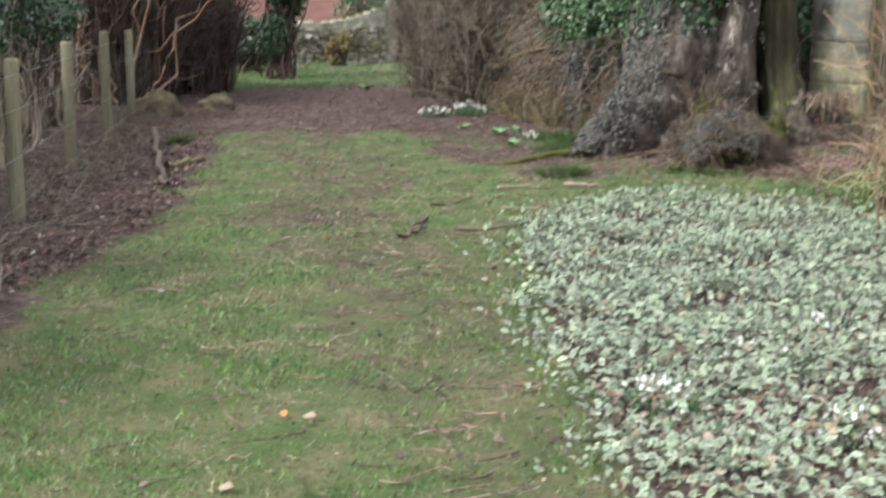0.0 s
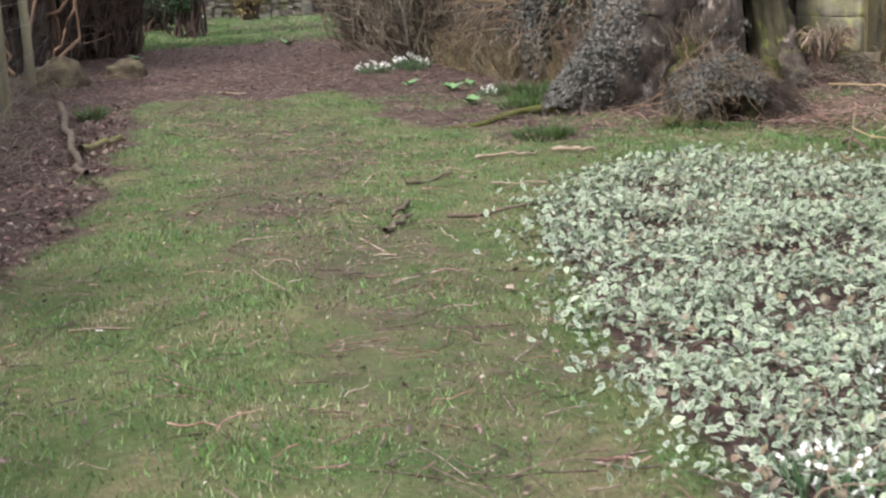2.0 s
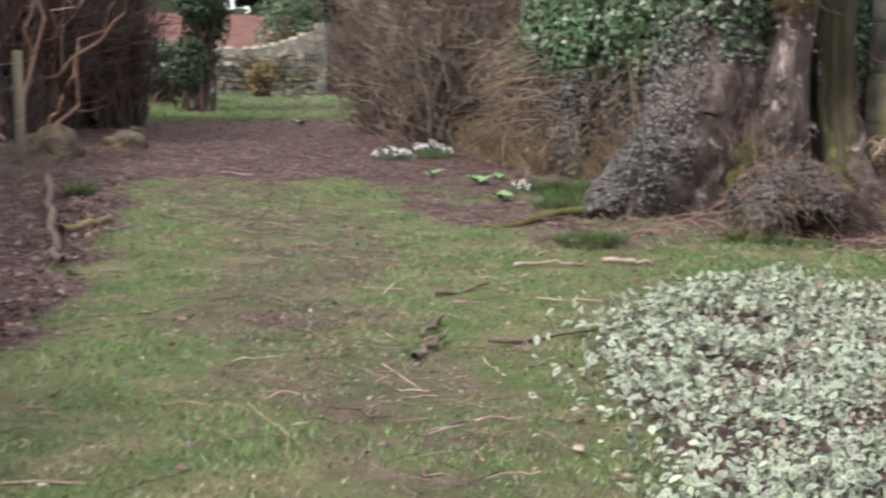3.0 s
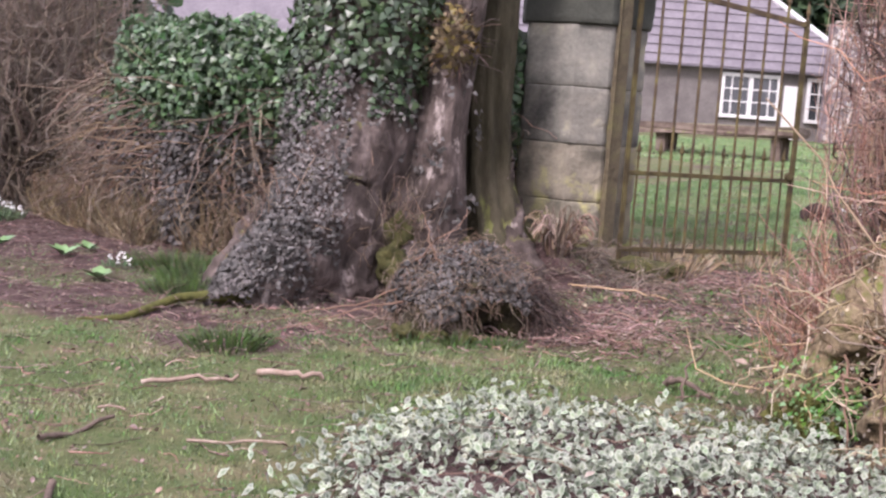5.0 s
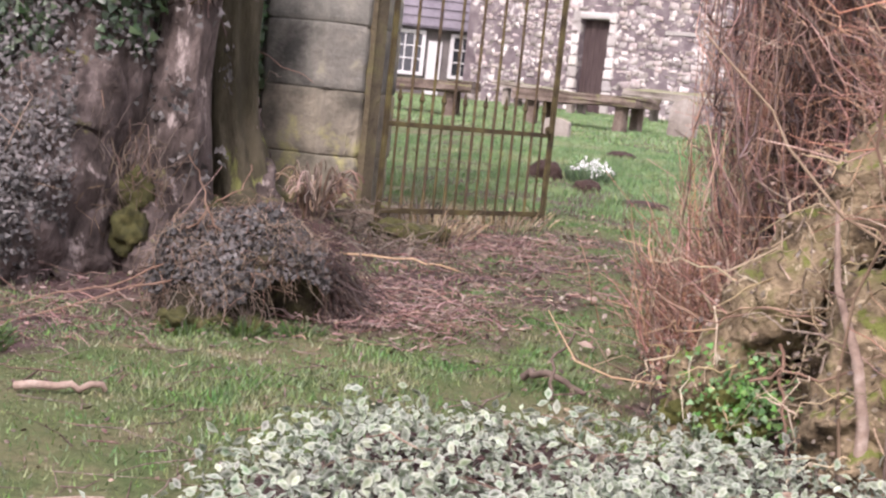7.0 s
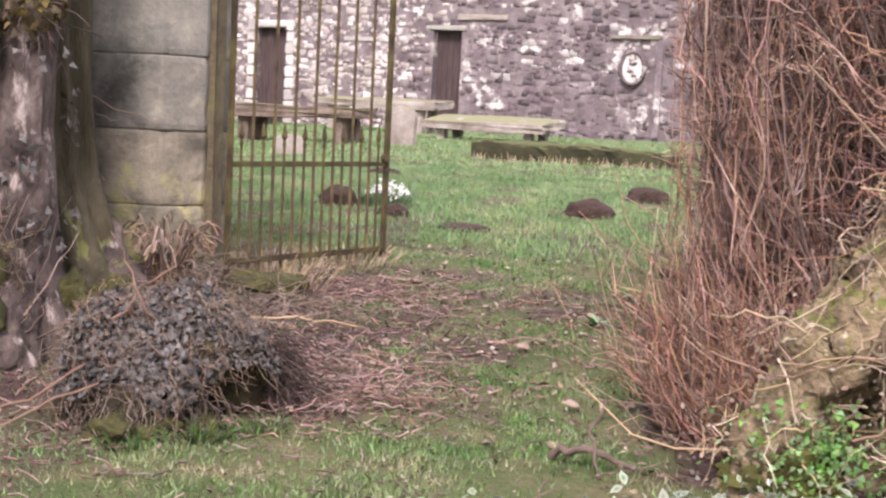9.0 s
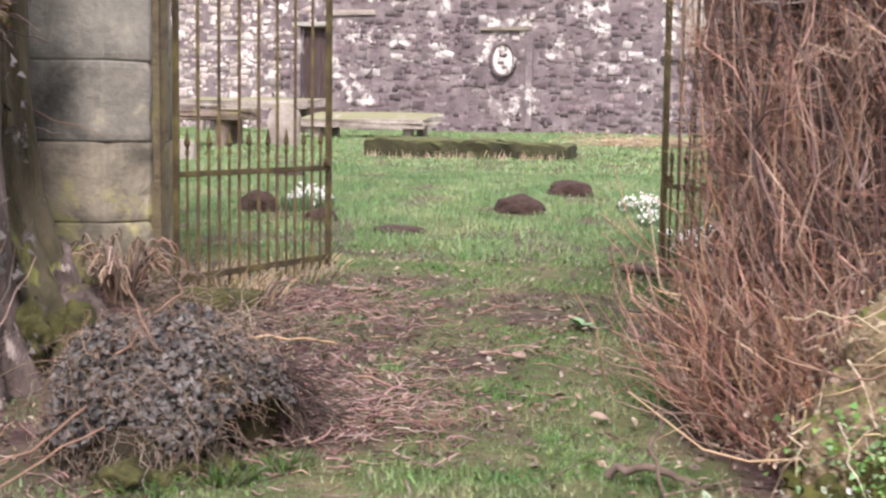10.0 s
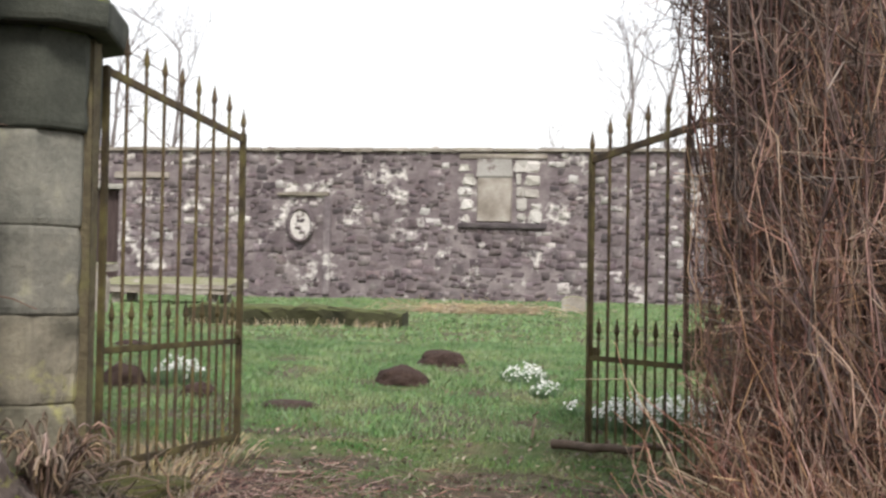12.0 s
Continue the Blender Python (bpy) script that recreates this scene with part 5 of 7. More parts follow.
def mossy_trunk():
    t = thing("mossy_old_trunk", "leaning mossy trunk with ivy stems among red twigs", "tree", (-2.02, 6.45, 0.08))
    rings = []
    a = np.linspace(0, 2 * np.pi, 44, endpoint=False)
    for z in np.arange(-0.1, 4.6, 0.06):
        r = np.interp(z, [0, 0.5, 1.2, 2.5, 4.6], [0.42, 0.34, 0.28, 0.22, 0.16]) * (1 + 0.18 * np.sin(4 * a + z) + 0.1 * np.sin(9 * a - 2 * z) + 0.06 * np.sin(7 * z + 3 * a))
        rings.append(np.stack([-2.02 + 0.05 * z + r * np.cos(a), 6.45 + 0.03 * z + r * np.sin(a), np.full(44, z)], -1))
    rings = gnarl((np.array(rings).reshape(-1, 3),), 0.07, 6.0)[0].reshape(len(rings), 44, 3)
    part("trunk", loft(rings), M_OLDWOOD, t, smooth=True)
    for pts, r in (([(-2.08, 6.35, 1.25), (-2.3, 6.2, 0.85), (-2.5, 6.1, 0.5), (-2.63, 6.02, 0.2), (-2.7, 5.98, -0.03)], (0.15, 0.17, 0.18, 0.17, 0.13)), ([(-1.7, 6.3, 1.0), (-1.6, 6.15, 0.5), (-1.55, 6.0, 0.1), (-1.5, 5.9, -0.05)], (0.2, 0.2, 0.18, 0.12)), ([(-1.95, 6.2, 0.7), (-1.95, 5.98, 0.4), (-1.95, 5.85, 0.12), (-1.95, 5.75, -0.05)], (0.24, 0.22, 0.2, 0.12))):
        s = np.linspace(0, len(pts) - 1, 40)
        q = np.stack([np.interp(s, range(len(pts)), np.array(pts)[:, i]) for i in range(3)], -1)[None]
        part("buttress", gnarl(tubes(q, np.interp(s, range(len(pts)), r)[None] * (1 + 0.1 * np.sin(s * 5)), 30), 0.075, 7.0), M_OLDWOOD, t, "sloping moss-covered buttress root", True)
    part("moss_cushion", lump(0.17, (-2.6, 5.97, 0.12), (1.2, 0.9, 0.8), 0.5, 4, seed=2), M_MOSS, t, "bright moss")
    r2 = np.random.default_rng(58)
    n = 1300
    c = np.array([-2.52, 5.93, 0.2]) + r2.normal(0, 1, (n, 3)) * [0.11, 0.06, 0.09]
    c[:, 2] = np.maximum(c[:, 2], 0.1)
    part("leaves", leaves(c, np.tile([[-0.1, -1.0, 0.6]], (n, 1)), r2.uniform(0.014, 0.03, n), IVY, 0.7, 1.4, r2), M_GREEN, t, "fresh green leaves at the root")
    rng = np.random.default_rng(57)
    p = np.array([[(-1.87, 5.7, 0.0), (-1.88, 5.7, 0.28), (-1.93, 5.7, 0.5), (-2.06, 5.74, 0.75), (-2.13, 5.8, 1.05)], [(-1.75, 6.0, 0.3), (-1.8, 5.95, 1.0), (-1.78, 5.98, 1.7), (-1.9, 6.0, 2.3), (-1.9, 6.1, 3.0)]])
    part("branch", tubes(p, np.array([[0.026, 0.024, 0.02, 0.014, 0.008], [0.045, 0.045, 0.04, 0.035, 0.02]]), 8), M_PALE, t, "barkless pale dead branch", True)
    for k in range(2):
        n = 170
        s = rng.uniform(0, 1, n)
        a = rng.uniform(0, 2 * np.pi, n)
        c = np.stack([np.interp(s, [0, 1], [-2.1, -2.72]), np.interp(s, [0, 1], [6.3, 6.0]), np.interp(s, [0, 1], [1.2, 0.1])], -1) if k else np.stack([-1.98 + 0 * s, 6.4 - 0.6 * (1 - s) * (s < 0.5), 0.05 + 1.6 * s], -1)
        c = c + 0.2 * np.stack([np.cos(a), np.sin(a), 0.4 * np.sin(2 * a)], -1)
        q = stems(c, np.stack([rng.normal(0, 0.5, n), rng.normal(-0.3, 0.4, n), rng.normal(0.5, 0.6, n)], -1), rng.uniform(0.1, 0.4, n), 6, 0.5, 0.2, rng)
        part("leaves", leaves(np.repeat(c, 5, 0) + rng.normal(0, 0.07, (5 * n, 3)), np.tile([[-0.3, -0.8, 0.5]], (5 * n, 1)), rng.uniform(0.015, 0.035, 5 * n), LEAF, 0.8, 1.5, rng), M_DEADLEAF, t, "dry leaf scraps on the moss")
        part("twigs", tubes(q, np.linspace(0.005, 0.002, 6)[None] * np.ones((n, 1)), 3), M_STRAW, t, "dry stems clinging to the root")
    n = 900
    a, z = rng.uniform(0, 2 * np.pi, n), rng.uniform(1.0, 3.6, n)
    base = np.stack([-2.02 + 0.05 * z + 0.28 * np.cos(a), 6.45 + 0.28 * np.sin(a), z], -1)
    p = stems(base, np.stack([0.6 * np.cos(a), 0.6 * np.sin(a), rng.normal(0.5, 0.5, n)], -1), rng.uniform(0.15, 0.65, n), 7, 0.5, 0.1, rng)
    part("epicormic_twigs", tubes(p, np.linspace(0.0036, 0.0014, 7)[None] * np.ones((n, 1)), 3), M_RED, t, "brushy side shoots")


mossy_trunk()


def root_shoots():
    rng = np.random.default_rng(67)
    t = thing("bare_shoots", "pale arching leafless shoots at the mossy trunk", "shrub", (-1.5, 5.8, 0.05))
    n = 46
    base = on_ground(-1.38 + rng.normal(0, 0.2, n), 5.8 + rng.normal(0, 0.16, n), -0.02)
    way = np.stack([rng.normal(-0.02, 0.16, n), rng.normal(-0.05, 0.16, n), np.ones(n)], -1)
    p = stems(base, way, rng.uniform(0.7, 2.4, n), 9, 0.3, 0.05, rng)
    part("shoots", tubes(p, np.linspace(1, 0.4, 9)[None] * rng.uniform(0.004, 0.011, (n, 1)), 5), M_TWIG, t)
    m = 260
    i, j = rng.integers(0, n, m), rng.integers(3, 9, m)
    q = stems(p[i, j], p[i, j] - p[i, j - 1] + rng.normal(0, 0.12, (m, 3)), rng.uniform(0.15, 0.6, m), 5, 0.3, 0.1, rng)
    part("twigs", tubes(q, np.linspace(0.0035, 0.0015, 5)[None] * np.ones((m, 1)), 3), M_RED, t, "thin reddish side twigs")
    # single stems that cross the mossy root
    for pts, r in (([(-2.33, 5.72, 0.35), (-2.2, 5.7, 0.42), (-2.05, 5.72, 0.4), (-1.9, 5.75, 0.52)], 0.006), ([(-2.25, 5.75, 0.5), (-2.2, 5.72, 0.3), (-2.12, 5.7, 0.0)], 0.007),
                   ([(-2.9, 5.95, 0.55), (-2.6, 5.85, 0.5), (-2.35, 5.8, 0.62), (-2.1, 5.8, 0.6)], 0.005), ([(-1.55, 5.7, 0.0), (-1.62, 5.66, 0.16), (-1.5, 5.62, 0.3), (-1.4, 5.6, 0.34)], 0.01)):
        s = np.linspace(0, len(pts) - 1, 12)
        q = np.stack([np.interp(s, range(len(pts)), np.array(pts)[:, k]) for k in range(3)], -1) + rng.normal(0, 0.006, (12, 3))
        part("stem", tubes(q[None], np.linspace(r, r * 0.6, 12)[None], 6), M_TWIG, t, "pale crossing stem")


root_shoots()
twig_shrub("dark_twig_bush", "tall dark leafless bush arching over the gate", (-1.5, 7.5), 1.15, 1.35, 5.0, 1450, M_PURPLE, 59, (-1.05, 0), 0.5, 0.008, 0.85, 9, 0.45, trim=0.2, clear=(-2.5, 6.6))



def overhang():
    rng = np.random.default_rng(69)
    t = thing("overhanging_branches", "dark bare branches leaning out over the open gate", "branches", (-2.5, 7.6, gzf(-2.5, 7.6)))
    n = 34
    base = np.stack([rng.uniform(-2.8, -2.2, n), rng.uniform(7.2, 8.2, n), rng.uniform(1.3, 2.3, n)], -1)
    base[:4, 2] = gz(base[:4, 0], base[:4, 1]) - 0.03
    tip = np.stack([rng.uniform(-3.6, -2.9, n), rng.uniform(7.0, 8.2, n), rng.uniform(2.75, 4.0, n)], -1)
    p = stems(base, tip - base, np.linalg.norm(tip - base, axis=1), 9, 0.3, 0.0, rng)
    part("branch_mass", tubes(p, np.linspace(1, 0.35, 9)[None] * rng.uniform(0.006, 0.013, (n, 1)), 5), M_PURPLE, t)
    m = 1500
    i, j = rng.integers(0, n, m), rng.integers(3, 9, m)
    q = stems(p[i, j], p[i, j] - p[i, j - 1] + rng.normal(0, 0.14, (m, 3)), rng.uniform(0.1, 0.45, m), 5, 0.4, 0.05, rng)
    part("twigs", tubes(q, np.linspace(0.004, 0.0015, 5)[None] * np.ones((m, 1)), 3), M_PURPLE, t, "fine dark twigs")


overhang()

# bushes along the walk
twig_shrub("brown_hedge_bush", "upright leafless grey-brown hedge bush by the walk", (-15.1, 5.0), 0.9, 0.85, 3.4, 620, M_HEDGE, 61, thick=0.011, foot=0.72, side=8, wob=0.45)
twig_shrub("brown_hedge_bush", "upright leafless grey-brown hedge bush by the walk", (-12.6, 5.15), 0.95, 0.85, 3.3, 660, M_HEDGE, 62, thick=0.011, foot=0.72, side=8, wob=0.45)
twig_shrub("brown_hedge_bush", "thin leafless hedge bush above the dead grass", (-11.0, 5.5), 0.6, 0.5, 1.7, 260, M_HEDGE, 63, thick=0.009, foot=0.8, side=5)
twig_shrub("dark_thicket", "dense dark leafless thicket at the end of the fence", (-14.3, -0.5), 1.2, 1.1, 3.8, 620, M_DARKTWIG, 64, thick=0.016, foot=0.75, side=5)
twig_shrub("dark_thicket", "dense brown leafless thicket beside the walk", (-16.6, 0.3), 1.2, 1.2, 3.8, 620, M_DARKTWIG, 65, thick=0.016, foot=0.8, side=5)


def thicket_limbs():
    t = thing("arching_limbs", "pale crooked bare limbs arching out of the thicket", "branches", (-13.4, 0.0, 0.0))
    rng = np.random.default_rng(66)
    n = 16
    base = on_ground(rng.uniform(-14.2, -13.0, n), rng.uniform(-0.9, 0.1, n), 0)
    p = stems(base, np.stack([rng.uniform(0, 0.7, n), rng.uniform(-0.2, 0.7, n), rng.uniform(0.8, 1.6, n)], -1), rng.uniform(1.4, 3.0, n), 10, 0.45, 0.0, rng)
    p[..., 2] = np.maximum(p[..., 2], 0.05)
    for q in p:
        part("limb", tubes(q[None], np.linspace(0.028, 0.008, 10)[None], 6), M_TWIG, t)


thicket_limbs()


def leafy_bush(name, label, at, rx, ry, h, n, material, seed, size=(0.05, 0.09), shape=LEAF, lo=0.05, category="shrub", trunk=M_DARKTWIG):
    rng = np.random.default_rng(seed)
    t = thing(name, label, category, (*at, gzf(*at)))
    z0 = gzf(*at)
    lobes = np.stack([rng.uniform(-0.55, 0.55, 16) * rx, rng.uniform(-0.55, 0.55, 16) * ry, rng.uniform(lo + 0.12, 0.88, 16) * h], -1)
    pick = rng.integers(0, 16, n)
    d = unit(rng.normal(0, 1, (n, 3)))
    rad = np.array([rx, ry, h * 0.3]) * 0.55 * (0.7 + 0.3 * rng.uniform(0, 1, (16, 1)))
    p = lobes[pick] + d * rad[pick] * rng.uniform(0.55, 1.0, (n, 1))
    ok = p[:, 2] > lo * h
    at3 = p[ok] + np.array([*at, z0])
    part("foliage", leaves(at3, d[ok] + [0, 0, 0.3], rng.uniform(*size, ok.sum()), shape, 0.5, 1.4), material, t)
    m = 26
    base = on_ground(at[0] + rng.uniform(-0.5, 0.5, m) * rx, at[1] + rng.uniform(-0.5, 0.5, m) * ry, -0.03)
    way = lobes[rng.integers(0, 16, m)] + np.array([*at, z0]) - base
    part("stem", tubes(stems(base, way, np.linalg.norm(way, axis=1), 7, 0.2, 0, rng), np.linspace(0.03, 0.01, 7)[None] * np.ones((m, 1)), 5), trunk, t)
    return t


leafy_bush("dark_evergreen_bush", "narrow dark evergreen bush at the end of the walk", (-20.0, 2.3), 0.75, 0.62, 3.2, 8000, M_CONIFER, 71, (0.07, 0.12))
leafy_bush("yew_bush", "bright green clipped bush behind the garden wall", (-27.6, 5.0), 1.3, 0.9, 2.6, 3500, M_IVY_WALL, 73, (0.07, 0.12))
leafy_bush("brown_bush", "brown withered bush against the garden wall", (-24.2, 2.5), 0.5, 0.5, 1.0, 1600, M_BURR, 74, (0.04, 0.08))
leafy_bush("brown_bush", "brown withered bush against the garden wall", (-24.6, 3.9), 0.4, 0.4, 0.85, 1200, M_BURR, 75, (0.04, 0.08))
leafy_bush("laurel_bush", "low green bush beside the garden wall", (-22.0, 1.8), 1.0, 0.9, 1.3, 1800, M_IVY, 72, (0.08, 0.14))
for k, (x, y, h, rx) in enumerate(((1.2, -1.9, 2.4, 1.2), (-0.8, -1.8, 2.5, 1.2), (-2.9, -1.75, 2.5, 1.3), (-4.9, -1.6, 2.4, 1.3), (-6.9, -1.6, 2.5, 1.3), (-9.0, -1.5, 2.6, 1.3), (-11.0, -1.4, 2.6, 1.3))):
    leafy_bush("holly_hedge_bush", "dark glossy evergreen hedge bush behind the fence", (x, y), rx, 0.8, h, 5200, M_HOLLY, 80 + k, (0.06, 0.1), lo=0.36)
twig_shrub("hedge_stems", "bare grey hedge stems behind the wire fence", (-3.5, -1.5), 4.4, 0.5, 2.2, 80, M_HEDGE, 91, thick=0.022, foot=1.0, side=5)
twig_shrub("hedge_stems", "bare grey hedge stems behind the wire fence", (-9.5, -1.3), 3.6, 0.5, 2.4, 80, M_HEDGE, 92, thick=0.022, foot=1.0, side=5)


# ---- fence ----
def fence():
    f = thing("fence", "wire fence on round weathered posts along the bed", "fence", (-4.7, -0.5, 0))
    rng = np.random.default_rng(95)
    tops = []
    for k in range(7):
        x, y = -3.42 - 2.667 * (k - 2), -0.56 + 0.142 * (k - 2)
        z = gzf(x, y)
        h = 1.24 + rng.uniform(-0.04, 0.05)
        lean = rng.normal(0, 0.015, 2)
        ring = []
        a = np.linspace(0, 2 * np.pi, 12, endpoint=False)
        for zz, rr in ((-0.1, 0.056), (0.3, 0.055), (0.8, 0.054), (h - 0.02, 0.053), (h, 0.045)):
            ring.append(np.stack([x + lean[0] * zz + rr * np.cos(a), y + lean[1] * zz + rr * np.sin(a), np.full(12, z + zz)], -1))
        part("post", loft(ring), M_POST, f)
        tops.append((x, y, z))
    tops = np.array(tops)
    for h in (0.15, 0.5, 0.85, 1.1):
        p = (tops + [0, 0.058, h])[None]
        part("wire", tubes(p, np.full((1, len(tops)), 0.0016), 4), M_WIRE, f)
    s = np.linspace(0, 1, 110)
    p0 = tops[0] + (tops[-1] - tops[0]) * s[:, None]
    stay = np.stack([p0 + [0, 0.06, 0.12], p0 + [0, 0.06, 0.97]], 1)
    part("netting", tubes(stay, np.full((110, 2), 0.0008), 3), M_WIRE, f, "thin upright netting wires")


fence()


def fence_tangle():
    rng = np.random.default_rng(97)
    t = thing("dead_stem_tangle", "tangle of dead grey-brown stems along the fence foot", "stems", (-4, -0.6, 0), kind="stuff")
    n = 1200
    x = rng.uniform(-12.5, 3.5, n)
    y = np.interp(x, [-12.5, 3.5], [-0.1, -0.9]) + rng.normal(0, 0.22, n)
    a = rng.uniform(0, 2 * np.pi, n)
    p = stems(on_ground(x, y, 0.0), np.stack([np.cos(a), np.sin(a), rng.uniform(0.0, 1.3, n)], -1), rng.uniform(0.12, 0.5, n), 6, 0.5, 0.3, rng)
    p[..., 2] = np.maximum(p[..., 2], gz(p[..., 0], p[..., 1]) + 0.005)
    part("stems", tubes(p, np.linspace(0.005, 0.002, 6)[None] * np.ones((n, 1)), 3), M_HEDGE, t)
    n = 1700
    x, y = rng.normal(-5, 4.5, n), -1.9 - np.abs(rng.normal(0, 0.8, n)) + rng.normal(0.3, 0.4, n)
    part("dead_leaves", leaves(on_ground(x, y, rng.uniform(0.01, 0.05, n)), np.tile([[0, 0, 1.0]], (n, 1)), rng.uniform(0.03, 0.1, n), LEAF, 0.6, 1.5, rng), M_BLEACHED, t, "bleached dead leaves")
    n = 1500
    x = rng.uniform(-9, 3.0, n)
    y = np.interp(x, BED_X, BED_Y) - np.abs(rng.normal(0, 0.35, n))
    part("dead_leaves", leaves(on_ground(x, y, rng.uniform(0.01, 0.06, n)), np.tile([[0, 0, 1.0]], (n, 1)), rng.uniform(0.03, 0.07, n), LEAF, 0.6, 1.4, rng), M_LITTER, t)


fence_tangle()

# ---- tombs and stones in the churchyard ----
def slab_shape(size, at, turn, tilt=(0, 0), cuts=3, rough=0.012, seed=0):
    bm = block(size, (0, 0, 0), 0, 0, rough, cuts, np.random.default_rng(seed))
    return placed(bm, Matrix.Translation(at) @ Euler((radians(tilt[0]), radians(tilt[1]), turn)).to_matrix().to_4x4())


def table_tomb(label, at, size, h, turn=0.0, tilt=(0, 0), material=None, legs=True, seed=0):
    z = gzf(*at)
    t = thing("table_tomb", label, "tomb", (*at, z), group="churchyard table tombs")
    part("slab", slab_shape(size, (*at, z + h), turn, tilt, seed=seed), material or M_TOMB, t)
    c, s = math.cos(turn), math.sin(turn)
    for sx in (-0.36, 0.36):
        for sy in ((-0.3, 0.3) if legs else (0,)):
            dx, dy = size[0] * sx, size[1] * sy
            x, y = at[0] + c * dx - s * dy, at[1] + s * dx + c * dy
            w = (0.2, 0.2) if legs else (0.3, size[1] * 0.75)
            part("leg", block((w[0], w[1], h + 0.08), (x, y, z - 0.05), 0.02, turn, 0.008), material or M_TOMB, t)
    return t


def mossed_ledger():
    t = thing("grave_slab", "long low grave slab thick with moss", "tomb", (-8.6, 20.6, gzf(-8.6, 20.6)))
    z = gzf(-8.6, 20.6)
    r3 = np.random.default_rng(3)
    a = np.linspace(0, 2 * np.pi, 20, endpoint=False)
    ring = np.stack([0 * a, 0.36 * np.sign(np.cos(a)) * np.abs(np.cos(a)) ** 0.3, 0.2 + 0.22 * np.sign(np.sin(a)) * np.abs(np.sin(a)) ** 0.3], -1)
    xs = np.concatenate([[-1.6, -1.58], np.linspace(-1.5, 1.5, 26), [1.58, 1.6]])
    shrink = np.concatenate([[0.9, 0.97], np.ones(26), [0.97, 0.9]])
    rings = [ring * [1, k, k * (0.8 - 0.12 * max(x, 0) / 1.6)] + [x, 0, -0.05 * max(x - 0.9, 0) ** 2 + 0.012 * math.sin(x * 2.3)] + r3.normal(0, 0.012, ring.shape) for x, k in zip(xs, shrink)]
    rings = gnarl((np.array(rings).reshape(-1, 3),), 0.035, 3.5)[0].reshape(len(xs), 20, 3)
    part("slab", placed(loft(rings), Matrix.Translation((-8.58, 20.55, z - 0.05)) @ Matrix.Rotation(radians(1), 4, "Z")), M_TOMB_MOSS, t)
    rng = np.random.default_rng(5)
    n = 160
    x, y = rng.uniform(-10.1, -7.0, n), 20.05 + rng.uniform(-0.1, 0.1, n)
    p = stems(on_ground(x, y), np.stack([rng.normal(0, 0.2, n), rng.normal(0, 0.2, n), np.ones(n)], -1), rng.uniform(0.05, 0.16, n), 4, 0.2, 0.1, rng)
    part("grass_fringe", tubes(p, np.linspace(0.007, 0.002, 4)[None] * np.ones((n, 1)), 3), M_STRAW, t, "dry grass along the edge")


mossed_ledger()
table_tomb("weathered table tomb with pale lichened slab", (-13.8, 29.6), (3.1, 1.3, 0.2), 0.3, radians(-3), (7, 0), seed=11)
table_tomb("weathered table tomb on stone legs", (-18.5, 33.0), (3.7, 1.2, 0.2), 0.68, 0, (4, 0), seed=12)
table_tomb("brown table tomb on stout stone legs", (-14.6, 22.3), (2.7, 1.0, 0.2), 0.45, radians(4), (0, -1), M_TOMB_BROWN, seed=13)
table_tomb("brown table tomb on stout stone legs", (-17.7, 20.3), (3.2, 1.1, 0.2), 0.42, radians(30), (0, -2), M_TOMB_BROWN, seed=14)
table_tomb("small leaning table tomb near the door", (-23.4, 33.0), (3.0, 1.2, 0.15), 0.5, radians(8), (0, 3), seed=15)


def gravestone(label, at, w, h, thick=0.14, turn=0.0, lean=0.0, material=None):
    z = gzf(*at)
    t = thing("gravestone", label, "gravestone", (*at, z))
    outline = [(-w / 2, -0.05), (w / 2, -0.05), (w / 2, h * 0.7)] + [(w / 2 * math.cos(a), h * 0.7 + h * 0.3 * math.sin(a)) for a in np.linspace(0.2, math.pi - 0.2, 9)] + [(-w / 2, h * 0.7)]
    bm = prism(outline, thick)
    bmesh.ops.bevel(bm, geom=bm.edges[:], offset=0.015, segments=1, affect="EDGES")
    part("headstone", placed(bm, Matrix.Translation((*at, z)) @ Euler((radians(lean), 0, turn)).to_matrix().to_4x4()), material or M_TOMB, t)


gravestone("small round-topped leaning gravestone with yellow lichen", (-13.0, 23.2), 0.6, 0.75, lean=-6)
gravestone("low worn gravestone stub", (-12.15, 18.0), 0.45, 0.3, lean=4, turn=0.3)
gravestone("dark mossy upright gravestone by the gate", (-3.05, 14.0), 0.34, 0.4, material=M_TOMB_MOSS)
gravestone("low brown gravestone in the grass", (-4.9, 29.0), 0.5, 0.32, lean=6)


def molehill(at, r, h, seed, label="fresh dark molehill on the grass"):
    z = gzf(*at)
    bm = lump(1, (0, 0, 0), (r * 0.98, r * 0.88, h), 0.14, 5, seed=seed, flat=-0.02)
    t = tagged(new("molehill", mesh_of("molehill", bm, M_SOIL, True)), label, "molehill", "molehills")
    t.matrix_basis = pose(*at, z)
    return t


molehill((-5.66, 12.7), 0.24, 0.15, 1)
molehill((-5.5, 14.0), 0.24, 0.15, 2)
molehill((-7.12, 11.6), 0.16, 0.1, 3)
molehill((-9.1, 15.2), 0.22, 0.08, 4, "old flattened molehill in the grass")
molehill((-6.3, 11.3), 0.24, 0.05, 5, "old flattened molehill in the grass")
molehill((-7.9, 12.0), 0.2, 0.18, 6, "dark earth heap beside snowdrops")

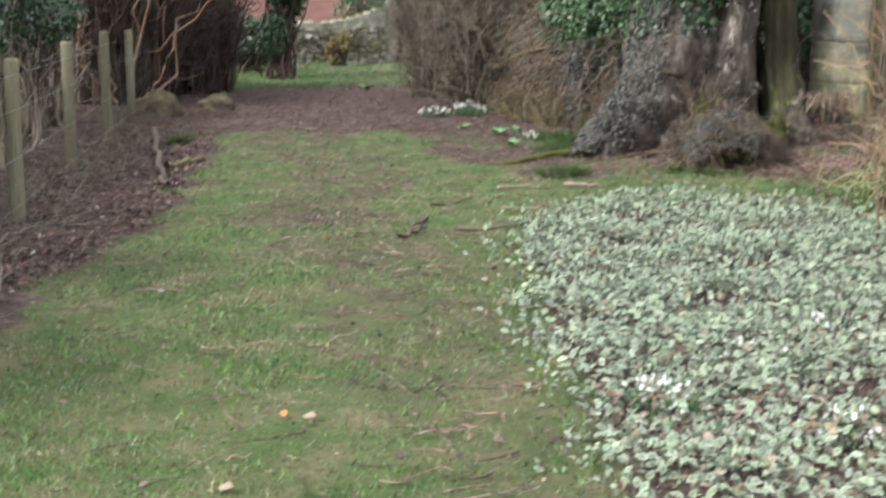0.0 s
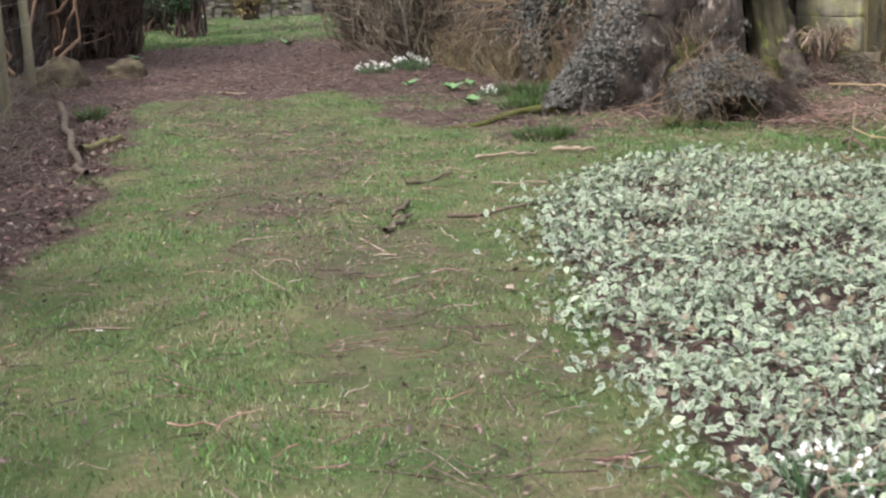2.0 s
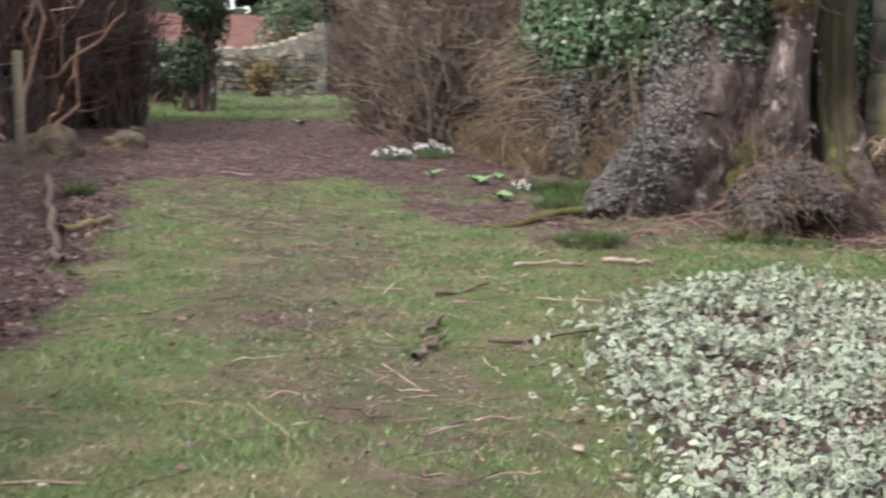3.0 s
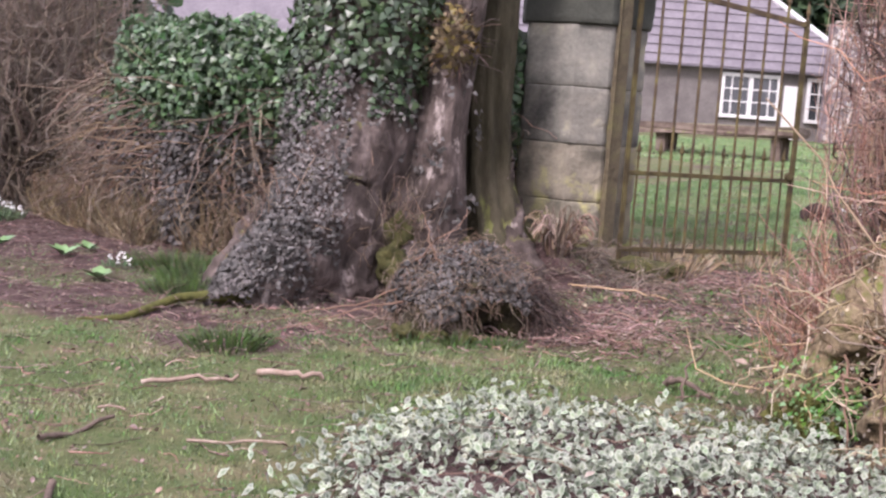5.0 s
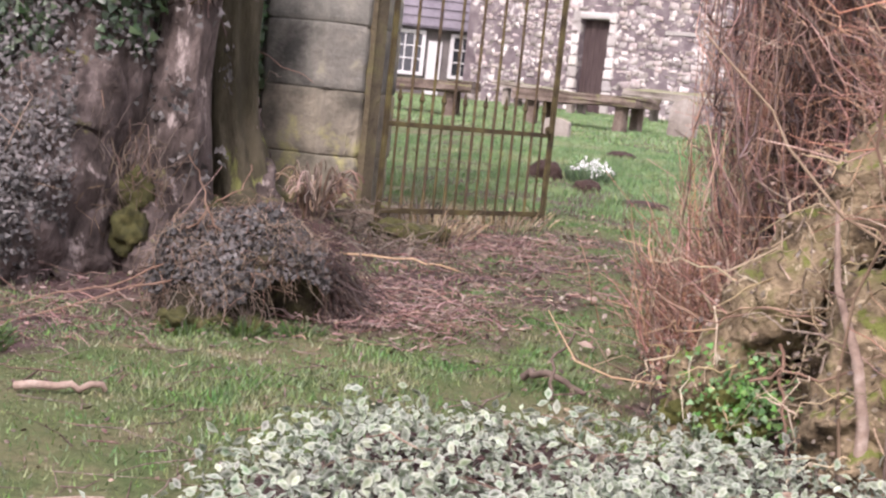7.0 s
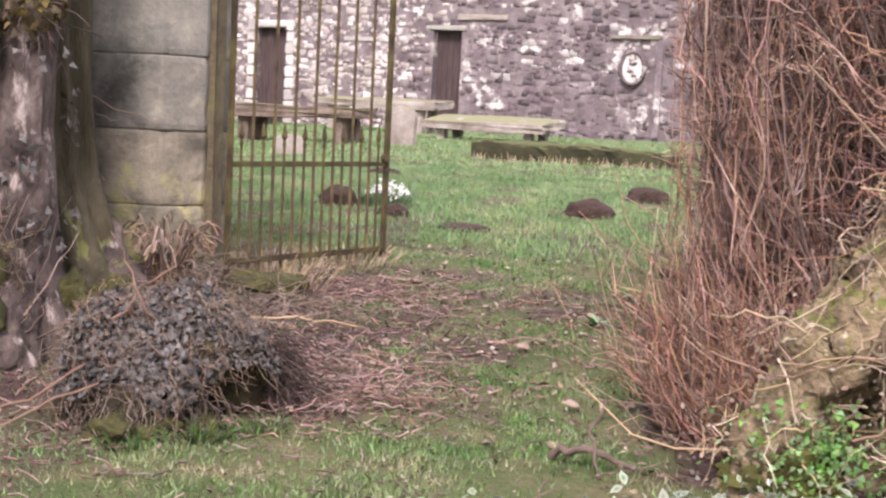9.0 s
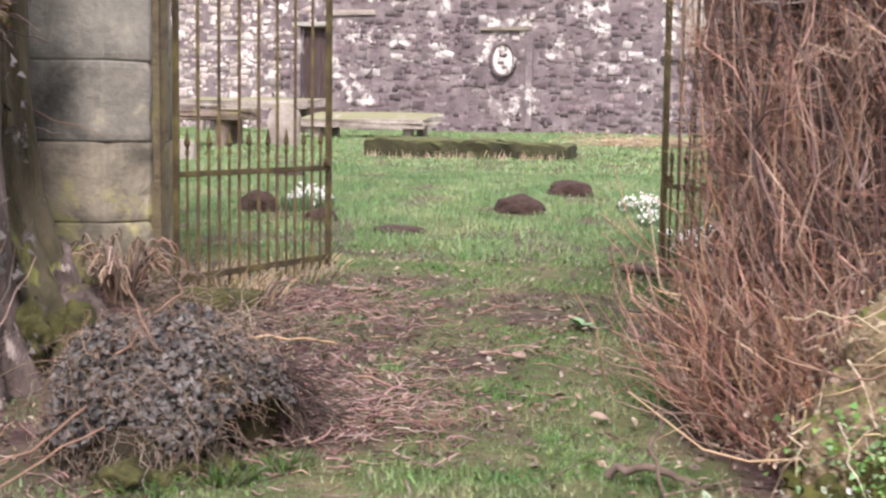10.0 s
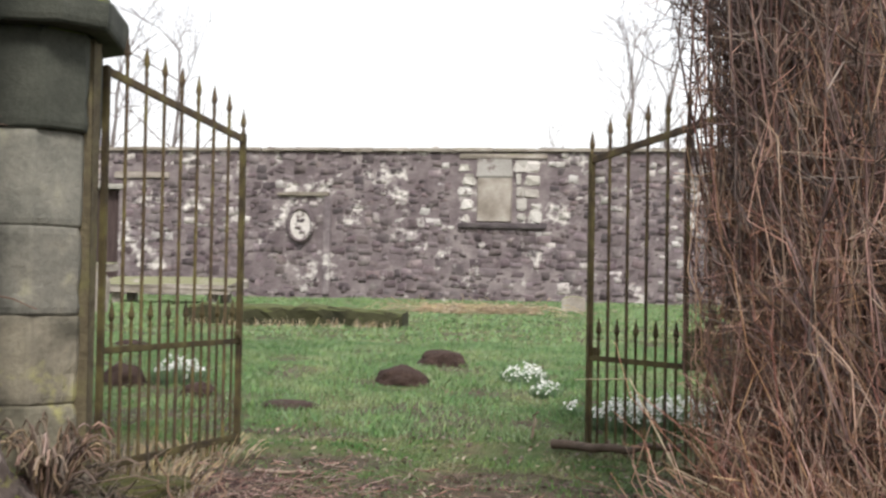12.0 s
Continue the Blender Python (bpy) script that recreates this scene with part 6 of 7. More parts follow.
# straw on the grass near the wall
rng = np.random.default_rng(101)
n = 900
x, y = -6.6 + rng.normal(0, 0.75, n), 26.5 + rng.normal(0, 0.35, n)
straw = thing("straw_heap", "flattened heap of pale straw on the grass", "straw", (-6.6, 26.5, 0.85), kind="stuff")
p = stems(on_ground(x, y, rng.uniform(0, 0.16, n)), np.stack([rng.normal(0, 1, n), rng.normal(0, 1, n), rng.normal(0.15, 0.2, n)], -1), 0.3, 4, 0.2, 0.2, rng)
part("stalks", tubes(p, np.full((n, 4), 0.006), 3), M_STRAW, straw)


# ---- snowdrops ----
def snowdrops(at, r, n, h, label="clump of white snowdrops among grey-green leaves", seed=0, squash=1.0):
    rng = np.random.default_rng(seed)
    t = thing("snowdrop_clump", label, "flowers", (*at, gzf(*at)), group="snowdrop clumps")
    m = n * 3
    a, q = rng.uniform(0, 2 * np.pi, m), np.sqrt(rng.uniform(0, 1, m)) * r
    b = on_ground(at[0] + q * np.cos(a), at[1] + squash * q * np.sin(a), -0.01)
    way = np.stack([np.cos(a) * 0.35 * q / r, np.sin(a) * 0.35 * q / r, np.ones(m)], -1) + rng.normal(0, 0.12, (m, 3))
    p = stems(b, way, rng.uniform(0.6, 1.05, m) * h, 4, 0.1, 0.2, rng)
    part("leaves", tubes(p, np.array([[0.005, 0.006, 0.005, 0.001]]) * np.ones((m, 1)), 3), M_SHOOT, t)
    a, q = rng.uniform(0, 2 * np.pi, n), np.sqrt(rng.uniform(0, 1, n)) * r
    c = on_ground(at[0] + q * np.cos(a) * 1.05, at[1] + squash * q * np.sin(a) * 1.05, h * rng.uniform(0.7, 1.15, n) * (1.05 - 0.55 * (q / r) ** 2))
    petals = [leaves(c + rng.normal(0, 0.004, (n, 3)), np.stack([np.cos(k) + 0 * a, np.sin(k) + 0 * a, 0.3 + 0 * a], -1), 0.027, LEAF, 0.3, 1.5, rng) for k in (0, 2.1, 4.2)]
    part("flowers", join(*petals), M_PETAL, t, "nodding white flowers")


for k, (x, y, r, n, h) in enumerate(((-11.15, 3.95, 0.24, 40, 0.14), (-11.35, 4.45, 0.24, 46, 0.18), (1.75, 2.7, 0.16, 22, 0.15), (1.15, 3.35, 0.2, 10, 0.13), (0.9, 3.95, 0.26, 14, 0.14), (2.35, 3.2, 0.2, 14, 0.15), (2.9, 3.5, 0.2, 14, 0.15), (-7.5, 12.2, 0.22, 80, 0.2), (-4.62, 13.0, 0.2, 50, 0.14), (-4.38, 12.2, 0.13, 26, 0.12), (-3.72, 10.75, 0.26, 130, 0.2), (-3.4, 10.75, 0.3, 150, 0.2), (-3.05, 10.6, 0.3, 150, 0.2), (-4.15, 11.4, 0.08, 8, 0.1), (-2.6, 5.9, 0.08, 8, 0.12), (-8.15, 4.55, 0.12, 14, 0.12))):
    snowdrops((x, y), r, n, h, seed=200 + k)


def rosette(at, r, n, seed, label, material=None):
    rng = np.random.default_rng(seed)
    t = thing("leafy_plant", label, "plant", (*at, gzf(*at)))
    a = np.linspace(0, 2 * np.pi, n, endpoint=False) + rng.normal(0, 0.2, n)
    base = on_ground(np.full(n, at[0]), np.full(n, at[1]), 0.02)
    d = np.stack([np.cos(a), np.sin(a), rng.uniform(0.2, 0.9, n)], -1)
    f = unit(np.cross(d, np.stack([-np.sin(a), np.cos(a), 0 * a], -1)))
    f *= np.sign(f[:, 2:3])
    ln = unit(d)
    ac = np.cross(ln, f)
    size = 0.8 * r * rng.uniform(0.5, 1.1, n)[:, None, None]
    v = base[:, None] + size * (LEAF[None, :, 0:1] * 1.5 * ac[:, None] + LEAF[None, :, 1:2] * ln[:, None] + LEAF[None, :, 2:3] * f[:, None])
    part("leaves", (v.reshape(-1, 3), (np.arange(n)[:, None, None] * 7 + FAN[None]).reshape(-1, 3)), material or M_LUSH, t)


for k, (x, y, r, n) in enumerate(((-7.6, 4.2, 0.2, 11), (-8.75, 4.3, 0.2, 9), (-9.4, 4.0, 0.16, 8), (-8.3, 0.5, 0.2, 9), (-16.2, 3.6, 0.25, 8), (-15.0, 1.2, 0.2, 8), (-9.0, 4.6, 0.18, 9), (-4.1, 8.3, 0.15, 8))):
    rosette((x, y), r, n, 240 + k, "bright green broad-leaved young plant")


def tuft(at, r, n, h, seed, label="lush green grass tuft", material=None):
    rng = np.random.default_rng(seed)
    t = thing("grass_tuft", label, "grass tuft", (*at, gzf(*at)), group="grass tufts")
    a, q = rng.uniform(0, 2 * np.pi, n), np.sqrt(rng.uniform(0, 1, n)) * r
    b = on_ground(at[0] + q * np.cos(a), at[1] + q * np.sin(a), -0.01)
    p = stems(b, np.stack([0.7 * np.cos(a) * q / r, 0.7 * np.sin(a) * q / r, np.ones(n)], -1), rng.uniform(0.6, 1.1, n) * h, 5, 0.08, 0.3, rng)
    part("blades", tubes(p, np.array([[0.004, 0.0045, 0.004, 0.003, 0.0005]]) * np.ones((n, 1)), 3), material or M_TUFT, t)


for k, (x, y, r, n, h) in enumerate(((-5.2, 4.15, 0.24, 260, 0.16), (-7.4, 4.9, 0.3, 260, 0.2), (-7.0, 4.6, 0.25, 220, 0.18), (-8.0, 5.0, 0.35, 320, 0.22), (-4.78, 5.4, 0.12, 90, 0.12), (-4.62, 5.62, 0.1, 70, 0.1), (-4.95, 5.2, 0.12, 80, 0.1), (-8.28, 0.55, 0.1, 90, 0.26))):
    tuft((x, y), r, n, h, 260 + k)
for k, (x, y, r, n, h) in enumerate(((-6.6, 8.7, 0.3, 160, 0.35), (-6.3, 8.5, 0.3, 120, 0.3), (-6.35, 9.4, 0.35, 160, 0.2))):
    tuft((x, y), r, n, h, 280 + k, "dry straw-coloured grass tuft", M_STRAW)


# ---- logs, sticks and debris ----
def stick(name, label, pts, r, material, sides=7, category="stick"):
    pts = np.array([(x, y, gzf(x, y) + z) for x, y, z in pts], float)
    s = np.linspace(0, len(pts) - 1, max(6, 3 * len(pts)))
    q = np.stack([np.interp(s, range(len(pts)), pts[:, i]) for i in range(3)], -1)
    q += np.random.default_rng(int(abs(pts[0, 0]) * 1000)).normal(0, r * 0.35, q.shape)
    ob = new(name, mesh_of(name, tubes(q[None], np.interp(s, [0, len(pts) - 1], [r * 0.6, r * 0.4])[None], sides), material, True))
    return tagged(ob, label, category)


stick("broken_branch", "dark fallen branch on the lawn", [(-3.55, 2.62, 0.02), (-3.75, 2.98, 0.02)], 0.022, M_STICK)
stick("broken_branch", "short curved bark piece on the lawn", [(-2.95, 2.48, 0.02), (-2.75, 2.39, 0.03), (-2.6, 2.3, 0.02)], 0.025, M_STICK)
stick("broken_branch", "short knobbly brown branch on the lawn", [(-2.1, 2.17, 0.03), (-2.25, 2.25, 0.03), (-2.5, 2.4, 0.03)], 0.03, M_STICK)
stick("twig", "pale peeled twig on the lawn", [(-2.05, 2.0, 0.01), (-1.62, 2.08, 0.01)], 0.009, M_PALE)
stick("broken_branch", "long dead branch by the silver leaves", [(-2.35, 2.58, 0.02), (-2.42, 2.95, 0.03), (-2.47, 3.3, 0.04)], 0.022, M_STICK)
stick("twig", "thin pale curved twig on the lawn", [(-1.5, 1.33, 0.01), (-1.05, 1.44, 0.02), (-0.8, 1.4, 0.01)], 0.005, M_PALE)
stick("twig", "thin pale twig on the lawn", [(-3.8, 2.24, 0.02), (-3.72, 2.45, 0.02)], 0.01, M_PALE)
stick("twig", "pale twig at the lawn edge", [(-9.85, 1.9, 0.02), (-9.6, 2.2, 0.02)], 0.018, M_PALE)
stick("twig", "brown twig across the lawn", [(-7.15, 1.15, 0.02), (-6.55, 1.45, 0.02), (-6.45, 1.68, 0.02)], 0.013, M_STICK)
stick("bark_strip", "pale peeled bark strip by the tree", [(-4.35, 3.32, 0.02), (-4.33, 3.6, 0.03), (-4.28, 3.8, 0.02)], 0.022, M_PALE)
stick("bark_strip", "pale pink peeled bark strip", [(-4.36, 3.94, 0.03), (-4.25, 4.08, 0.04), (-4.18, 4.22, 0.02)], 0.03, M_PALE)
stick("twig", "pale twig near silver leaves", [(-3.36, 3.15, 0.02), (-3.22, 3.52, 0.02)], 0.012, M_PALE)
stick("twig", "small pale twig on the lawn", [(-3.95, 2.98, 0.02), (-3.88, 3.08, 0.02)], 0.012, M_PALE)
stick("fallen_limb", "mossy crooked fallen limb on the bed", [(-8.7, 0.28, 0.1), (-7.6, 0.3, 0.06), (-6.2, 0.42, 0.1), (-5.3, 0.45, 0.06), (-4.7, 0.48, 0.05)], 0.06, M_STICK, 9, "log")
stick("fallen_limb", "dark stub of a fallen limb", [(-5.9, 0.45, 0.08), (-6.2, 0.65, 0.09), (-6.42, 0.84, 0.08)], 0.055, M_MOSSY, 9, "log")
stick("rotten_log", "low rotting branch by the gate", [(-4.2, 9.95, 0.04), (-3.8, 9.75, 0.06), (-3.4, 9.8, 0.05)], 0.055, M_STICK, 9, "log")
stick("rotten_log", "half-buried decayed branch by the shrub", [(-3.45, 5.85, 0.03), (-3.3, 5.8, 0.08), (-3.15, 5.85, 0.04)], 0.03, M_STICK, 8, "log")
stick("twig", "curved dead twig standing in the soil", [(-3.22, 5.75, 0.0), (-3.3, 5.82, 0.14), (-3.28, 5.95, 0.24)], 0.014, M_STICK)
stick("twig", "pale stick by the gate", [(-5.6, 8.6, 0.02), (-5.2, 8.1, 0.03)], 0.012, M_PALE)
stick("twig", "pale split wood by the gate", [(-5.9, 9.05, 0.02), (-5.55, 9.0, 0.03)], 0.022, M_PALE)
stick("twig", "thin green twig on the path", [(-6.0, 7.2, 0.05), (-5.6, 7.5, 0.07), (-5.2, 7.55, 0.04)], 0.012, M_STRAW)
stick("dry_stem", "upright dead stem in the churchyard grass", [(-4.35, 10.3, 0.0), (-4.32, 10.3, 0.2)], 0.02, M_PALE)


def boulder(label, at, size, seed, m, category="boulder"):
    z = gzf(*at)
    ob = new("boulder", mesh_of("boulder", lump(1, (0, 0, 0), size, 0.25, 4, seed=seed, flat=-0.05), m, True))
    ob.matrix_basis = pose(*at, z)
    return tagged(ob, label, category)


M_LOG = mat("rotten_brown_wood", [(0.06, 0.045, 0.035), (0.13, 0.1, 0.07), (0.2, 0.17, 0.1)], scale=6, rough=0.95, bump=0.9, fine=40)
boulder("mossy brown log stump at the fence end", (-12.25, 0.15), (0.4, 0.36, 0.33), 4, M_LOG, "stump")
boulder("smaller brown mossy lump of rotten wood", (-12.9, 1.0), (0.33, 0.28, 0.22), 6, M_LOG, "stump")

slab_step = thing("kerb_stone", "mossy squared stone lying beside the gate", "stone", (-6.1, 8.35, 0.2))
part("stone", slab_shape((0.5, 0.32, 0.22), (-6.31, 8.24, 0.1), radians(20), (2, 3), 4, 0.016, 8), M_MOSS_DULL, slab_step)


def brush_pile():
    rng = np.random.default_rng(111)
    t = thing("cut_stem_bundle", "bundle of old cut brown stems against the pillar", "stems", (-6.46, 7.42, 0.2))
    n = 110
    a = rng.uniform(0, 2 * np.pi, n)
    b = on_ground(-6.46 + 0.06 * np.cos(a), 7.42 + 0.06 * np.sin(a), -0.02)
    s = np.linspace(0, 1, 8)[None, :]
    wide, tall = rng.uniform(0.05, 0.2, (n, 1)), rng.uniform(0.14, 0.34, (n, 1))
    p = b[:, None] + np.stack([wide * 1.3 * s * np.cos(a)[:, None], wide * 1.3 * s * np.sin(a)[:, None], tall * np.sin(s * 2.3)], -1) + np.cumsum(rng.normal(0, 0.009, (n, 8, 3)), 1)
    part("stems", tubes(p, np.linspace(1, 0.8, 8)[None] * rng.uniform(0.004, 0.009, (n, 1)), 5), M_TWIG, t)
    n = 260
    b = on_ground(-6.15 + rng.normal(0, 0.3, n), 7.75 + rng.normal(0, 0.3, n), 0)
    p = stems(b, np.stack([rng.normal(0.3, 0.6, n), rng.normal(0, 0.6, n), rng.uniform(0.0, 0.9, n)], -1), rng.uniform(0.15, 0.5, n), 6, 0.35, 0.25, rng)
    part("dry_stalks", tubes(p, np.full((n, 6), 0.0032), 4), M_HEDGE, t, "loose dry stalks")


brush_pile()

cross = thing("feather_twig", "small white split twig lying in the grass", "twig", (-0.68, 0.58, 0.02))
v = tubes(np.array([[(-0.72, 0.45, 0.03), (-0.7, 0.58, 0.035), (-0.66, 0.72, 0.03)]]), np.full((1, 3), 0.006), 5)
part("twig", v, M_PALE, cross)
part("feather", leaves(np.array([[-0.7, 0.56, 0.03]]), np.array([[0.5, 0, 0.8]]), 0.07, LEAF, 0.1), M_PETAL, cross, "white feather")
for k, (x, y, s, m, lab) in enumerate(((1.55, 1.14, 0.05, M_ORANGE, "orange dead leaf on the lawn"), (1.66, 1.27, 0.07, M_PALE, "pale bleached leaf on the lawn"), (2.4, 0.92, 0.07, M_PALE, "pale dead leaf on the lawn"), (2.12, 1.56, 0.06, M_DOOR, "dark dead leaf on the lawn"), (-0.75, 2.45, 0.06, M_PALE, "brown dead leaf on the lawn"), (-4.2, 7.5, 0.09, M_PALE, "pale dead leaf on the path"), (-3.6, 6.6, 0.09, M_PALE, "pale dead leaf on the path"), (-5.0, 7.4, 0.08, M_PALE, "pale dead leaf on the path"))):
    ob = new("fallen_leaf", mesh_of("fallen_leaf", leaves(np.array([[0, 0, 0.02]]), np.array([[0.2, -0.3, 1.0]]), s, LEAF, 0.1, 1.8, np.random.default_rng(k)), m))
    ob.matrix_basis = pose(x, y, gzf(x, y) + 0.01)
    tagged(ob, lab, "leaf")


# ---- trees beyond ----
M_FAR = mat("grey_far_bark", [(0.16, 0.135, 0.125), (0.24, 0.21, 0.2)], scale=2, rough=0.9, bump=0)


def bare_tree(at, h, seed, label):
    rng = np.random.default_rng(seed)
    z = gzf(*at)
    t = thing("bare_tree", label, "tree", (*at, z), group="bare trees behind the ruin")
    tr = stems(np.array([[*at, z - 0.1]]), np.array([[0.05, 0, 1]]), [h * 0.75], 9, 0.12, 0, rng)
    part("trunk", tubes(tr, np.linspace(0.11, 0.04, 9)[None], 7), M_FAR, t)
    out = {}
    for i in range(3, 9):
        for _ in range(2):
            w = rng.normal(0, 0.5, 3)
            w[2] = abs(w[2]) + 0.6
            branching(tr[0, i], unit(w), h * 0.17, 0.03, 2, rng, out, 0.4, 5)
    part("limbs", branch_mesh(out, 3), M_FAR, t, "fine bare twigs")


for k, (x, y, h) in enumerate(((-22.0, 46, 11), (-19.6, 46.5, 12), (-4.4, 47, 11), (-2.6, 48, 11.5), (-6.6, 50, 6.5))):
    bare_tree((x, y), h, 300 + k, "slender leafless tree against the sky")


def conifer(at, h, seed):
    rng = np.random.default_rng(seed)
    z = gzf(*at)
    t = thing("conifer_tree", "tall dark conifer behind the house", "tree", (*at, z), group="conifers behind the house")
    part("trunk", tubes(np.array([[(*at, z - 0.2), (*at, z + h)]]), np.array([[0.25, 0.03]]), 7), M_DARKTWIG, t)
    n = 1700
    s = rng.uniform(0.05, 1, n)
    a = rng.uniform(0, 2 * np.pi, n)
    r = (1 - s) ** 0.8 * h * 0.46 * rng.uniform(0.3, 1.0, n) * (0.8 + 0.3 * np.sin(a * 3 + s * 30)) + 0.1
    at3 = np.stack([at[0] + r * np.cos(a), at[1] + r * np.sin(a), z + s * h - 0.25 * r], -1)
    part("foliage", leaves(at3, np.stack([np.cos(a), np.sin(a), 0.8 + 0 * a], -1), rng.uniform(0.7, 1.4, n), LEAF, 0.5, 1.6), M_CONIFER, t)


for k, (u, v, h) in enumerate(((7.5, 24, 9.5), (10, 20, 8.6), (12, 26, 9.8), (14, 22, 8.2), (16.5, 24, 9.4), (19, 20, 7.5), (8.7, 26, 10.2), (11.2, 23, 9.2), (13, 28, 10.4), (15.2, 27, 9.6), (18, 26, 9.8), (21, 24, 9), (6, 27, 10.4), (2, 26, 8.5))):
    q = HO + u * HX + v * HY
    conifer((q[0], q[1]), h, 320 + k)
for k, (x, y, h) in enumerate(((-40, -6, 11), (-44, 1, 12), (-42, 8, 11), (-38, 13, 10))):
    conifer((x, y), h, 340 + k)


# ---- doors of the ruin ----
for x0, x1, lab in ((-25.2, -24.1, "dark closed plank door in the ruined wall"), (-18.98, -18.06, "dark narrow closed door in the ruined wall")):
    d = thing("door", lab, "door", ((x0 + x1) / 2, WALL_Y + 0.35, 0.95), kind="structure")
    w = (x1 - x0) / 5
    for i in range(5):
        part("plank", block((w - 0.008, 0.06, 3.0), (x0 + w * (i + 0.5), WALL_Y + 0.3, 0.95), 0.006), M_DOOR, d)


# ---- growing cover and turf ----
def ground_cover():
    rng = np.random.default_rng(121)
    t = thing("ground_cover", "bed of silver-variegated ground cover leaves", "ground cover", (0.0, 4.0, 0.0), kind="stuff")
    n = 100000
    x, y = rng.uniform(-3.8, 4.8, n), rng.uniform(2.0, 6.6, n)
    jit = 0.16
    ok = in_patch(x + rng.normal(0, jit, n), y + rng.normal(0, jit, n)) & (rng.uniform(0, 1, n) < np.clip(0.75 + 0.5 * waves(x, y, 0.5, 17), 0.1, 1))
    thin = rng.uniform(0, 1, n) < 0.15 * soft(x - 0.9, 0.5) + 0.3 * soft(x - 2.1 - 0.4 * waves(x, y, 0.7, 19) + 0.5 * (y - 2.9), 0.4)
    x, y = x[ok & ~thin][:52000], y[ok & ~thin][:52000]
    lift = 0.015 + 0.12 * rng.uniform(0, 1, len(x)) + 0.03 * waves(x, y, 0.6, 18)
    at = on_ground(x, y, np.maximum(lift, 0.02))
    far = np.hypot(x + 2.6, y - 3.6) > 0.0
    near = np.flatnonzero((x < -0.9) & (x > -2.6) & (y < 3.9))[:300]
    far[near] = False
    m = far.sum()
    part("leaves", leaves(at[far], np.tile([[0.1, -0.15, 1.0]], (m, 1)), rng.uniform(0.028, 0.058, m), LEAF, 0.95, 1.35, rng), M_COVER, t)
    shapes = [mesh_of("leaf", leaves(np.zeros((1, 3)), np.array([[0, 0, 1.0]]), 1.0, LEAF, 0.25, 1.5, np.random.default_rng(k)), M_COVER_ONE) for k in range(6)]
    for i in near:
        ob = part("leaf", shapes[i % 6], None, t)
        ob.matrix_basis = Matrix.Translation(at[i]) @ Euler((rng.normal(0.15, 0.45), rng.normal(0, 0.45), rng.uniform(0, 6.28))).to_matrix().to_4x4() @ Matrix.Scale(rng.uniform(0.034, 0.058), 4)
    # stray sprigs over the lawn's edge
    n = 90
    k = rng.integers(4, 11, n)
    px = np.array([PATCH[i][0] for i in k]) + rng.normal(0, 0.3, n)
    py = np.array([PATCH[i][1] for i in k]) - np.abs(rng.normal(0, 0.15, n))
    part("stray_leaves", leaves(on_ground(px, py, 0.04), np.tile([[0, 0, 1.0]], (n, 1)), rng.uniform(0.025, 0.045, n), LEAF, 0.5, 1.4, rng), M_COVER, t)
    # dead stalks lying over the leaves
    n = 420
    x, y, a = rng.uniform(-3.0, 4.4, n), rng.uniform(2.4, 6.0, n), rng.uniform(0, 2 * np.pi, n)
    ok = in_patch(x, y)
    x, y, a = x[ok], y[ok], a[ok]
    p = stems(on_ground(x, y, rng.uniform(0.08, 0.14, len(x))), np.stack([np.cos(a), np.sin(a), 0 * a], -1), rng.uniform(0.08, 0.4, len(x)), 6, 0.35, 0.05, rng)
    part("stalks", tubes(p, np.full((len(x), 6), 0.0028), 3), M_TWIG, t, "dead brown stalks")
    # dead brown leaves between
    n = 9000
    x, y = rng.uniform(-3.4, 4.4, n), rng.uniform(2.2, 6.2, n)
    ok = in_patch(x, y) & (rng.uniform(0, 1, n) < 0.1 + 0.35 * soft(x - 0.9, 0.5) + 0.5 * soft(x - 2.1, 0.4))
    part("dead_leaves", leaves(on_ground(x[ok], y[ok], rng.uniform(0.03, 0.11, ok.sum())), np.tile([[0, 0, 1.0]], (ok.sum(), 1)), rng.uniform(0.035, 0.075, ok.sum()), LEAF, 0.6, 1.6, rng), M_DEADLEAF, t)


ground_cover()


def blades(n, x0, x1, y0, y1, h, w, accept, seed):
    rng = np.random.default_rng(seed)
    x, y = rng.uniform(x0, x1, n), rng.uniform(y0, y1, n)
    ok = rng.uniform(0, 1, n) < accept(x, y)
    x, y = x[ok], y[ok]
    m = len(x)
    a = rng.uniform(0, 2 * np.pi, m)
    side = np.stack([np.cos(a), np.sin(a), 0 * a], -1) * (w * rng.uniform(0.7, 1.3, m))[:, None]
    hh = rng.uniform(h[0], h[1], m) * (1 + 0.35 * waves(x, y, 0.7, 23))
    base = on_ground(x, y, -0.004)
    tip = base + np.stack([rng.normal(0, 0.45, m) * hh, rng.normal(0, 0.45, m) * hh, hh], -1)
    v = np.stack([base - side, base + side, tip], 1).reshape(-1, 3)
    return v, np.arange(3 * m).reshape(-1, 3)


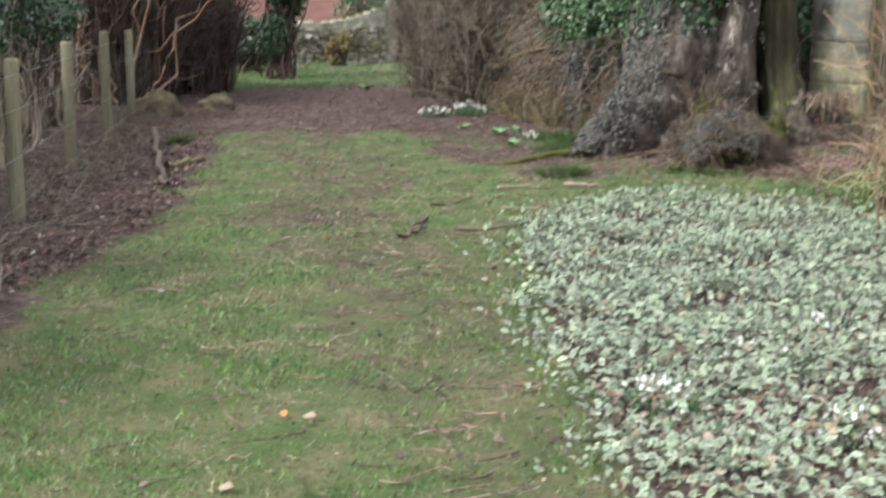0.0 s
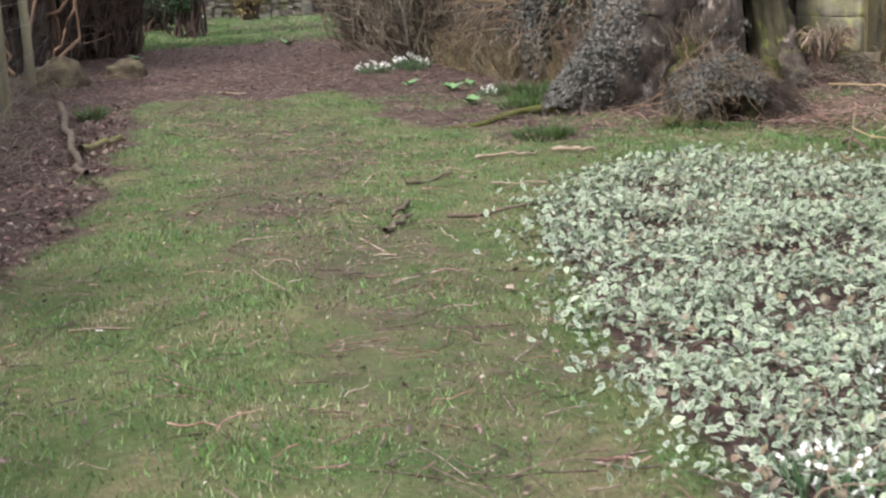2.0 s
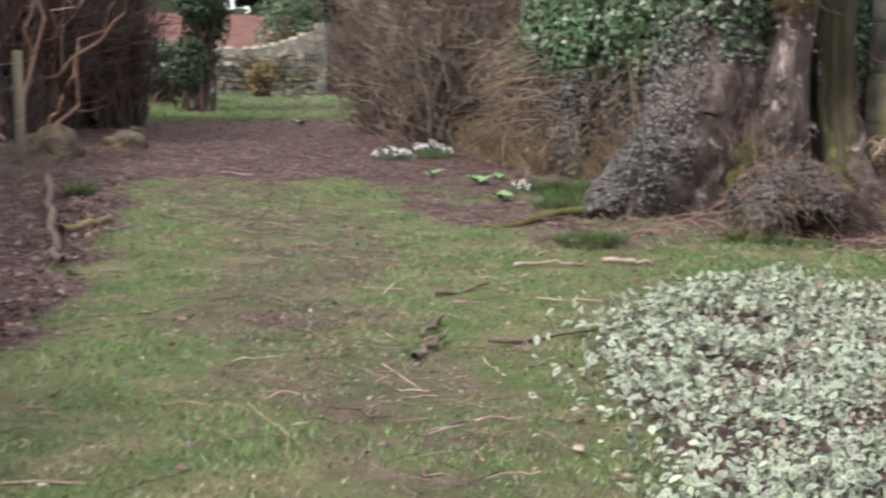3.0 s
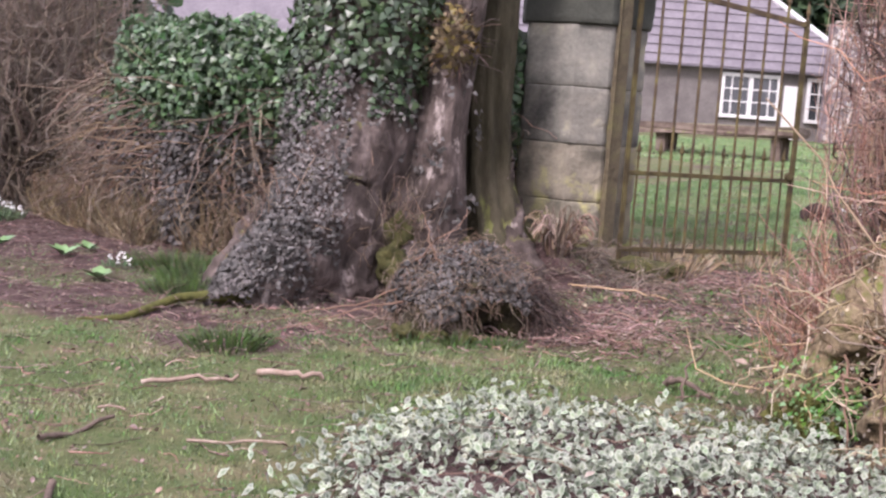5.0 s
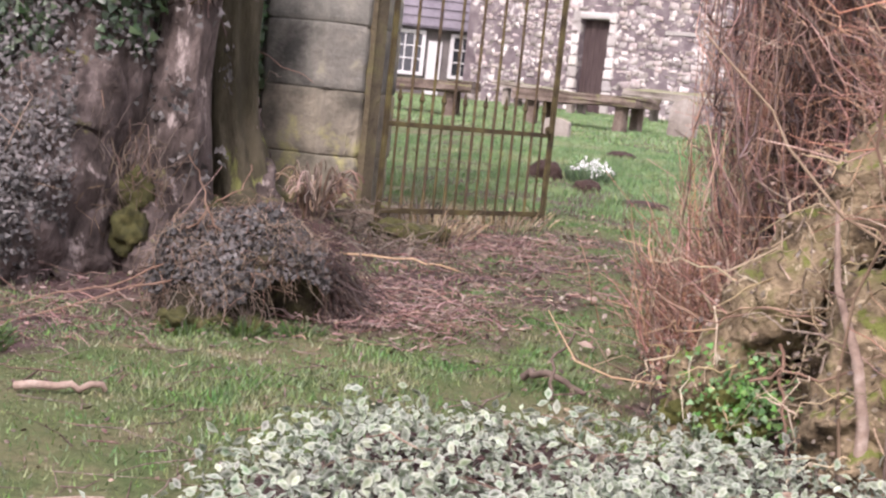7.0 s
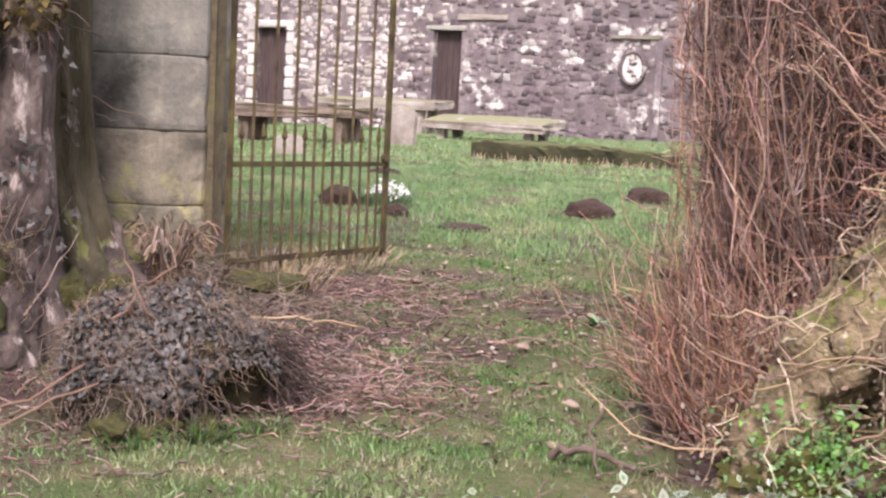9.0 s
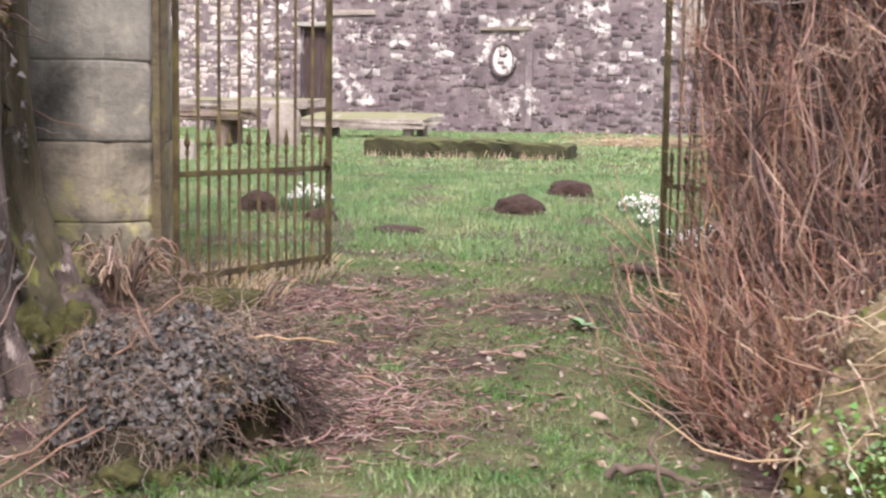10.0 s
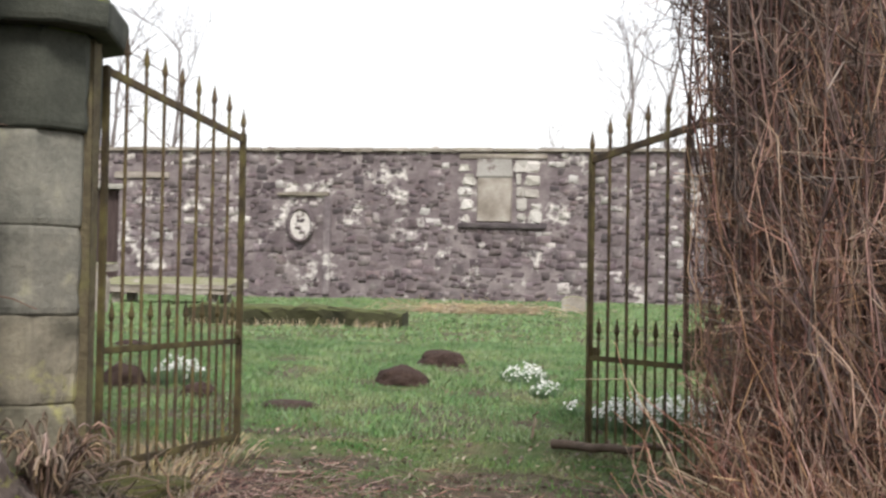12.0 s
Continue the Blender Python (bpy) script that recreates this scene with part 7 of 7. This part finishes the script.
lawn = thing("lawn_grass", "short patchy worn lawn grass", "grass", (-2, 2, 0), kind="stuff")
part("blades", blades(420000, -9.8, 4.6, -1.4, 5.2, (0.012, 0.036), 0.0042, lambda x, y: (1 - soil(x, y)) ** 1.5 * np.clip(0.55 + 0.4 * waves(x, y, 0.6, 25), 0.12, 1), 131), M_GRASS, lawn)
part("blades", blades(80000, -25, -16.5, 0.5, 6.5, (0.03, 0.08), 0.007, lambda x, y: 1 - soil(x, y), 132), M_GRASS, lawn)
part("blades", blades(260000, -8.0, -2.2, 4.4, 10.6, (0.012, 0.042), 0.0042, lambda x, y: (1 - soil(x, y)) ** 1.4 * np.clip(0.45 + 0.6 * waves(x, y, 0.45, 26), 0.04, 1), 133), M_GRASS, lawn)
church = thing("churchyard_grass", "longer lush green churchyard grass", "grass", (-8, 15, 0.6), kind="stuff")
part("blades", blades(170000, -11.5, -1.5, 10.2, 17, (0.02, 0.065), 0.005, lambda x, y: 1 - soil(x, y), 134), M_CHURCH_GRASS, church)
part("blades", blades(170000, -28, 2, 17, 36.9, (0.025, 0.065), 0.011, lambda x, y: 1 - soil(x, y), 135), M_CHURCH_GRASS, church)


def litter():
    rng = np.random.default_rng(141)
    t = thing("leaf_litter", "dead leaves and chips scattered over bare soil", "litter", (-6, 1, 0), kind="stuff")
    n = 60000
    x, y = rng.uniform(-18, 3, n), rng.uniform(-1.3, 9.5, n)
    ok = rng.uniform(0, 1, n) < 0.09 + (soil(x, y) * ~in_patch(x, y)) ** 2
    x, y = x[ok][:22000], y[ok][:22000]
    part("dead_leaves", leaves(on_ground(x, y, rng.uniform(0.0, 0.03, len(x))), np.tile([[0, 0, 1.0]], (len(x), 1)), rng.uniform(0.012, 0.042, len(x)), LEAF, 0.5, 1.5, rng), M_LITTER, t)
    n = 16000
    x, y = rng.uniform(-13, 3, n), rng.uniform(-1.0, 9.5, n)
    ok = rng.uniform(0, 1, n) < 0.13 + 0.7 * soil(x, y) * ~in_patch(x, y)
    x, y = x[ok], y[ok]
    m = len(x)
    a = rng.uniform(0, 2 * np.pi, m)
    p = stems(on_ground(x, y, rng.uniform(0.005, 0.03, m)), np.stack([np.cos(a), np.sin(a), rng.normal(0, 0.1, m)], -1), rng.uniform(0.06, 0.35, m), 3, 0.2, 0, rng)
    p[..., 2] = np.maximum(p[..., 2], gz(p[..., 0], p[..., 1]) + 0.004)
    part("fine_twigs", tubes(p, np.linspace(1, 0.5, 3)[None] * rng.uniform(0.0012, 0.0045, (m, 1)), 3), M_LITTER, t, "broken twigs")


litter()


def lawn_flecks():
    rng = np.random.default_rng(143)
    t = thing("lawn_debris", "dead leaf flecks and thin twigs strewn on the lawn", "litter", (-2, 2, 0.02), kind="stuff")
    n = 7000
    x, y = rng.uniform(-9.5, 4.6, n), rng.uniform(-0.3, 5.4, n)
    ok = ~in_patch(x, y)
    x, y = x[ok], y[ok]
    part("dead_leaves", leaves(on_ground(x, y, rng.uniform(0.012, 0.035, len(x))), np.tile([[0, 0, 1.0]], (len(x), 1)), rng.uniform(0.006, 0.028, len(x)), LEAF, 0.6, 1.3, rng), M_DEADLEAF, t)
    n = 520
    x, y = rng.uniform(-8.5, 3.5, n), 2.2 + rng.normal(0, 1.1, n)
    ok = ~in_patch(x, y) & (y > 0)
    x, y = x[ok], y[ok]
    m = len(x)
    a = rng.uniform(0, 2 * np.pi, m)
    p = stems(on_ground(x, y, 0.025), np.stack([np.cos(a), np.sin(a), 0 * a], -1), rng.uniform(0.04, 0.22, m), 5, 0.3, 0, rng)
    p[..., 2] = np.maximum(p[..., 2], gz(p[..., 0], p[..., 1]) + 0.015)
    part("fine_twigs", tubes(p, np.linspace(1, 0.5, 5)[None] * rng.uniform(0.0015, 0.0045, (m, 1)), 4), M_CHIP, t, "broken twigs")


M_CHIP = mat("twig_chip", [(0.13, 0.075, 0.065), (0.27, 0.17, 0.145), (0.42, 0.31, 0.26)], scale=11, rough=0.9, bump=0, vary=0.55, per="island")
lawn_flecks()


def twig_litter():
    rng = np.random.default_rng(145)
    t = thing("twig_litter", "reddish broken twigs and chips strewn between stump and gate", "litter", (-5.2, 7.0, 0.1), kind="stuff")
    n = 2000
    k = np.array([0, 0, 0, 0, 1, 2, 2, 3, 4])[rng.integers(0, 9, n)]
    cx, cy, sp = np.array([-4.75, -5.2, -5.7, -4.6, -5.6])[k], np.array([6.35, 7.2, 8.5, 7.9, 4.9])[k], np.array([0.35, 0.5, 0.4, 0.6, 0.5])[k]
    x, y = cx + rng.normal(0, 1, n) * sp, cy + rng.normal(0, 1, n) * sp
    a = rng.uniform(0, 2 * np.pi, n)
    p = stems(on_ground(x, y, rng.uniform(0.005, 0.05, n)), np.stack([np.cos(a), np.sin(a), rng.normal(0, 0.15, n)], -1), rng.uniform(0.03, 0.2, n), 5, 0.35, 0, rng)
    p[..., 2] = np.maximum(p[..., 2], gz(p[..., 0], p[..., 1]) + 0.005)
    part("twigs", tubes(p, np.linspace(1, 0.5, 5)[None] * rng.uniform(0.002, 0.006, (n, 1)), 3), M_CHIP, t)
    n = 1500
    x, y = rng.uniform(-6.4, -2.8, n), rng.uniform(5.6, 10.4, n)
    part("leaves", leaves(on_ground(x, y, 0.03), np.tile([[0, 0, 1.0]], (n, 1)), rng.uniform(0.015, 0.06, n), LEAF, 0.6, 1.2, rng), M_DEADLEAF, t, "pale dead leaves")


twig_litter()

# ---- stones of the ruined wall ----
M_WHITEST = mat("lichened_stone", [(0.34, 0.31, 0.3), (0.5, 0.47, 0.45), (0.66, 0.63, 0.6)], scale=3.0, rough=0.95, bump=0.6, fine=14, vary=0.25, per="island", lichen=((0.2, 0.17, 0.17), 0.2, 4.0))
SKIP = [(-25.2, -24.1, 0, 3.98), (-18.98, -18.06, 0, 3.98), (-18.2, -16.6, 4.28, 4.46), (-13.45, -12.0, 3.82, 3.93), (-13.15, -12.4, 2.5, 3.5), (-8.4, -6.0, 2.98, 5.0), (-12.14, -11.94, 1.1, 3.8)]
rng = np.random.default_rng(151)
RUIN = lay_courses(-29.4, 5.5, 0.85, 4.98, 0.1, 0.24, (0.8, 2.0), SKIP, rng)
WALL_ME = [mesh_of("stone", (v, f), M_RUBBLE) for v, f in STONE_NP]
rest, pale, white, single = [], [], [], 0
for cx, cz, w, h in RUIN:
    k = int(rng.integers(len(STONE_NP)))
    deep, back, dz, tip, tall = 0.14 + rng.uniform(0, 0.05), 0.097 + rng.uniform(-0.014, 0.014), rng.normal(0, 0.04), rng.normal(0, 0.1), rng.uniform(0.65, 1.35)
    if -15.5 < cx < -5.0 and single < 300 and rng.uniform() < 0.9:
        ob = part("stone", WALL_ME[k], None, WALL)
        ob.matrix_basis = Matrix.Translation((cx, WALL_Y + back, cz + dz)) @ Matrix.Rotation(tip, 4, "Y") @ Matrix.Diagonal((w * 0.95, deep, h * tall, 1))
        single += 1
    else:
        v, f = STONE_NP[k]
        (pale if cx < -19.2 + 2 * rng.normal(0, 0.3) else white if rng.uniform() < 0.05 + 0.65 * soft(waves(cx, cz * 1.6, 1.5, 41) + (0.25 if cx > -9 else 0.0) + (0.3 if cz > 4.5 else 0.0) - 0.85, 0.5) else rest).append(((v * [w * 0.95, deep, h * tall]) @ np.array([[math.cos(tip), 0, -math.sin(tip)], [0, 1, 0], [math.sin(tip), 0, math.cos(tip)]]) + [cx, WALL_Y + back, cz + dz], f))
tagged(part("more_stones", join(*rest), M_RUBBLE_REST, WALL), kind="stuff")
tagged(part("lichened_stones", join(*white), M_WHITEST, WALL), kind="stuff")
tagged(part("pale_stones", join(*pale), M_RUBBLE_PALE, WALL), kind="stuff")
